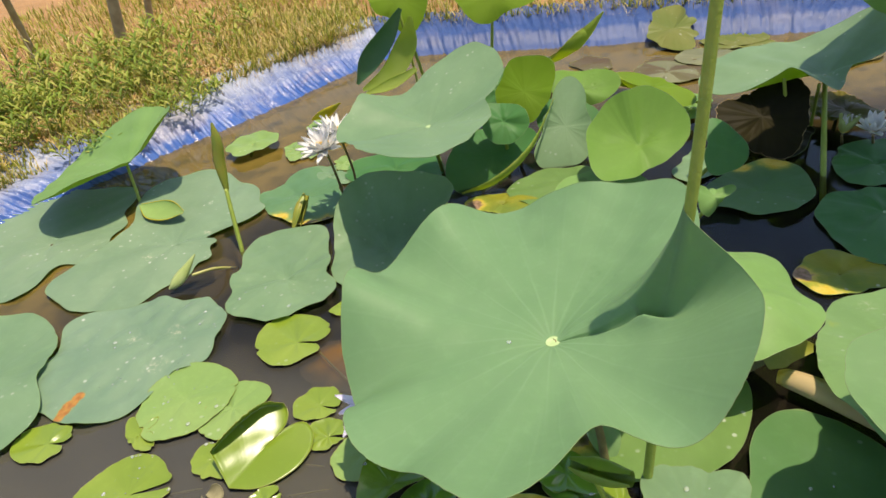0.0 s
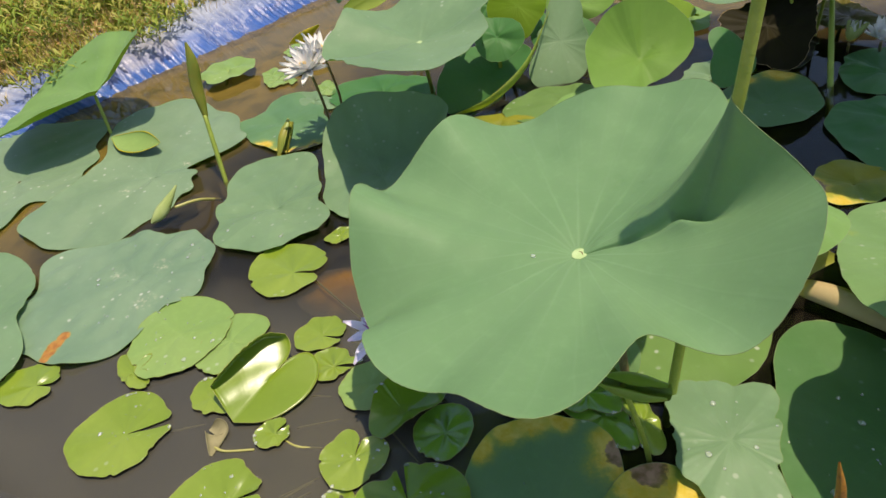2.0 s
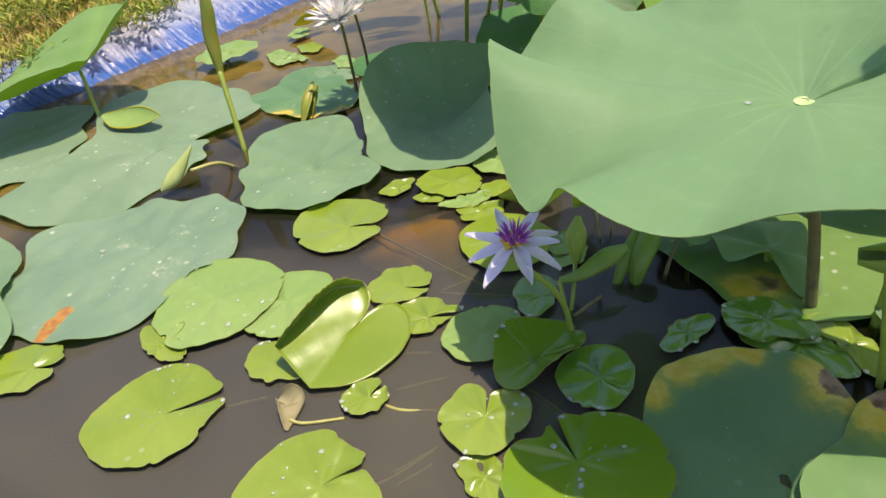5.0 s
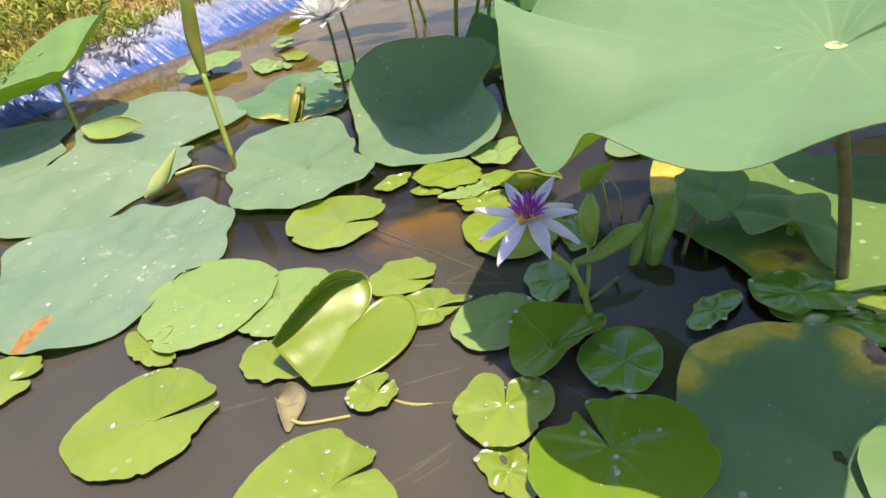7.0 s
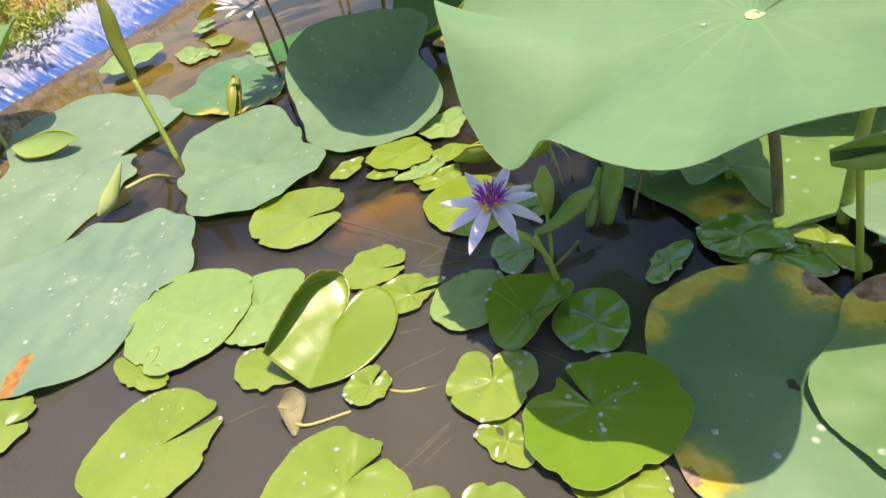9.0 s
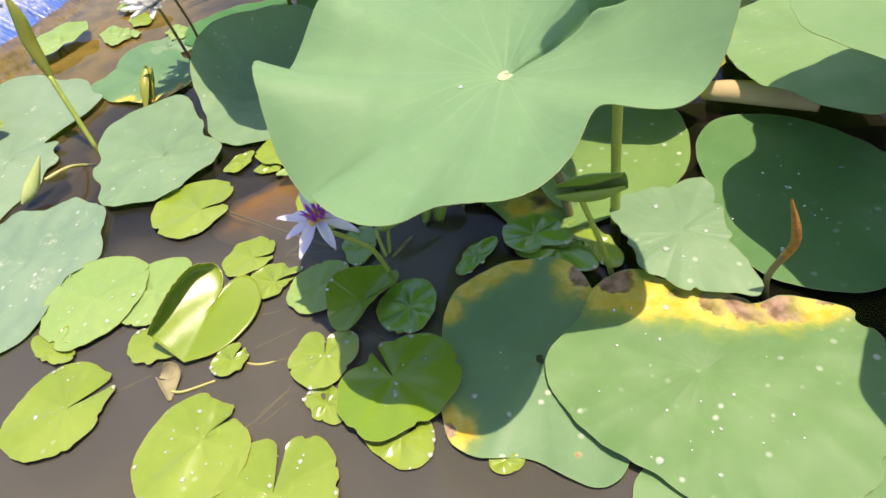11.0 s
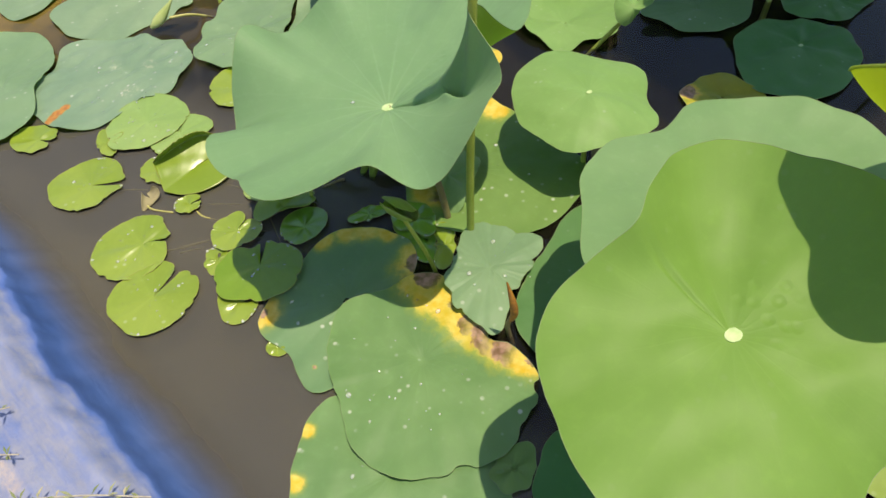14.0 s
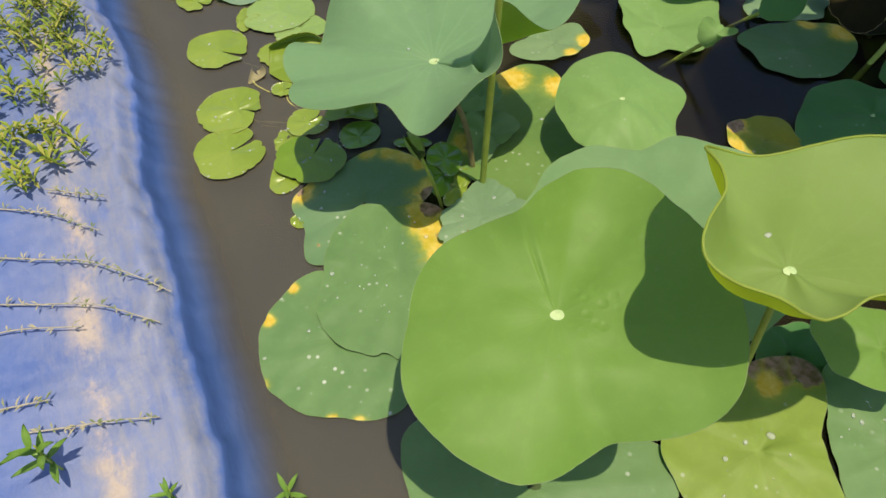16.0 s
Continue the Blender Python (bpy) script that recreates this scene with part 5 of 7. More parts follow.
lotus_leaf((0.4092, 0.6979, 0.002), (0.0857, 0.0037, 0.0011, -0.0242, 0.0365, 0.004, -0.0027, -0.0068, -0.0167, -0.0009, 0.0029, 0.0067, 0.0015, -0.0027, 0.0002, 0, 0.0083), mat=MID, label="light green lotus leaf under darker ones", seed=166, hub=False)
lotus_leaf((0.9667, 1.6364, 0.0073), (0.1158, 0.0004, -0.0002, -0.0069, 0.0154, -0.0006, -0.0024, 0.0002, 0.0007, 0.0031, -0.0017, 0.0027, -0.0039, 0.0021, 0.0017, -0.0005, 0.0015), mat=SHADE_TINT, label="shade-tinted grey-green lotus leaf with a toothed edge", seed=64, hub=False, ruffle=0.03)
lotus_leaf((0.060, 0.916, 0.05), (0.0501, 0.0001, 0.0001, -0.0027, 0.0033, 0.0028, -0.0008, 0.0022, -0.0014, -0.0011, 0.001, -0.0004, 0.0021, -0.0004, -0.0018), (0.004, 0.0, 0.010, 0.006, 0.0), mat=FLOAT, label="small dull green lotus leaf held over the water", seed=65, hub=False, nt=90, nr=10, foot=(0.035, 0.865, -0.03), stem_r=(0.003, 0.0026))
lotus_leaf((0.13, 0.835, 0.035), (0.0684, -0.0029, 0.0103, -0.009, 0.0011, -0.0103, 0.0012, 0.0003, 0.0042, 0.0042, 0.0008), mat=FLOAT, label="dull green lotus leaf arching over the water", seed=66, hub=False, h=(-0.0027, -0.0107, -0.0004, 0.0084, 0.0074, 0.0081, -0.0003, -0.0045, -0.0031, -0.0046, 0.0044), dimple=0.0, power=2.2, foot=(0.15, 0.86, -0.05))

# ---- water lily pads ----
STALKED = "glossy yellow-green water lily pad with its stalk under water"
LILY_CUP = leaf_material("lily_cupped", (0.15, 0.25, 0.020), (0.19, 0.29, 0.030), wax=0.0, rough=0.18, veins=15, see=0.3, glow=(0.30, 0.50, 0.02), spec=0.7, specks=0.0, vein_gain=0.04)
CUPPED = tuple(0.011 * q for q in (1.0, 0.0, 0.0, -math.cos(2 * radians(37)), -math.sin(2 * radians(37))))
lily_pad((-0.452, 1.0976, 0.0065), (0.0796, -0.0164, 0.0145, -0.002, -0.0011, 0.0004, 0.0034, -0.0026, -0.0004, -0.002, -0.0003, -0.0014, 0.0005, -0.001, 0.0004, -0.0009, 0.0003), seed=71, notch=-8, gap=5, label=STALKED, stalk=[(-0.406, 1.08, -0.004), (-0.319, 0.978, -0.005), (-0.239, 0.895, -0.012)])
lily_pad((-0.67, 0.729, 0.0065), (0.0824, -0.0107, 0.0031, 0.0014, 0.0021, -0.0003, -0.0002, 0.0026, 0.0025, 0, 0.0018, 0.0011, 0.0012, 0, 0.0008, 0.0003, 0.001), seed=72, notch=15, gap=5, label=STALKED, stalk=[(-0.663, 0.74, -0.006), (-0.6, 0.736, -0.006), (-0.548, 0.75, -0.014)])
lily_pad((-0.4651, 0.5854, 0.0065), (0.0814, -0.0163, -0.0131, -0.0039, -0.0018, -0.0007, -0.0027, -0.0004, 0.0006, -0.0012, 0.0006, -0.0014, -0.0004, -0.0003, -0.0007, 0, -0.0009), seed=73, notch=21, gap=5, label=STALKED, stalk=[(-0.468, 0.579, -0.006), (-0.403, 0.588, -0.006), (-0.341, 0.622, -0.008)])
lily_pad((-0.3777, 0.4668, 0.0065), (0.0845, 0.0017, -0.0037, 0.0015, 0.0001, -0.0011, 0.0005, 0.0011, 0.0029, -0.0012, 0, -0.0007, -0.0014, 0.0002, -0.0001, 0.0001, 0), seed=74, notch=72, gap=5)
lily_pad((-0.6438, 0.9491, 0.0089), (0.0991, 0.0001, 0.0002, -0.0044, 0.0017, 0.0031, 0.0021, 0.0004, 0.0006, -0.001, 0.001, 0, 0.0007, 0.0001, -0.0003, -0.0011, -0.0005), mat=LILY_PALE, seed=75, label="pale green water lily pad dotted with drops")
lily_pad((-0.5382, 0.9171, 0.0073), (0.0666, -0.0007, 0.0005, -0.0072, 0.0081, 0.0005, 0.0045, -0.0006, 0.0013, 0.0001, -0.0005, -0.0018, -0.0004, -0.0008, -0.0008, -0.0001, 0.0006), mat=LILY_PALE, seed=76, label="pale grey-green lily pad under another")
folded_pad([(-0.486, 0.731, 0.01), (-0.439, 0.815, 0.016)],
           [(-0.528, 0.784, 0.04), (-0.513, 0.787, 0.058), (-0.477, 0.821, 0.077), (-0.452, 0.852, 0.077), (-0.437, 0.867, 0.071), (-0.415, 0.879, 0.05)], (-0.409, 0.854, 0.03),
           [(-0.485, 0.73, 0.01), (-0.442, 0.726, 0.008), (-0.406, 0.739, 0.008), (-0.373, 0.767, 0.009), (-0.356, 0.802, 0.011), (-0.357, 0.836, 0.016), (-0.373, 0.855, 0.02), (-0.391, 0.856, 0.02), (-0.416, 0.842, 0.018), (-0.438, 0.816, 0.016)],
           LILY_GLOSS, "glossy lily pad folded up along its middle, toothed edge hooked")
lily_pad((-0.3646, 0.9108, 0.0065), (0.0446, -0.0042, 0.0046, 0.0026, 0.0017, -0.0007, -0.0012, -0.0003, 0.0003, -0.0002, 0, 0.0002, -0.0005, -0.0005, 0.0008, -0.0012, -0.0003), seed=78, notch=-16, gap=6)
lily_pad((-0.3335, 0.8335, 0.0065), (0.0367, -0.001, 0.0066, 0.0007, 0.0003, 0.0057, 0.0017, 0.0013, -0.0001, 0.003, 0.0008, 0.0012, 0.0009, 0.0009, 0.0009, 0.0009, 0.0014), seed=79, notch=-5, gap=6)
lily_pad((-0.5414, 0.7903, 0.0065), (0.036, -0.0012, -0.0002, -0.0015, -0.0093, 0.0005, -0.0036, -0.0018, 0, -0.0019, 0.0005, -0.0014, 0.0011, -0.0001, 0.0014, 0.0013, 0.0006), seed=80)
lily_pad((-0.4128, 0.7029, 0.0065), (0.028, -0.0045, 0.002, 0.0004, 0.0008, -0.0006, -0.0008, 0.0003, -0.0004, 0.0002, 0, 0.0007, 0.0001, 0, -0.0001, -0.0002, -0.0007), seed=81, notch=45, gap=7, ruffle=0.03, label="small chewed lily pad", stalk=[(-0.406, 0.703, -0.003), (-0.375, 0.681, 0), (-0.333, 0.676, -0.004)])
lily_pad((-0.7071, 0.8626, 0.0065), (0.0322, 0.0014, 0.002, -0.0019, -0.0122, -0.0031, -0.0004, -0.0071, -0.0027, 0.0029, -0.004, 0.0046, 0.0032, -0.001, 0.0035, -0.0005, 0.0012), seed=82, label="yellow-green lily pad half under a lotus leaf")
lily_pad((-0.8889, 0.8556, 0.0065), (0.0515, -0.0148, 0.0018, 0.0047, -0.0004, -0.0037, 0.0022, -0.0011, -0.0003, -0.0008, 0, -0.0007, -0.0008, -0.0001, 0.0005, -0.0009, 0.0014), seed=83, notch=-4, gap=8)
lily_pad((-0.2662, 0.7873, 0.0065), (0.0513, -0.0003, 0.0001, -0.0004, 0.0054, 0.0004, 0.0026, 0.0003, 0.001, -0.0002, -0.0002, 0.0001, 0.0002, -0.0009, -0.0001, 0.0001, 0.0003), mat=LILY_PALE, seed=84, label="round lily pad half in shade")
lily_pad((-0.1763, 0.8389, 0.0081), (0.0349, -0.0094, 0.0058, -0.0063, 0.0038, 0.0016, -0.0005, -0.0015, -0.0011, -0.0005, 0.0008, 0.0002, -0.0004, 0.0003, -0.0003, -0.0007, -0.0006), mat=LILY_DARK, seed=85, label="small round green lily pad")
lily_pad((-0.2058, 0.7221, 0.0113), (0.0536, -0.0011, 0.0105, 0.0023, 0.0107, 0.0021, 0.0012, -0.0027, 0.0019, -0.0001, 0.0015), mat=LILY_CUP, seed=86, h=CUPPED, power=1.6, dimple=0.010, curl=0.0, label="glossy green lily pad with its sides curled up")
lily_pad((-0.1408, 0.6777, 0.0073), (0.048, -0.0038, 0.0033, -0.0026, 0.0031, -0.0006, 0.0008, 0.0001, -0.0005, 0, -0.0003, -0.0001, -0.0001, -0.0001, 0.0005, 0.0002, 0), mat=LILY_DARK, seed=87, label="round green lily pad with a drop on it")
lily_pad((-0.2787, 0.6475, 0.0073), (0.0502, -0.0028, -0.0033, 0.0023, 0.0001, 0.0036, 0.0023, 0.0009, 0.0017, -0.0021, 0.0001, -0.0002, -0.0012, 0.0008, 0, 0, 0.0004), mat=LILY, seed=88, notch=77, gap=4, label="lily pad with a deep notch, half in shade")
lily_pad((-0.1943, 0.5662, 0.0105), (0.0784, 0.0064, -0.0177, 0.0052, 0.0047, 0.0003, -0.0027, 0.0009, -0.001, -0.0019, 0.0028, -0.0004, -0.0014, 0.0011, -0.0001, -0.0016, 0.0011), mat=LILY_CUP, seed=89, notch=104, gap=6, curl=0.0, h=(0.004, 0.0, 0.0, 0.002, 0.0), label="large glossy green lily pad curling at the notch")
lily_pad((-0.096, 0.398, 0.003), (0.020, 0.002, 0.0, 0.002), seed=111, label="small yellow-green lily pad peeping out under a lotus leaf")
lily_pad((0.152, 0.672, 0.004), (0.0332, 0.0018, 0.0007, -0.0178, -0.0078, 0.0013, 0.0006, 0.0055, 0.0049, -0.0001, -0.003), mat=LILY, seed=112, label="bright yellow-green lily pad beside a chewed leaf")
lily_pad((0.097, 0.688, 0.003), (0.047, 0.0004, 0.0027, -0.0043, -0.0124, -0.0085, 0.0034, -0.0011, 0.0007, 0.0033, 0.0033), mat=LILY_DARK, seed=113, label="dark green lily pad in the shade of a lotus leaf")
lily_pad((-0.207, 0.48, 0.003), (0.0442, 0.0002, 0.0002, -0.0026, -0.0056, -0.0006, 0.002), seed=90)
lily_pad((-0.291, 0.569, 0.003), (0.029, 0.0002, 0.0003, -0.0043, -0.0042, -0.0002, 0.0015, -0.0004, 0.0012, 0.0024, 0.0004), seed=91)
lily_pad((-0.2668, 1.191, 0.0097), (0.0547, -0.003, 0, 0.0025, -0.0055, -0.0023, 0.0012, -0.0012, -0.0005, -0.0011, -0.0013, 0.0008, -0.0002, 0.0012, 0.0005, 0, -0.0011), mat=LILY, seed=92, label="bright lily pad lying over others")
lily_pad((-0.3651, 1.2074, 0.0057), (0.0282, 0, -0.0001, 0.0006, 0.006, -0.0004, -0.0001, -0.0006, 0.0013, -0.0023, -0.0009, -0.001, 0.0003, 0.0005, -0.0012, -0.0003, -0.0002), mat=LILY, seed=93)
lily_pad((-0.2455, 1.1214, 0.0073), (0.0303, 0.0007, -0.0013, 0.0099, 0.0049, -0.0019, 0.0024, 0.0019, 0.0033, -0.0018, -0.0015, 0.0014, 0.0011, -0.0027, -0.0009, 0.0015, -0.0015), mat=LILY_PALE, seed=94)
lily_pad((-0.3074, 1.1575, 0.0049), (0.0247, 0.0001, 0.0002, 0.0022, -0.0017, -0.0018, -0.0014, 0.0013, -0.0001, 0.0006, 0.0014, 0.0005, -0.0001, 0.0001, 0.0001, 0.0007, -0.001), mat=LILY, seed=95)
lily_pad((-0.173, 1.2461, 0.0073), (0.0453, -0.0005, -0.0004, -0.0016, 0.0067, -0.0037, 0.0024, 0.0007, -0.0004, -0.0003, -0.0021, 0.0002, -0.0024, 0.0005, 0.0007, 0.0016, 0.0005), mat=LILY_PALE, seed=96)
lily_pad((-0.2092, 0.9835, 0.0073), (0.074, 0.0069, 0.0009, -0.0043, -0.002, 0.0008, 0.0007, 0.0013, -0.0003, 0.0008, 0.0002, 0.0002, 0.0003, 0.0005, -0.0003, 0.0009, 0.0001), mat=LILY, seed=97, label="bright lily pad under a lilac flower")
lily_pad((-0.1173, 0.9556, 0.0057), (0.0268, 0.0001, 0.0001, -0.0035, 0.0016, 0.001, 0.0004, -0.0005, -0.0005, 0.0019, 0.0001, 0.0009, 0.0003, -0.0011, 0, 0.0003, 0.0005), mat=LILY_DARK, seed=98)
lily_pad((0.079, 0.728, 0.009), (0.0455, -0.0004, 0.0007, 0.0036, -0.0054, -0.0011, -0.0028, -0.0034, -0.0012, -0.0008, 0.0013, 0.0004, 0.0015), mat=LILY_DARK, seed=99)
lily_pad((-0.018, 0.73, 0.006), (0.0273, -0.0003, 0.0008, 0.005, 0.0103, 0.0017, 0, -0.0026, 0.0041, 0.0008, 0.0007, -0.0021, -0.0008), mat=LILY_DARK, seed=100)
lily_pad((-0.2277, 1.083, 0.0057), (0.0341, -0.0001, -0.0003, 0.0053, 0.0007, 0.0002, 0.0014, -0.0004, 0.0001, -0.0004, 0.0006, -0.0023, -0.0005, 0, 0.0003, -0.0009, -0.0003), mat=LILY, seed=107)
lily_pad((-0.1888, 1.1458, 0.0065), (0.0294, 0, -0.0001, 0.0019, -0.0012, 0.0002, 0.0004, -0.0008, -0.0006, 0.0021, 0.0017, 0.0001, 0.0003, 0.0005, 0.0001, 0.0001, 0.0002), mat=LILY, seed=108)
lily_pad((-0.1173, 0.9295, 0.0057), (0.0286, 0.0001, 0.0001, -0.0025, 0.0014, 0.0008, 0.0017, -0.0009, -0.0009, 0.0014, 0.0011, 0.0006, 0.0009, -0.0005, -0.0007, -0.0006, 0.0009), mat=LILY_PALE, seed=109)
lily_pad((-0.692, 2.1039, 0.0057), (0.0403, 0.0002, -0.0001, -0.0079, -0.0039, 0.001, 0.0007, 0.0026, 0.0003, 0.0008, 0.0025, -0.0007, -0.0001, 0.0011, -0.002, -0.0003, 0.0002), mat=LILY_PALE, seed=201)
lily_pad((-0.6218, 2.0448, 0.0057), (0.023, -0.0004, -0.001, -0.0046, -0.0055, 0.0016, 0, -0.0019, -0.0015, 0.0012, 0.0034, 0.0008, -0.0049, -0.0014, -0.0004, 0.0006, 0.0012), mat=LILY_PALE, seed=202)
lily_pad((-0.6437, 2.2667, 0.0145), (0.0409, -0.0003, -0.0005, -0.0119, 0.0011, -0.002, -0.0018, 0.0034, 0.0015, -0.0006, 0.0005, -0.0006, 0.0019, 0.0023, 0.0022, 0.0009, 0.002), mat=LILY_PALE, seed=203)
lily_pad((-0.6006, 2.1262, 0.0065), (0.0411, 0.0001, 0.0001, -0.0059, -0.0068, 0.0005, 0.0003, -0.0004, 0.0002, 0.003, 0.0015, 0.0005, 0.0002, -0.0005, -0.0023, 0.0003, 0), mat=LILY, seed=204)
lily_pad((-0.4912, 1.9504, 0.0065), (0.0381, 0.0002, 0, -0.0105, -0.0058, 0.0009, 0.0009, 0.0025, 0.0023, 0.0011, 0.0018, -0.0013, -0.0005, 0.0019, -0.0021, -0.0008, 0.0006), mat=LILY_PALE, seed=205)
lotus_leaf((-0.5195, 1.8813, 0.0057), (0.0585, -0.0016, -0.0018, 0.0025, -0.0248, 0.0039, -0.0035, -0.0075, -0.0016, 0.0003, 0.0015, -0.003, 0.0025, -0.0004, -0.0041, 0.0035, -0.0001), mat=WAX, label="small blue-green lotus leaf by the white lily", seed=206, hub=False, nt=70, nr=8)
lily_pad((-0.6679, 2.0579, 0.0065), (0.0442, -0.0001, 0.0001, -0.0057, -0.0011, -0.0013, -0.0001, 0.0007, -0.0012, -0.0033, -0.0012, 0.0004, 0.0002, 0.0013, 0.0013, 0.0004, 0.0004), mat=LILY_PALE, seed=101)
lily_pad((0.722, 2.788, 0.05), (0.1167, -0.0024, -0.0014, -0.0353, 0.0072, -0.0079, -0.0039, 0.0113, 0.0004, 0.0039, -0.0007, -0.0023, 0.005, -0.0046, 0.0038, -0.0063, 0.0024), mat=OLD_LILY, seed=102, label="old serrated lily pad by the far bank", ruffle=0.03, h=(0.0, 0.0, 0.04))
lily_pad((0.9261, 2.6726, 0.0065), (0.1, -0.0024, 0.0003, 0.0113, -0.0179, 0.0041, -0.0088, -0.0007, -0.004, -0.0023, -0.0004, -0.0041, -0.0062, -0.0011, 0.0007, -0.0039, 0.0001), mat=OLD_LILY, seed=103, label="old brownish lily pad by the far bank")
lily_pad((0.6338, 2.4492, 0.0073), (0.1275, -0.0002, 0, -0.0089, 0.006, -0.0025, 0.0005, 0.0011, 0.0032, -0.0007, 0.0033, 0.0017, 0.0001, 0.0015, 0.0035, -0.0011, -0.0013), mat=RUST, seed=104, label="rust-coloured old lily pad")
lily_pad((0.3797, 2.6033, 0.0065), (0.0783, 0, 0.0002, -0.0038, -0.0063, -0.0025, 0.0011, 0.0012, -0.0009, -0.0035, 0.0062, -0.0009, 0.0007, 0.0019, 0, 0, -0.0012), mat=RUST, seed=105, label="reddish withered lily pad")
lily_pad((0.955, 2.732, 0.0070), (0.1111, -0.0015, -0.0006, -0.0116, -0.0058, 0.0005, -0.0082, 0.001, -0.0056), mat=OLD_LILY, seed=223, label="old olive lily pad by the far bank")
lily_pad((0.782, 2.532, 0.0110), (0.0991, -0.0002, -0.0, 0.0078, -0.0034, 0.0024, -0.0012, 0.0032, 0.0), mat=GREY_PAD, seed=222, label="dull grey-green lily pad with dry margins")
lily_pad((0.617, 2.433, 0.0070), (0.1069, -0.0003, -0.0001, -0.0069, -0.0096, -0.0015, -0.0016, -0.0008, -0.001), mat=GREY_PAD, seed=221, label="grey-brown old lily pad on the far water")
lily_pad((1.1762, 2.4255, 0.0065), (0.145, -0.0005, 0.0001, 0.0238, 0.0013, 0.0023, -0.0009, 0.0074, -0.001, 0.0052, 0.0014, -0.0053, 0.002, 0.0021, 0.0027, -0.0027, 0.0012), mat=RUST, seed=106, label="rust-coloured old lily pad")

# ---- beads of water ----
drops("spotted lotus leaf", (-0.79, 1.119, 0.028), 0.15, 46, 1, 0.0034)
drops("pale lily pad", (-0.638, 0.941, 0.02), 0.07, 16, 2, 0.0034)
drops("lotus leaf with a rotting rim", (0.167, 0.407, 0.022), 0.14, 34, 3, 0.0036)
drops("yellow-edged lotus leaf", (0.168, 0.216, 0.012), 0.12, 11, 4, 0.0028)
drops("decayed lotus leaf", (-0.003, 0.514, 0.014), 0.11, 19, 5, 0.0028)
drops("scalloped lotus leaf", (-0.527, 1.323, 0.028), 0.12, 10, 6, 0.0034)
drops("dark lotus leaf", (0.462, 0.589, 0.018), 0.12, 18, 7, 0.004)
drops("yellow-green lotus leaf", (0.925, 0.398, 0.036), 0.09, 10, 8, 0.006)
drops("grey-green lotus leaf", (1.124, 0.585, 0.018), 0.10, 40, 9, 0.0035)
drops("pale chewed lotus leaf", (0.26, 0.607, 0.026), 0.07, 12, 10, 0.0035)
drops("green lotus leaf", (0.17, 0.881, 0.018), 0.13, 16, 11, 0.0035)
drops("large waxy lotus leaf", (0.013, 0.711, 0.305), 0.003, 1, 17, 0.0026)
drops("cupped lotus leaf", (0.753, 0.429, 0.535), 0.014, 3, 18, 0.0026)
PADS = ((-0.67, 0.729, 0.0065), (-0.4651, 0.5854, 0.0065), (-0.3777, 0.4668, 0.0065), (-0.3335, 0.8335, 0.0065), (-0.5414, 0.7903, 0.0065), (-0.4128, 0.7029, 0.0065), (-0.2662, 0.7873, 0.0065), (-0.1763, 0.8389, 0.0081), (-0.2058, 0.7221, 0.0113), (-0.1408, 0.6777, 0.0073), (-0.2787, 0.6475, 0.0073), (-0.1943, 0.5662, 0.0105), (0.152, 0.672, 0.004), (0.097, 0.688, 0.003), (-0.207, 0.48, 0.003), (-0.291, 0.569, 0.003), (0.079, 0.728, 0.009), (-0.018, 0.73, 0.006))
for i_pad, at_pad in enumerate(PADS):
    drops("lily pad's margin", at_pad, 0.02, 9, 60 + i_pad, 0.0026, margin=True)
for name_x, at_x, rad_x, num_x, sd_x in (("lily pad", (-0.667, 0.726, 0.013), 0.06, 18, 12), ("lily pad", (-0.463, 0.583, 0.013), 0.06, 20, 13), ("lily pad", (-0.376, 0.465, 0.013), 0.06, 20, 14), ("lily pad", (-0.277, 0.644, 0.015), 0.04, 10, 15), ("lily pad", (-0.192, 0.56, 0.026), 0.05, 12, 16)):
    drops(name_x, at_x, rad_x, num_x, sd_x, 0.0026)


# ---- stems, young rolled leaves and buds ----
STEM_LEAF = plain_material("rolled_green_leaf", (0.15, 0.24, 0.03), (0.21, 0.30, 0.045), 25.0, 0.4, 0.15)


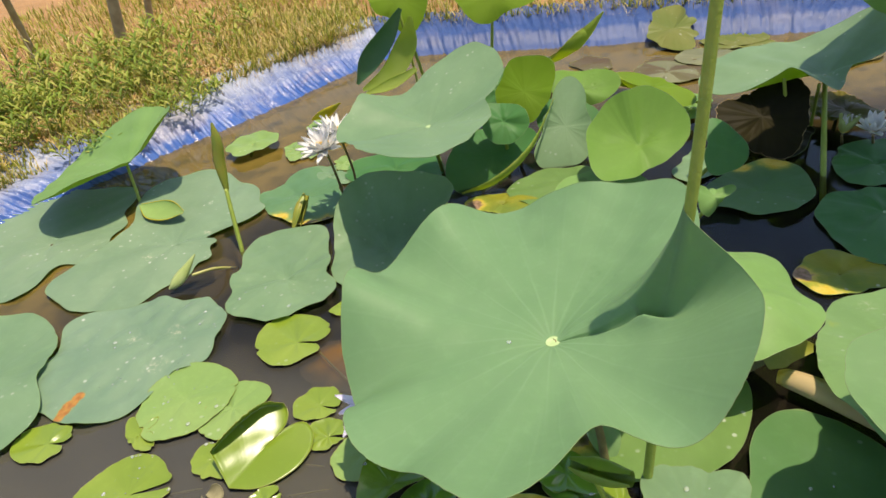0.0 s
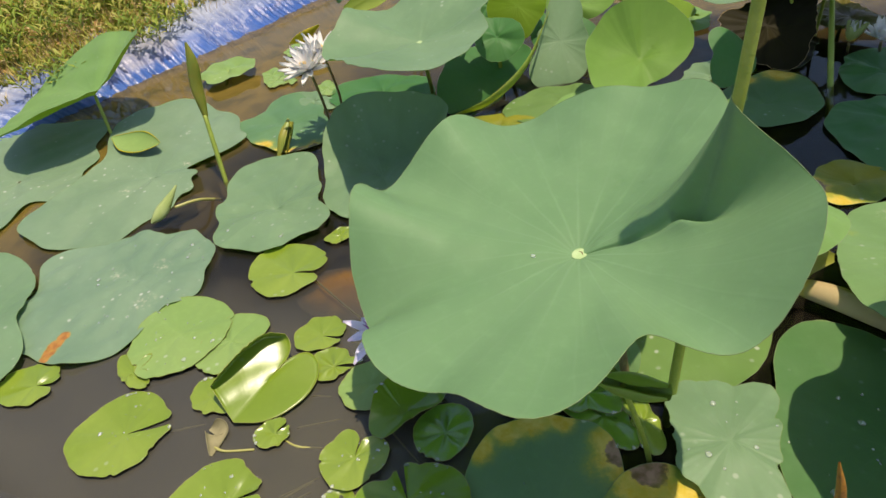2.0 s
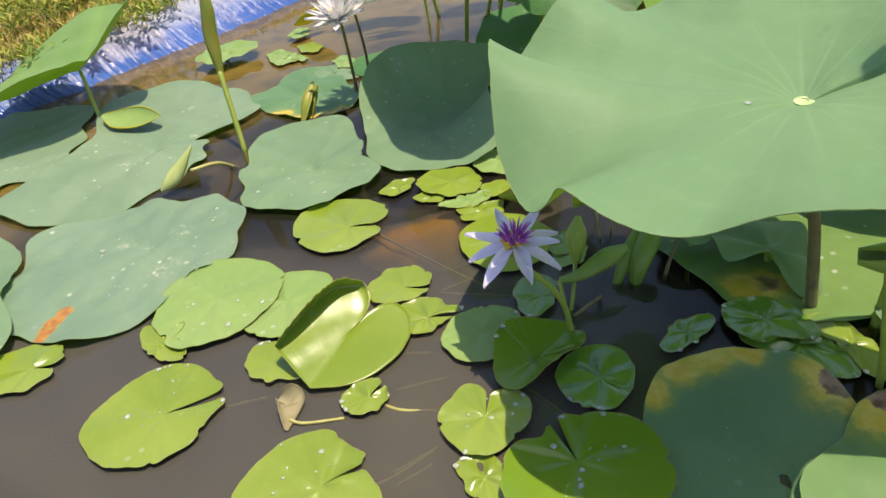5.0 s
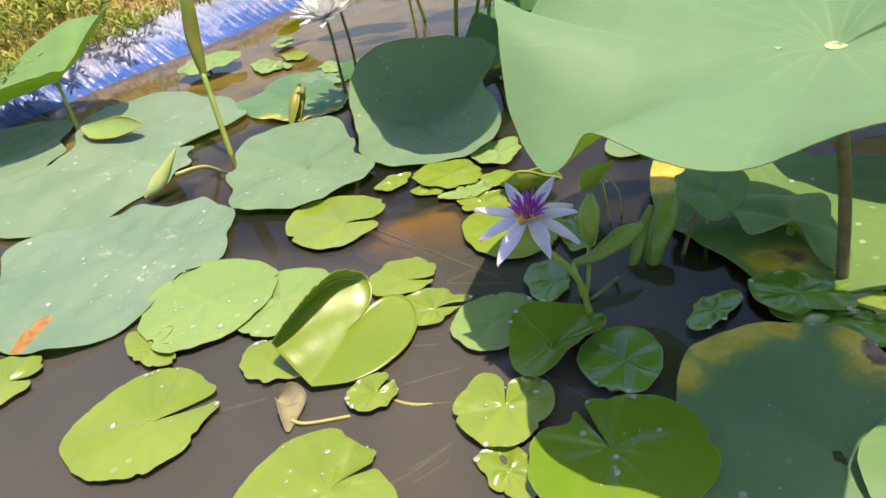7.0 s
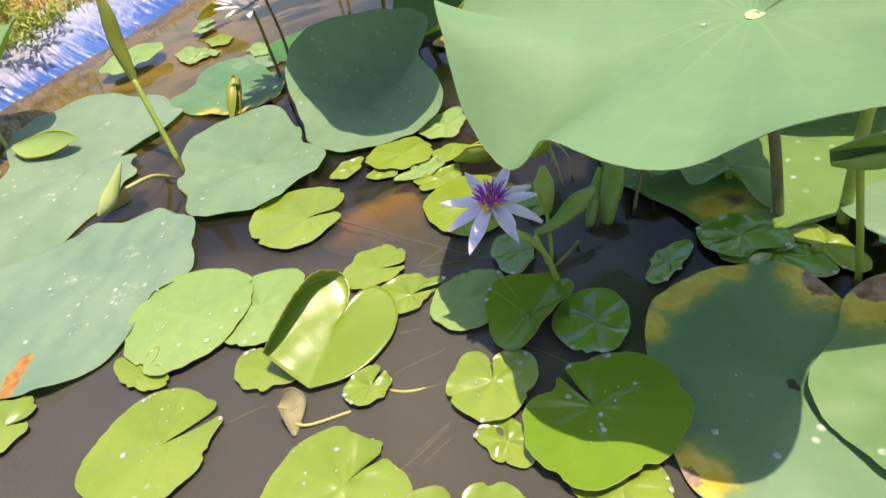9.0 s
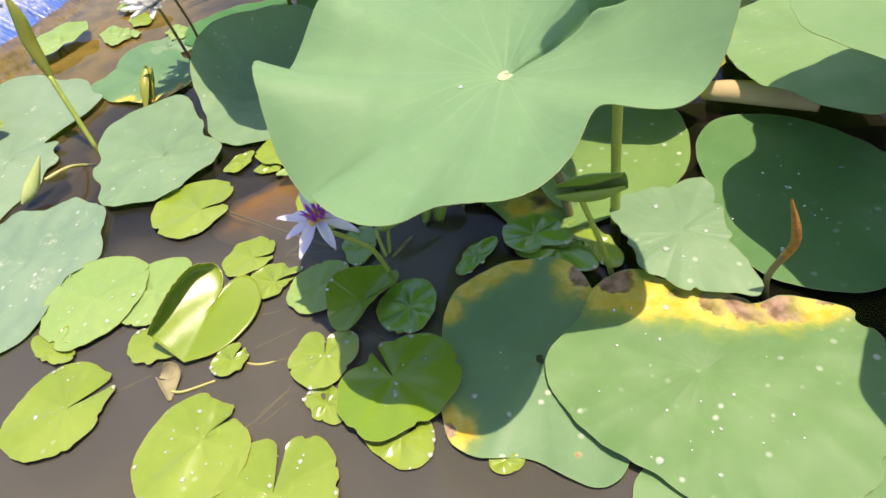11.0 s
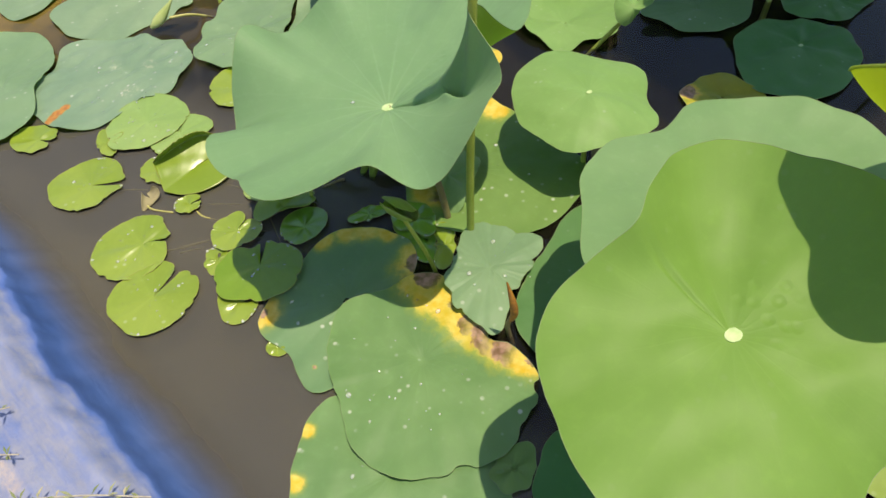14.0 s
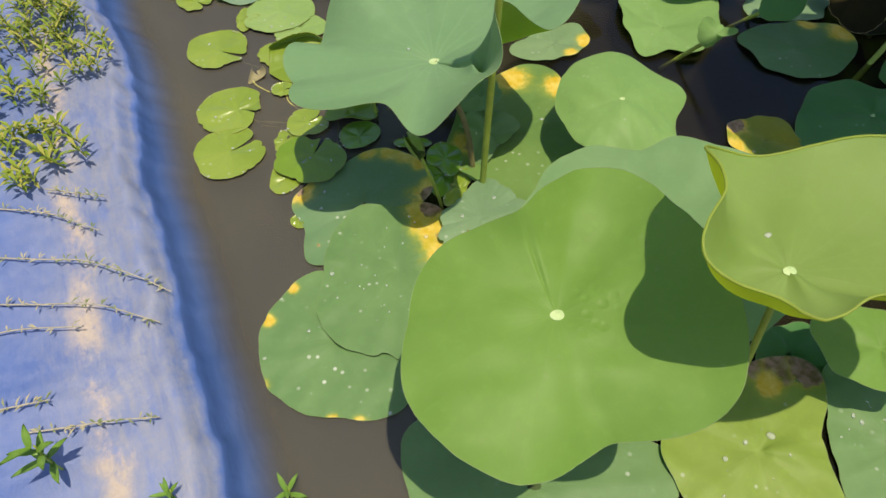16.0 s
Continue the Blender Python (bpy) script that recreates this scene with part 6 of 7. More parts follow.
def rolled_leaf(name, label, line, radii, mat, foot=None, foot_mat=STEM, foot_r=0.0045, wrap=460.0, face=(0.1, -0.7, 0.6), flat=0.8, edge=None, under=None):
    """A leaf rolled or cupped along a line: a sheet whose cross-section winds through wrap degrees and opens towards face."""
    base = Vector(line[0])
    ob = holder(name, base, label, "rolled leaf", "young leaves")
    pts = curve_points([Vector(p) - base for p in line], 14)
    steps = len(radii) - 1
    width = [max(0.0006, p.x) for p in curve_points([(r, 0, 0) for r in radii], max(4, round(len(pts) / steps)))]
    n, seg = len(pts), 34
    outer, inner = [], []
    for i, p in enumerate(pts):
        d = (pts[min(i + 1, n - 1)] - pts[max(i - 1, 0)]).normalized()
        a = Vector(face) - d * d.dot(Vector(face))
        a.normalize()
        b = d.cross(a)
        t = i / (n - 1)
        r = float(np.interp(t, np.linspace(0, 1, len(width)), width))
        turn = radians(wrap) * (0.86 + 0.14 * math.sin(math.pi * t))
        for j in range(seg):
            s = j / (seg - 1)
            w = math.pi + (s - 0.5) * turn
            grow = 1.0 - 0.13 * s * max(0.0, (wrap - 300) / 160) + 0.03 * math.sin(9 * t + 4 * s)
            out = a * (r * grow * flat * math.cos(w)) + b * (r * grow * math.sin(w))
            outer.append(p + out)
            inner.append(p + out * (1 - min(0.3, 0.0011 / max(r, 0.002))))
    verts = outer + inner
    m = n * seg
    faces, slots = [], []
    for i in range(n - 1):
        for j in range(seg - 1):
            q = (i * seg + j, i * seg + j + 1, (i + 1) * seg + j + 1, (i + 1) * seg + j)
            faces.append(q)
            faces.append(tuple(m + x for x in q[::-1]))
            slots += [1, 0]
        for j in (0, seg - 1):
            faces.append((i * seg + j, (i + 1) * seg + j, m + (i + 1) * seg + j, m + i * seg + j))
            slots.append(0)
    mesh_object("roll", verts, faces, [mat, under or mat], ob, slots)
    if edge is not None:
        for j in (0, seg - 1):
            v_e, f_e = tube_mesh([verts[i * seg + j] for i in range(0, n, 4)], (0.0008, 0.0022, 0.0008), 6, 4)
            mesh_object("edge", v_e, f_e, edge, ob, label="turned-over yellow edge")
    if foot is not None:
        stem("stem", foot, (foot_r, foot_r * 0.9), foot_mat, ob)
    return ob


rolled_leaf("rolled_leaf", "tall young lotus leaf still tightly rolled on its stem", [(-0.712, 1.560, 0.15), (-0.712, 1.575, 0.22), (-0.703, 1.580, 0.28), (-0.700, 1.581, 0.330)], (0.007, 0.015, 0.016, 0.012, 0.003), BUD, foot=[(-0.691, 1.478, -0.04), (-0.703, 1.525, 0.08), (-0.712, 1.560, 0.155)], foot_r=0.006)
rolled_leaf("rolled_leaf", "pale young lotus leaf rolled up and lying low", [(-0.826, 1.322, 0.015), (-0.797, 1.342, 0.035), (-0.755, 1.369, 0.08)], (0.003, 0.013, 0.016, 0.010, 0.002), BUD_PALE, foot=[(-0.703, 1.444, -0.02), (-0.718, 1.367, 0.035), (-0.76, 1.331, 0.045)], foot_mat=STALK, foot_r=0.004)
rolled_leaf("rolled_leaf", "small yellow rolled leaf stub", [(-0.568, 1.585, 0), (-0.554, 1.614, 0.035), (-0.538, 1.654, 0.065)], (0.012, 0.017, 0.017, 0.010), BUD, wrap=330, face=(0.6, -0.5, 0.2))
rolled_leaf("rolled_leaf", "curled yellow-green young leaf on the water", [(-1.076, 1.739, 0.04), (-0.991, 1.694, 0.044), (-0.911, 1.664, 0.042)], (0.004, 0.034, 0.042, 0.032, 0.004), LILY_PALE, wrap=140, face=(-0.1, -0.25, 1.0), flat=0.5, edge=YELLOW, under=BUD)
rolled_leaf("rolled_leaf", "brown withered leaf bud on a bent stem", [(0.310, 0.477, 0.065), (0.318, 0.468, 0.11), (0.306, 0.474, 0.175)], (0.004, 0.0068, 0.0062, 0.0015), BUD_BROWN, foot=[(0.312, 0.490, -0.03), (0.304, 0.486, 0.03), (0.312, 0.474, 0.08)], foot_mat=STEM_BROWN)
rolled_leaf("rolled_leaf", "green young lotus leaf rolled from both sides", [(0.075, 0.60, 0.195), (0.11, 0.58, 0.20), (0.145, 0.555, 0.215)], (0.008, 0.016, 0.016, 0.010), STEM_LEAF, wrap=340, foot=[(0.153, 0.612, -0.04), (0.137, 0.607, 0.05), (0.10, 0.592, 0.19)], foot_mat=STEM, foot_r=0.0042, flat=0.8)
rolled_leaf("dry_leaf", "tan dead lotus leaf rolled into a tube", [(0.456, 0.888, 0.030), (0.475, 0.876, 0.032), (0.524, 0.829, 0.034), (0.585, 0.756, 0.034)], (0.012, 0.019, 0.021, 0.018), TAN_TUBE)
rolled_leaf("rolled_leaf", "yellow-green leaf standing up beside a dead one", [(0.440, 0.900, 0.052), (0.480, 0.915, 0.062), (0.530, 0.928, 0.050)], (0.020, 0.034, 0.030, 0.010), DARK_SHOOT, wrap=110, face=(-0.1, -0.8, 0.5), flat=0.5, under=DARK_SHOOT)
rolled_leaf("dry_leaf", "brown dead leaf drooping beside a green one", [(0.418, 0.925, 0.012), (0.436, 0.93, 0.05), (0.468, 0.935, 0.082)], (0.010, 0.026, 0.024, 0.008), SCRAP, wrap=120, face=(-0.3, -0.7, 0.6), flat=0.5)
rolled_leaf("dry_leaf", "grey-brown dead leaf rolled on the water", [(0.445, 0.418, 0.013), (0.504, 0.411, 0.018), (0.572, 0.410, 0.013)], (0.013, 0.019, 0.012), ASH)
rolled_leaf("rolled_leaf", "green lily leaf rolled upright by the flower", [(-0.048, 0.846, -0.01), (-0.037, 0.856, 0.025), (-0.021, 0.874, 0.045), (-0.004, 0.896, 0.062)], (0.007, 0.015, 0.017, 0.012), STEM_LEAF, wrap=400, face=(-0.5, -0.6, 0.3))
rolled_leaf("rolled_leaf", "green lily leaf rolled upright by the flower", [(-0.073, 0.85, -0.01), (-0.059, 0.86, 0.02), (-0.042, 0.877, 0.04), (-0.028, 0.897, 0.055)], (0.005, 0.010, 0.011, 0.004), STEM_LEAF, flat=0.6)
rolled_leaf("rolled_leaf", "green curled lily leaf reaching over the water", [(-0.151, 0.839, 0.03), (-0.124, 0.832, 0.04), (-0.085, 0.846, 0.05), (-0.054, 0.86, 0.052)], (0.004, 0.009, 0.014, 0.006), STEM_LEAF, foot=[(-0.149, 0.801, -0.01), (-0.151, 0.822, 0.02), (-0.151, 0.838, 0.03)], foot_r=0.003, flat=0.5)
rolled_leaf("rolled_leaf", "yellow-green lily leaf curling open behind the flower", [(-0.196, 1.096, 0.024), (-0.163, 1.095, 0.032), (-0.135, 1.08, 0.038), (-0.108, 1.054, 0.038)], (0.006, 0.030, 0.034, 0.024, 0.006), LILY, wrap=200, face=(-0.1, 0.5, 0.8), flat=0.8, edge=YELLOW, under=BUD)
rolled_leaf("rolled_leaf", "bright green leaf hanging under the large leaf", [(-0.087, 1.014, 0.03), (-0.069, 1.01, 0.06), (-0.042, 1.003, 0.075)], (0.004, 0.020, 0.014, 0.003), UNDER, wrap=140, face=(0.1, 0.6, 0.3), flat=0.6)
for line_s in ([(-0.061, 0.961, -0.01), (-0.063, 0.983, 0.04), (-0.063, 1.016, 0.06)], [(-0.041, 0.976, -0.01), (-0.04, 0.99, 0.03), (-0.059, 1.015, 0.055)], [(-0.049, 1.014, -0.01), (-0.059, 1.018, 0.03), (-0.07, 1.022, 0.05)]):
    straw = holder("dry_stalk", line_s[0], "thin pale dry stalk bent over the water", "stalk", "pale stalks")
    stem("stalk", line_s, (0.0016, 0.0012), STALK, straw, 5)
for line_s in ([(-0.107, 0.832, -0.01), (-0.103, 0.813, 0.012), (-0.142, 0.797, 0)], [(-0.003, 0.853, -0.01), (0.006, 0.858, 0.02), (0.024, 0.874, 0.045)]):
    bent = holder("dry_stalk", line_s[0], "dark bent lily stalk over the water", "stalk", "dark stalks")
    stem("stalk", line_s, (0.003, 0.0025), STEM_BROWN, bent, 6)
rolled_leaf("flower_bud", "closed green water lily bud", [(-0.124, 0.858, 0.04), (-0.12, 0.869, 0.075), (-0.114, 0.881, 0.1)], (0.006, 0.015, 0.004), STEM, foot=[(-0.146, 0.805, -0.01), (-0.135, 0.827, 0.02), (-0.125, 0.856, 0.042)], foot_r=0.003)
rolled_leaf("rolled_leaf", "light green rolled leaf among far stems", [(0.273, 2.217, 0.02), (0.307, 2.26, 0.06), (0.343, 2.315, 0.08)], (0.006, 0.03, 0.028, 0.006), BUD, wrap=180, face=(0.2, 0.5, 0.6))
rolled_leaf("rolled_leaf", "light green rolled leaf among far stems", [(0.642, 2.076, 0.03), (0.485, 2.163, 0.06), (0.38, 2.302, 0.1)], (0.006, 0.034, 0.030, 0.006), UNDER, wrap=150, face=(0, 0.6, 0.6), flat=0.5)
rolled_leaf("rolled_leaf", "half-rolled light green lotus leaf", [(0.179, 2.614, 0.03), (0.253, 2.35, 0.164), (0.321, 2.35, 0.214), (0.383, 2.35, 0.272)], (0.008, 0.045, 0.050, 0.034, 0.006), UNDER, wrap=170, face=(-0.5, 0.5, 0.5), flat=0.6, edge=BUD)
rolled_leaf("rolled_leaf", "turned-over yellow-green edge of a dark lotus leaf", [(-0.105, 1.658, 0.02), (-0.014, 1.681, 0.04), (0.087, 1.753, 0.09), (0.175, 1.917, 0.16)], (0.006, 0.018, 0.022, 0.016, 0.004), UNDER, wrap=150, face=(-0.5, 0.4, 0.3), flat=0.5)
rolled_leaf("rolled_leaf", "yellow young leaf unrolling over the water", [(-0.655, 2.265, 0.04), (-0.605, 2.275, 0.06), (-0.548, 2.294, 0.08)], (0.004, 0.026, 0.028, 0.006), YELLOW, wrap=150, face=(0.1, 0.6, 0.6), flat=0.6)
rolled_leaf("dry_leaf", "brown shrivelled scrap of leaf", [(-0.526, 0.727, 0.006), (-0.505, 0.711, 0.02), (-0.51, 0.674, 0.004)], (0.004, 0.018, 0.016, 0.003), SCRAP, wrap=150, face=(0.5, -0.4, 0.6), foot=[(-0.508, 0.689, 0.004), (-0.49, 0.682, 0.002), (-0.443, 0.681, 0.001)], foot_mat=STALK, foot_r=0.0022)

rolled_leaf("rolled_leaf", "shade-tinted green face of an upright half-folded lotus leaf", [(-0.444, 2.170, 0.181), (-0.394, 2.170, 0.248), (-0.325, 2.170, 0.321), (-0.263, 2.170, 0.405)], (0.006, 0.036, 0.034, 0.008), SHADE_ROLL, wrap=130, face=(0.3, -0.9, 0.3), flat=0.45, foot=[(-0.24, 2.22, -0.05), (-0.25, 2.21, 0.15), (-0.269, 2.180, 0.396)])
rolled_leaf("rolled_leaf", "yellow-green back of an upright half-folded lotus leaf", [(-0.424, 2.140, 0.171), (-0.325, 2.140, 0.220), (-0.263, 2.140, 0.301), (-0.232, 2.140, 0.385)], (0.008, 0.040, 0.046, 0.010), UNDER, wrap=110, face=(-0.3, -0.9, 0.3), flat=0.4)
rolled_leaf("rolled_leaf", "narrow yellow-green fold of a lotus leaf", [(-0.411, 2.120, 0.167), (-0.324, 2.120, 0.190), (-0.237, 2.120, 0.228)], (0.006, 0.022, 0.010), UNDER, wrap=120, face=(0.0, -0.7, 0.6), flat=0.5)

tall = holder("lotus_bud", (0.20, 0.70, -0.05), "closed lotus bud on a tall prickly green stem", "bud")
stem("stalk", [(0.197, 0.70, -0.05), (0.207, 0.70, 0.177), (0.228, 0.69, 0.50), (0.238, 0.69, 0.735), (0.241, 0.69, 0.80)], (0.0075, 0.0068, 0.006), STEM, tall, 10)
spindle = tube_mesh([(0.041, -0.01, 0.85), (0.043, -0.01, 0.90), (0.045, -0.01, 0.94)], (0.008, 0.013, 0.002), 12, 6)
mesh_object("bud", spindle[0], spindle[1], BUD, tall, label="slim closed bud")
# an old leaf under the surface, and a few drowned stalks
sunk = holder("sunken_leaf", (-0.339, 1.077, -0.018), "orange-brown dead leaf just under the water", "leaf")
v_s, f_s, s_s, u_s = blade_mesh((0.10, 0.02, -0.03, 0.02, 0.0), (0.0,), seed=5, nt=60, nr=8)
mesh_object("blade", v_s, f_s, [SUNKEN, SUNKEN], sunk, s_s, u_s)

for line_d in ([(-0.367, 0.785, -0.008), (-0.333, 0.779, -0.008)], [(-0.383, 0.722, -0.008), (-0.315, 0.733, -0.01)], [(-0.389, 0.6, -0.008), (-0.337, 0.628, -0.01)], [(-0.383, 0.585, -0.008), (-0.345, 0.607, -0.012)], [(-0.311, 0.9, -0.008), (-0.216, 0.871, -0.01)], [(-0.31, 0.904, -0.008), (-0.266, 0.925, -0.01)], [(-0.579, 0.742, -0.008), (-0.561, 0.744, -0.01)], [(-0.296, 0.656, -0.008), (-0.225, 0.669, -0.012)], [(-0.248, 0.725, -0.008), (-0.18, 0.636, -0.012)]):
    drowned = holder("drowned_stalk", line_d[0], "pale lily stalk just under the water", "stalk", "drowned stalks")
    stem("stalk", line_d, (0.0017, 0.0012), STALK, drowned, 6)


# ---- water lily flowers ----
def petal_mesh(length, width, cup, bend, tip=0.9):
    """A pointed petal along +x, with thickness."""
    nl, nw = 10, 6
    verts, faces = [], []
    for side in (0, 1):
        for i in range(nl + 1):
            t = i / nl
            w = width * 0.5 * (math.sin(math.pi * min(1, t * 0.93 + 0.07) ** tip) ** 0.8) * (1 if t < 0.999 else 0.05)
            for j in range(nw + 1):
                s = 2 * j / nw - 1
                verts.append((length * t, w * s, cup * width * s * s + bend * length * t * t - side * 0.0008))
    m = (nl + 1) * (nw + 1)
    for i in range(nl):
        for j in range(nw):
            a = i * (nw + 1) + j
            faces.append((a, a + nw + 1, a + nw + 2, a + 1))
            faces.append((m + a, m + a + 1, m + a + nw + 2, m + a + nw + 1))
    return verts, faces


def lily_flower(place, lean, label, petals, stamen, centre, foot, foot_mat, seed, spin=0.0):
    """petals: rows of (count, length, width, degrees above level, bend, material)."""
    rng = random.Random(seed)
    ob = holder("water_lily_flower", place, label, "flower", "water lilies")
    q = Vector((0, 0, 1)).rotation_difference(Vector(lean).normalized()).to_matrix().to_4x4()
    for count, length, width, up, bend, mat in petals:
        shape = petal_mesh(length, width, 0.25, bend)
        me = None
        for i in range(count):
            if me is None:
                p = mesh_object("petal", shape[0], shape[1], mat, ob)
                me = p.data
            else:
                p = new("petal", me)
                p.parent = ob
            turn = pose(0, 0, 0, 0, 0, spin + 360 * i / count + rng.uniform(-7, 7))
            p.matrix_local = q @ turn @ pose(0.005, 0, 0, rng.uniform(-8, 8), -(up + rng.uniform(-7, 7)), 0) @ Matrix.Scale(rng.uniform(0.92, 1.06), 4)
        spin += 180 / count
    verts, faces = [], []
    for i in range(stamen[0]):
        a, up = rng.uniform(0, 6.28), radians(rng.uniform(38, 86))
        ln = stamen[1] * rng.uniform(0.75, 1.1)
        base = Vector((0.006 * math.cos(a), 0.006 * math.sin(a), 0.003))
        d = Vector((math.cos(a) * math.cos(up), math.sin(a) * math.cos(up), math.sin(up)))
        v, f = tube_mesh([base, base + d * ln * 0.6 + Vector((0, 0, ln * 0.1)), base + d * ln], (0.0011, 0.0012, 0.0005), 5, 3)
        b = len(verts)
        verts += [q.to_3x3() @ x for x in v]
        faces += [tuple(b + j for j in g_f) for g_f in f]
    mesh_object("stamen_tuft", verts, faces, stamen[2], ob, label="tuft of upright stamens")
    if len(stamen) > 3:
        verts, faces = [], []
        for i in range(stamen[3]):
            a, up = rng.uniform(0, 6.28), radians(rng.uniform(15, 60))
            d = Vector((math.cos(a) * math.cos(up), math.sin(a) * math.cos(up), math.sin(up)))
            v, f = tube_mesh([d * 0.004, d * stamen[4] * 0.6, d * stamen[4]], (0.0016, 0.0018, 0.0008), 5, 3)
            b = len(verts)
            verts += [q.to_3x3() @ x for x in v]
            faces += [tuple(b + j for j in g_f) for g_f in f]
        mesh_object("stamen_ring", verts, faces, centre, ob, label="short yellow outer stamens")
    cv, cf, cs, cu = blade_mesh((0.012, 0.001, 0.0), (0.004,), nt=24, nr=4, dimple=0.001, swell=0)
    mesh_object("centre", rotate_to(np.asarray(cv) + np.array([0, 0, 0.004]), lean), cf, [centre, centre], ob, cs, label="yellow flower centre")
    stem("stem", foot, (0.0040, 0.0034), foot_mat, ob)
    return ob


lily_flower((-0.218, 0.750, 0.162), (-0.06, -0.16, 1.0), "open lilac water lily with purple and yellow stamens", [(7, 0.053, 0.0165, -18, -0.12, LILAC), (6, 0.049, 0.0150, 12, -0.02, LILAC)], (46, 0.024, PURPLE, 44, 0.016), GOLD,
            [(-0.15, 0.76, -0.02), (-0.165, 0.765, 0.06), (-0.210, 0.760, 0.125), (-0.227, 0.751, 0.158)], STEM, 5, 20)
lily_flower((-0.449, 1.632, 0.205), (-0.10, -0.30, 0.95), "open white water lily with a yellow heart", [(11, 0.070, 0.018, 14, 0.05, WHITE), (10, 0.068, 0.017, 36, 0.05, WHITE), (9, 0.060, 0.015, 58, 0.05, WHITE)], (40, 0.020, GOLD), GOLD,
            [(-0.452, 1.73, -0.02), (-0.450, 1.70, 0.07), (-0.447, 1.655, 0.16), (-0.448, 1.634, 0.20)], STEM_RED, 6)
lily_flower((-0.425, 1.70, 0.215), (0.25, 0.10, 0.95), "second white water lily behind the first", [(10, 0.066, 0.017, 16, 0.05, WHITE), (9, 0.062, 0.016, 42, 0.05, WHITE)], (30, 0.018, GOLD), GOLD,
            [(-0.425, 1.77, -0.02), (-0.415, 1.75, 0.08), (-0.42, 1.705, 0.21)], STEM_RED, 16)
lily_flower((0.979, 1.709, 0.06), (-0.1, -0.3, 0.9), "white water lily half open in the shade", [(8, 0.055, 0.020, 30, 0.1, WHITE), (7, 0.05, 0.018, 58, 0.1, WHITE)], (24, 0.016, GOLD), GOLD,
            [(1.021, 1.764, -0.02), (0.979, 1.703, 0.05)], STEM_RED, 7)
lily_flower((0.916, 1.736, 0.05), (0.1, -0.2, 0.9), "pale green water lily bud beginning to open", [(5, 0.055, 0.024, 62, 0.15, BUD_PALE), (4, 0.05, 0.02, 75, 0.1, WHITE)], (8, 0.012, GOLD), GOLD,
            [(0.953, 1.795, -0.02), (0.914, 1.73, 0.045)], STEM_RED, 8)
# ---- grass, herbs and runners on the banks ----
def blades(name, label, count, seed, sides, reach, height, width, mat, clump=0.5, region=None):
    rng = np.random.RandomState(seed)
    verts, faces = [], []
    made = 0
    while made < count:
        side = sides[rng.randint(len(sides))]
        u = rng.uniform(*(region or (0.0, 1.0)))
        d = reach[0] + (reach[1] - reach[0]) * rng.uniform() ** 1.7
        p, along = side_point(side, u, d)
        if noise.noise(Vector((p.x * 3.1, p.y * 3.1, 5))) < rng.uniform(-0.5, 1) * clump - 0.15:
            continue
        z = bank_height(d, along, side) - 0.01
        hgt = rng.uniform(0.5, 1.3) * height
        a, lean = rng.uniform(0, 6.28), rng.uniform(0.2, 1.2)
        dx, dy = math.cos(a), math.sin(a)
        w = width * rng.uniform(0.6, 1.3)
        px, py = -dy * w, dx * w
        b = len(verts)
        x1, y1 = p.x + dx * hgt * lean * 0.3, p.y + dy * hgt * lean * 0.3
        x2, y2 = p.x + dx * hgt * lean, p.y + dy * hgt * lean
        top = hgt * math.sqrt(max(0.05, 1 - 0.6 * lean * lean))
        verts += [(p.x - px, p.y - py, z), (p.x + px, p.y + py, z), (x1 + px * 0.8, y1 + py * 0.8, z + top * 0.6), (x1 - px * 0.8, y1 - py * 0.8, z + top * 0.6), (x2, y2, z + top)]
        faces += [(b, b + 1, b + 2, b + 3), (b + 3, b + 2, b + 4)]
        made += 1
    return tagged(mesh_object(name, verts, faces, mat, smooth=False), label, "grass", "", "stuff")


blades("grass", "short green and straw-coloured grass on the bank", 50000, 3, (0, 0, 0, 1), (0.22, 3.0), 0.060, 0.0034, GRASS, 1.15)
blades("grass", "dry straw lying over the bank", 6500, 4, (0, 0, 1, 1), (0.16, 2.2), 0.08, 0.0013, STRAW, 0.3)
blades("grass", "grass hanging over the tarp's edge", 2600, 5, (0,), (0.13, 0.34), 0.06, 0.0022, GRASS, 0.7, (0.12, 0.42))


def leaf_quad(verts, faces, base, way, up, length, width):
    """A small pointed leaf of four faces, folded along its rib."""
    side = way.cross(up).normalized()
    b = len(verts)
    mid = base + way * length * 0.5 + up * length * 0.10
    verts += [base, mid + side * width + up * width * 0.4, mid, mid - side * width + up * width * 0.4, base + way * length]
    faces += [(b, b + 1, b + 2), (b, b + 2, b + 3), (b + 1, b + 4, b + 2), (b + 2, b + 4, b + 3)]


def herb_geometry(verts, faces, foot, height, pairs, leaf, rng):
    lean = Vector((rng.uniform(-0.5, 0.5), rng.uniform(-0.5, 0.5), 1)).normalized()
    v, f = tube_mesh([foot, foot + lean * height * 0.5, foot + lean * height], (0.0022, 0.0012), 4, 3)
    b = len(verts)
    verts += v
    faces += [tuple(b + j for j in q) for q in f]
    for i in range(pairs):
        p = foot + lean * height * (0.25 + 0.75 * (i + 1) / pairs)
        a0 = i * 1.57 + rng.uniform(-0.4, 0.4)
        for a in (a0, a0 + 3.14):
            way = Vector((math.cos(a), math.sin(a), 0.25 + 0.6 * i / pairs)).normalized()
            leaf_quad(verts, faces, p, way, Vector((0, 0, 1)), leaf * rng.uniform(0.7, 1.2), leaf * 0.12)


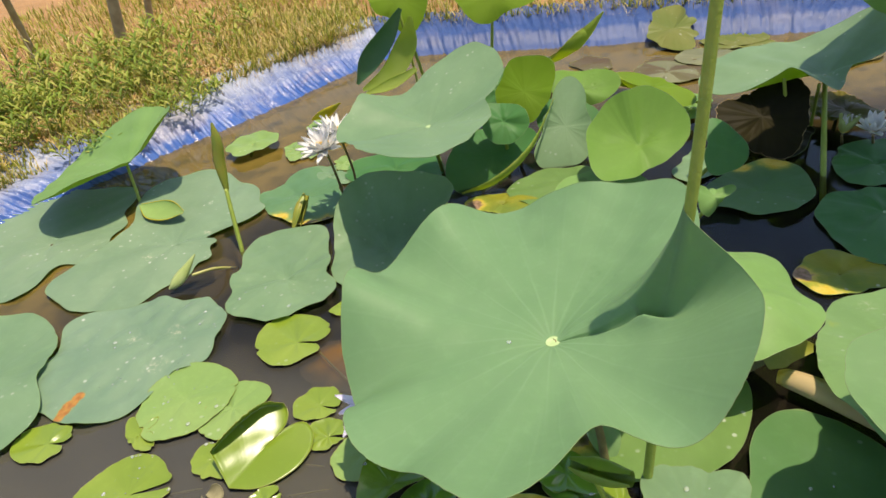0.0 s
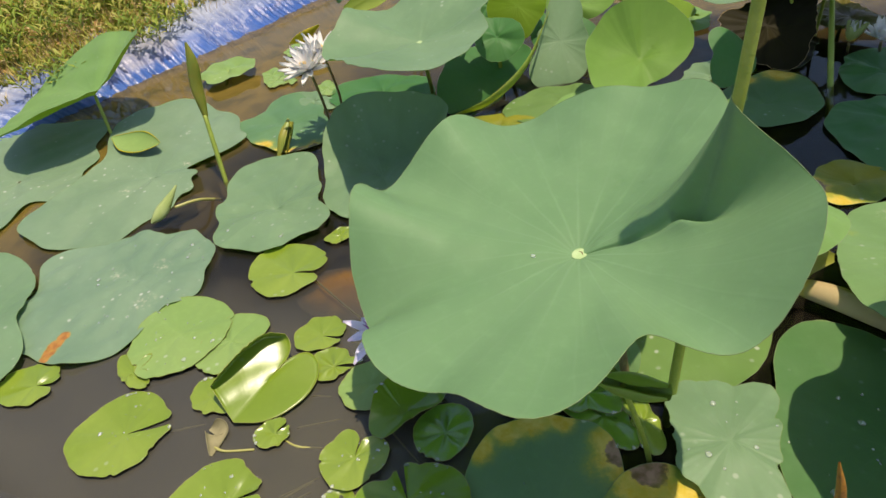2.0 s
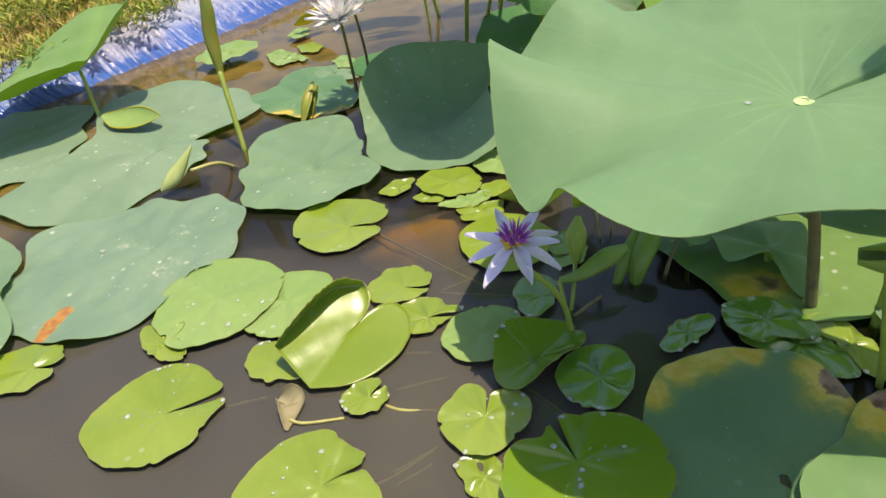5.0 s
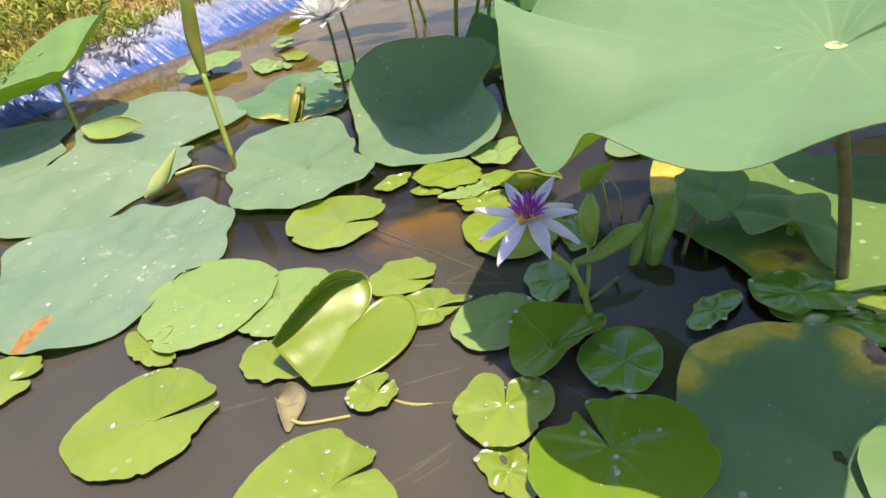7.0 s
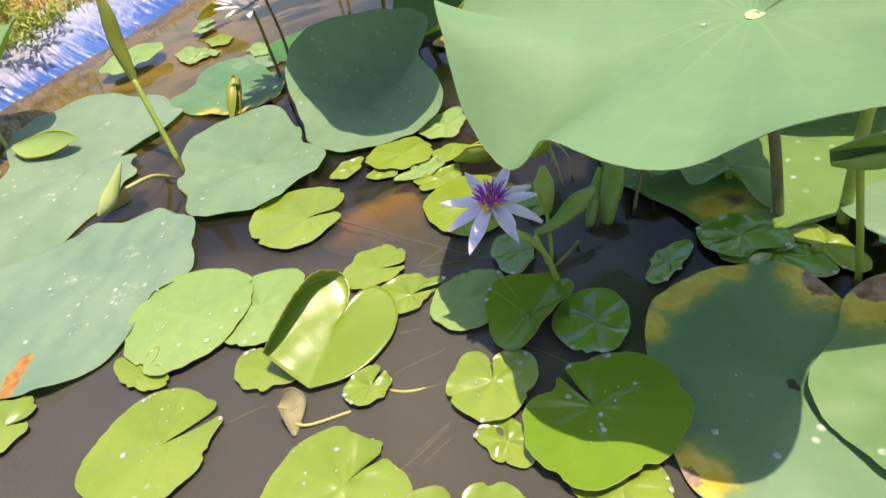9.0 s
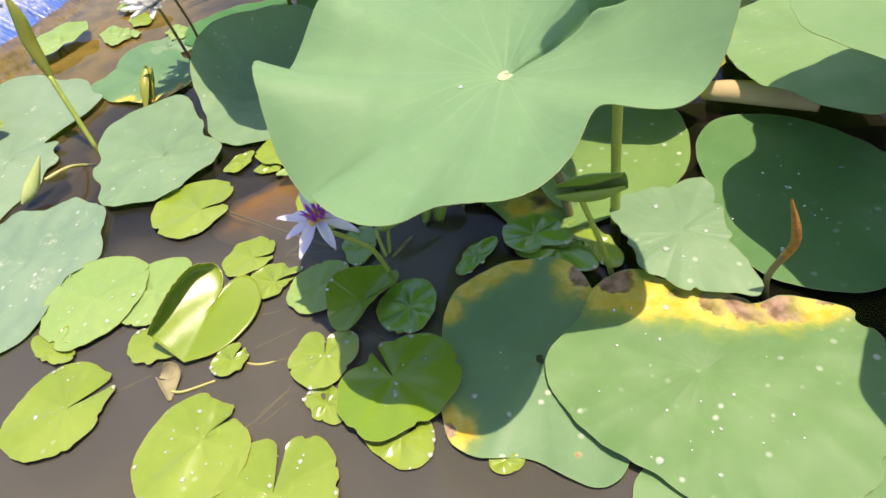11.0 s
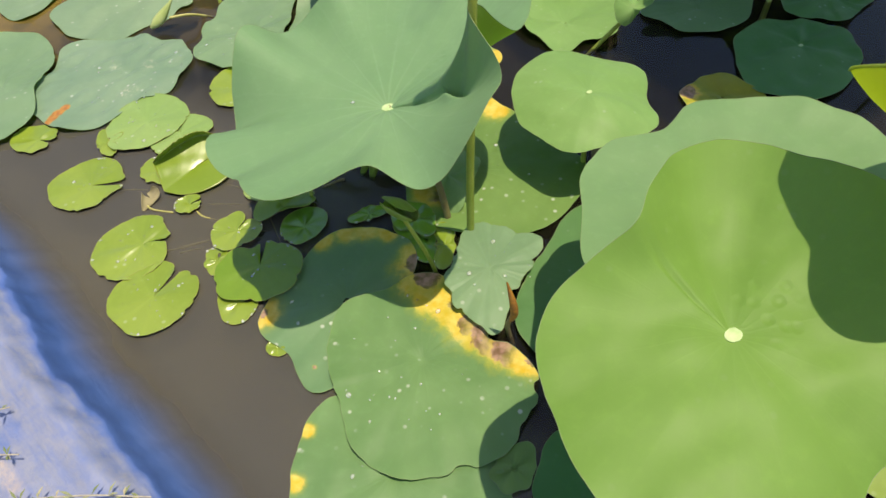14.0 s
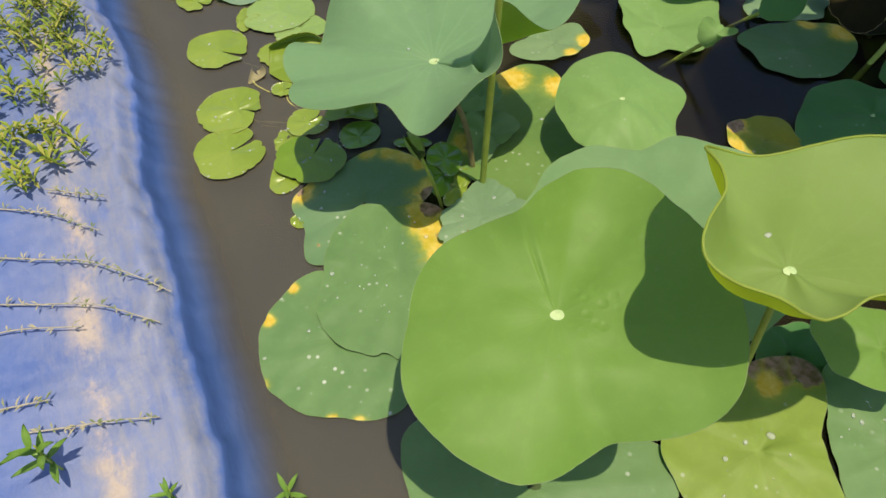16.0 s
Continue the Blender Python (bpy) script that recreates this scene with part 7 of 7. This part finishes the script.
def herb_patch(label, count, seed, spots, spread, height, leaf):
    rng = random.Random(seed)
    verts, faces = [], []
    for i in range(count):
        side, u, d = spots[rng.randrange(len(spots))]
        p, along = side_point(side, u + rng.uniform(-1, 1) * spread[0], max(0.10, d + rng.uniform(-1, 1) * spread[1]))
        foot = Vector((p.x, p.y, bank_height(d, along, side) - 0.005))
        herb_geometry(verts, faces, foot, height * rng.uniform(0.5, 1.3), rng.randint(3, 6), leaf, rng)
    return tagged(mesh_object("herbs", verts, faces, HERB, smooth=False), label, "weeds", "", "stuff")


herb_patch("leafy green weeds along the bank", 620, 21, [(0, 0.2, 0.55), (0, 0.3, 0.5), (0, 0.4, 0.55), (0, 0.28, 0.8), (0, 0.45, 0.75), (0, 0.6, 0.6)], (0.09, 0.28), 0.10, 0.050)
herb_patch("leafy weeds leaning over the tarp", 70, 22, [(0, 0.22, 0.27), (0, 0.30, 0.26), (0, 0.33, 0.24)], (0.05, 0.07), 0.07, 0.035)


def loose_weeds(label, count, seed, centre, reach, height, leaf):
    rng = random.Random(seed)
    verts, faces = [], []
    for i in range(count):
        a, d = rng.uniform(0, 6.28), reach * math.sqrt(rng.random())
        herb_geometry(verts, faces, Vector((d * math.cos(a), d * math.sin(a), 0)), height * rng.uniform(0.5, 1.2), rng.randint(3, 5), leaf, rng)
    ob = mesh_object("herbs", verts, faces, HERB, smooth=False)
    ob.location = centre
    return tagged(ob, label, "weeds", "", "stuff")


loose_weeds("dense leafy weeds creeping over the tarp", 70, 31, (-1.155, 0.451, 0.05), 0.17, 0.05, 0.036)
loose_weeds("leafy weeds creeping over the tarp", 26, 32, (-0.96, 0.466, 0.045), 0.12, 0.035, 0.034)
loose_weeds("leafy weeds rooted in sand on the tarp", 20, 33, (-0.701, 0.196, 0.045), 0.10, 0.045, 0.042)
loose_weeds("small weeds on the tarp's edge", 14, 34, (-0.909, 0.239, 0.05), 0.10, 0.04, 0.040)

loose_weeds("leafy weeds hanging over the far side's tarp", 30, 35, (-1.171, 2.484, 0.085), 0.13, 0.05, 0.042)
loose_weeds("weeds hanging over the tarp's edge", 22, 36, (-1.221, 2.295, 0.085), 0.12, 0.05, 0.040)
loose_weeds("low weeds at the tarp's edge", 22, 37, (-1.352, 2.088, 0.085), 0.12, 0.05, 0.040)
loose_weeds("tall yellow-green weeds behind the bank", 40, 38, (-1.856, 2.945, 0.085), 0.35, 0.14, 0.07)
loose_weeds("tall yellow-green weeds behind the bank", 30, 39, (-1.466, 3.209, 0.085), 0.35, 0.12, 0.07)


def litter(label, count, seed, u_range, d_range):
    """Dry curled leaves and straw bits lying on the soil."""
    rng = random.Random(seed)
    verts, faces = [], []
    for i in range(count):
        d = rng.uniform(*d_range)
        p, along = side_point(0, rng.uniform(*u_range), d)
        a = rng.uniform(0, 6.28)
        way = Vector((math.cos(a), math.sin(a), rng.uniform(-0.1, 0.35))).normalized()
        leaf_quad(verts, faces, Vector((p.x, p.y, bank_height(d, along, 0) + rng.uniform(0.0, 0.012))), way, Vector((0, 0, 1)), rng.uniform(0.02, 0.06), rng.uniform(0.003, 0.010))
    return tagged(mesh_object("leaf_litter", verts, faces, LITTER, smooth=False), label, "litter", "", "stuff")


LITTER = blade_material("leaf_litter", (0.32, 0.17, 0.06), (0.46, 0.28, 0.11), (0.55, 0.42, 0.22), 0.1)
litter("dry brown leaves and straw strewn behind the tarp", 1500, 51, (0.36, 0.75), (0.30, 0.62))
litter("dry straw scattered over the soil", 1800, 52, (0.05, 0.9), (0.4, 2.2))


def sprout(place, height, leaf, pairs, seed):
    rng = random.Random(seed)
    ob = holder("seedling", place, "small green seedling with narrow leaves by the tarp", "seedling", "seedlings")
    v, f = tube_mesh([(0, 0, -0.03), (0.004, 0.0, height * 0.5), (0, 0.006, height)], (0.0022, 0.0015), 6, 5)
    mesh_object("stem", v, f, STEM, ob)
    for i in range(pairs):
        z = height * (0.35 + 0.65 * i / max(1, pairs - 1))
        for s in (0, 1):
            a = i * 1.3 + s * 3.14 + rng.uniform(-0.4, 0.4)
            verts, faces = petal_mesh(leaf * rng.uniform(0.8, 1.15), leaf * 0.26, 0.2, -0.12)
            lf = mesh_object("leaf", verts, faces, HERB_LEAF, ob)
            lf.matrix_local = pose(0, 0, z, 0, 0, math.degrees(a)) @ pose(0, 0, 0, 0, -(25 + 30 * i / pairs), 0)
    return ob


HERB_LEAF = plain_material("seedling_leaf", (0.12, 0.24, 0.03), (0.18, 0.31, 0.05), 60.0, 0.45, 0.25, (0.3, 0.5, 0.05))
sprout((-0.062, -0.255, 0.035), 0.11, 0.052, 5, 1)
sprout((0.287, -0.067, 0), 0.035, 0.035, 3, 2)
sprout((0.135, -0.181, 0.035), 0.03, 0.03, 3, 3)


def runner(line, seed, label="dry grass runner with small tufts lying on the tarp"):
    rng = random.Random(seed)
    base = Vector(line[0])
    ob = holder("grass_runner", base, label, "runner", "grass runners")
    pts = curve_points([Vector(p) - base for p in line], 12)
    v, f = tube_mesh(pts[::3] + [pts[-1]], (0.0020, 0.0013), 5, 4)
    mesh_object("stem", v, f, TWIG, ob)
    verts, faces = [], []
    for i in range(4, len(pts), 3):
        for j in range(rng.randint(2, 4)):
            a = rng.uniform(0, 6.28)
            leaf_quad(verts, faces, pts[i], Vector((math.cos(a), math.sin(a), rng.uniform(0.0, 0.5))).normalized(), Vector((0, 0, 1)), rng.uniform(0.010, 0.024), 0.0021)
    tagged(mesh_object("tuft", verts, faces, TUFT, ob, smooth=False), "short grey-green blades", kind="stuff")
    return ob


TUFT = blade_material("runner_blades", (0.13, 0.17, 0.06), (0.22, 0.24, 0.12), (0.34, 0.31, 0.20), 0.1)
runner([(-0.594, -0.079, 0.055), (-0.468, -0.004, 0.052), (-0.376, 0.053, 0.05), (-0.27, 0.083, 0.05), (-0.182, 0.104, 0.03)], 41)
runner([(-0.488, -0.15, 0.055), (-0.374, -0.074, 0.052), (-0.268, -0.005, 0.052), (-0.138, 0.039, 0.042)], 42)
runner([(-0.414, -0.199, 0.055), (-0.351, -0.129, 0.055), (-0.252, -0.053, 0.052)], 43)
runner([(-0.166, -0.254, 0.052), (-0.101, -0.195, 0.05), (-0.05, -0.148, 0.05), (0.012, -0.097, 0.045)], 44)
runner([(-0.263, -0.277, 0.055), (-0.209, -0.22, 0.055), (-0.178, -0.186, 0.052)], 45)
runner([(-0.668, 0.027, 0.055), (-0.574, 0.077, 0.055), (-0.513, 0.102, 0.05), (-0.415, 0.122, 0.05)], 46)
runner([(-0.608, 0.132, 0.055), (-0.549, 0.161, 0.05), (-0.482, 0.193, 0.048)], 47, "bare dry twig lying on the tarp")

# ---- stakes and dry stalks behind the bank ----
for foot_p, top_p, rad_p in (((-1.974, 3.557, 0.08), (-1.839, 3.45, 0.47), 0.030), ((-1.945, 3.863, 0.08), (-1.771, 3.7, 0.44), 0.020), ((-2.321, 3.358, 0.08), (-2.092, 3, 0.546), 0.018)):
    post = holder("stake", foot_p, "weathered wooden stake driven into the soil", "stake", "stakes")
    stem("pole", [Vector(foot_p) - Vector((0, 0, 0.1)), top_p], (rad_p, rad_p * 0.9), BAMBOO, post, 10)
rng_s = random.Random(77)
for i_s in range(26):
    p_s, along_s = side_point(0, rng_s.uniform(0.25, 0.62), rng_s.uniform(0.75, 1.5))
    z_s = bank_height(1.0, along_s, 0) - 0.02
    reed = holder("dry_stalk", (p_s.x, p_s.y, z_s), "dry brown plant stalk standing behind the bank", "stalk", "dry stalks")
    tip = Vector((p_s.x + rng_s.uniform(-0.25, 0.25), p_s.y + rng_s.uniform(-0.2, 0.2), z_s + rng_s.uniform(0.25, 0.6)))
    stem("stalk", [(p_s.x, p_s.y, z_s - 0.02), (p_s.x + rng_s.uniform(-0.03, 0.03), p_s.y, (z_s + tip.z) / 2), tip], (0.004, 0.002), STEM_BROWN, reed, 5)
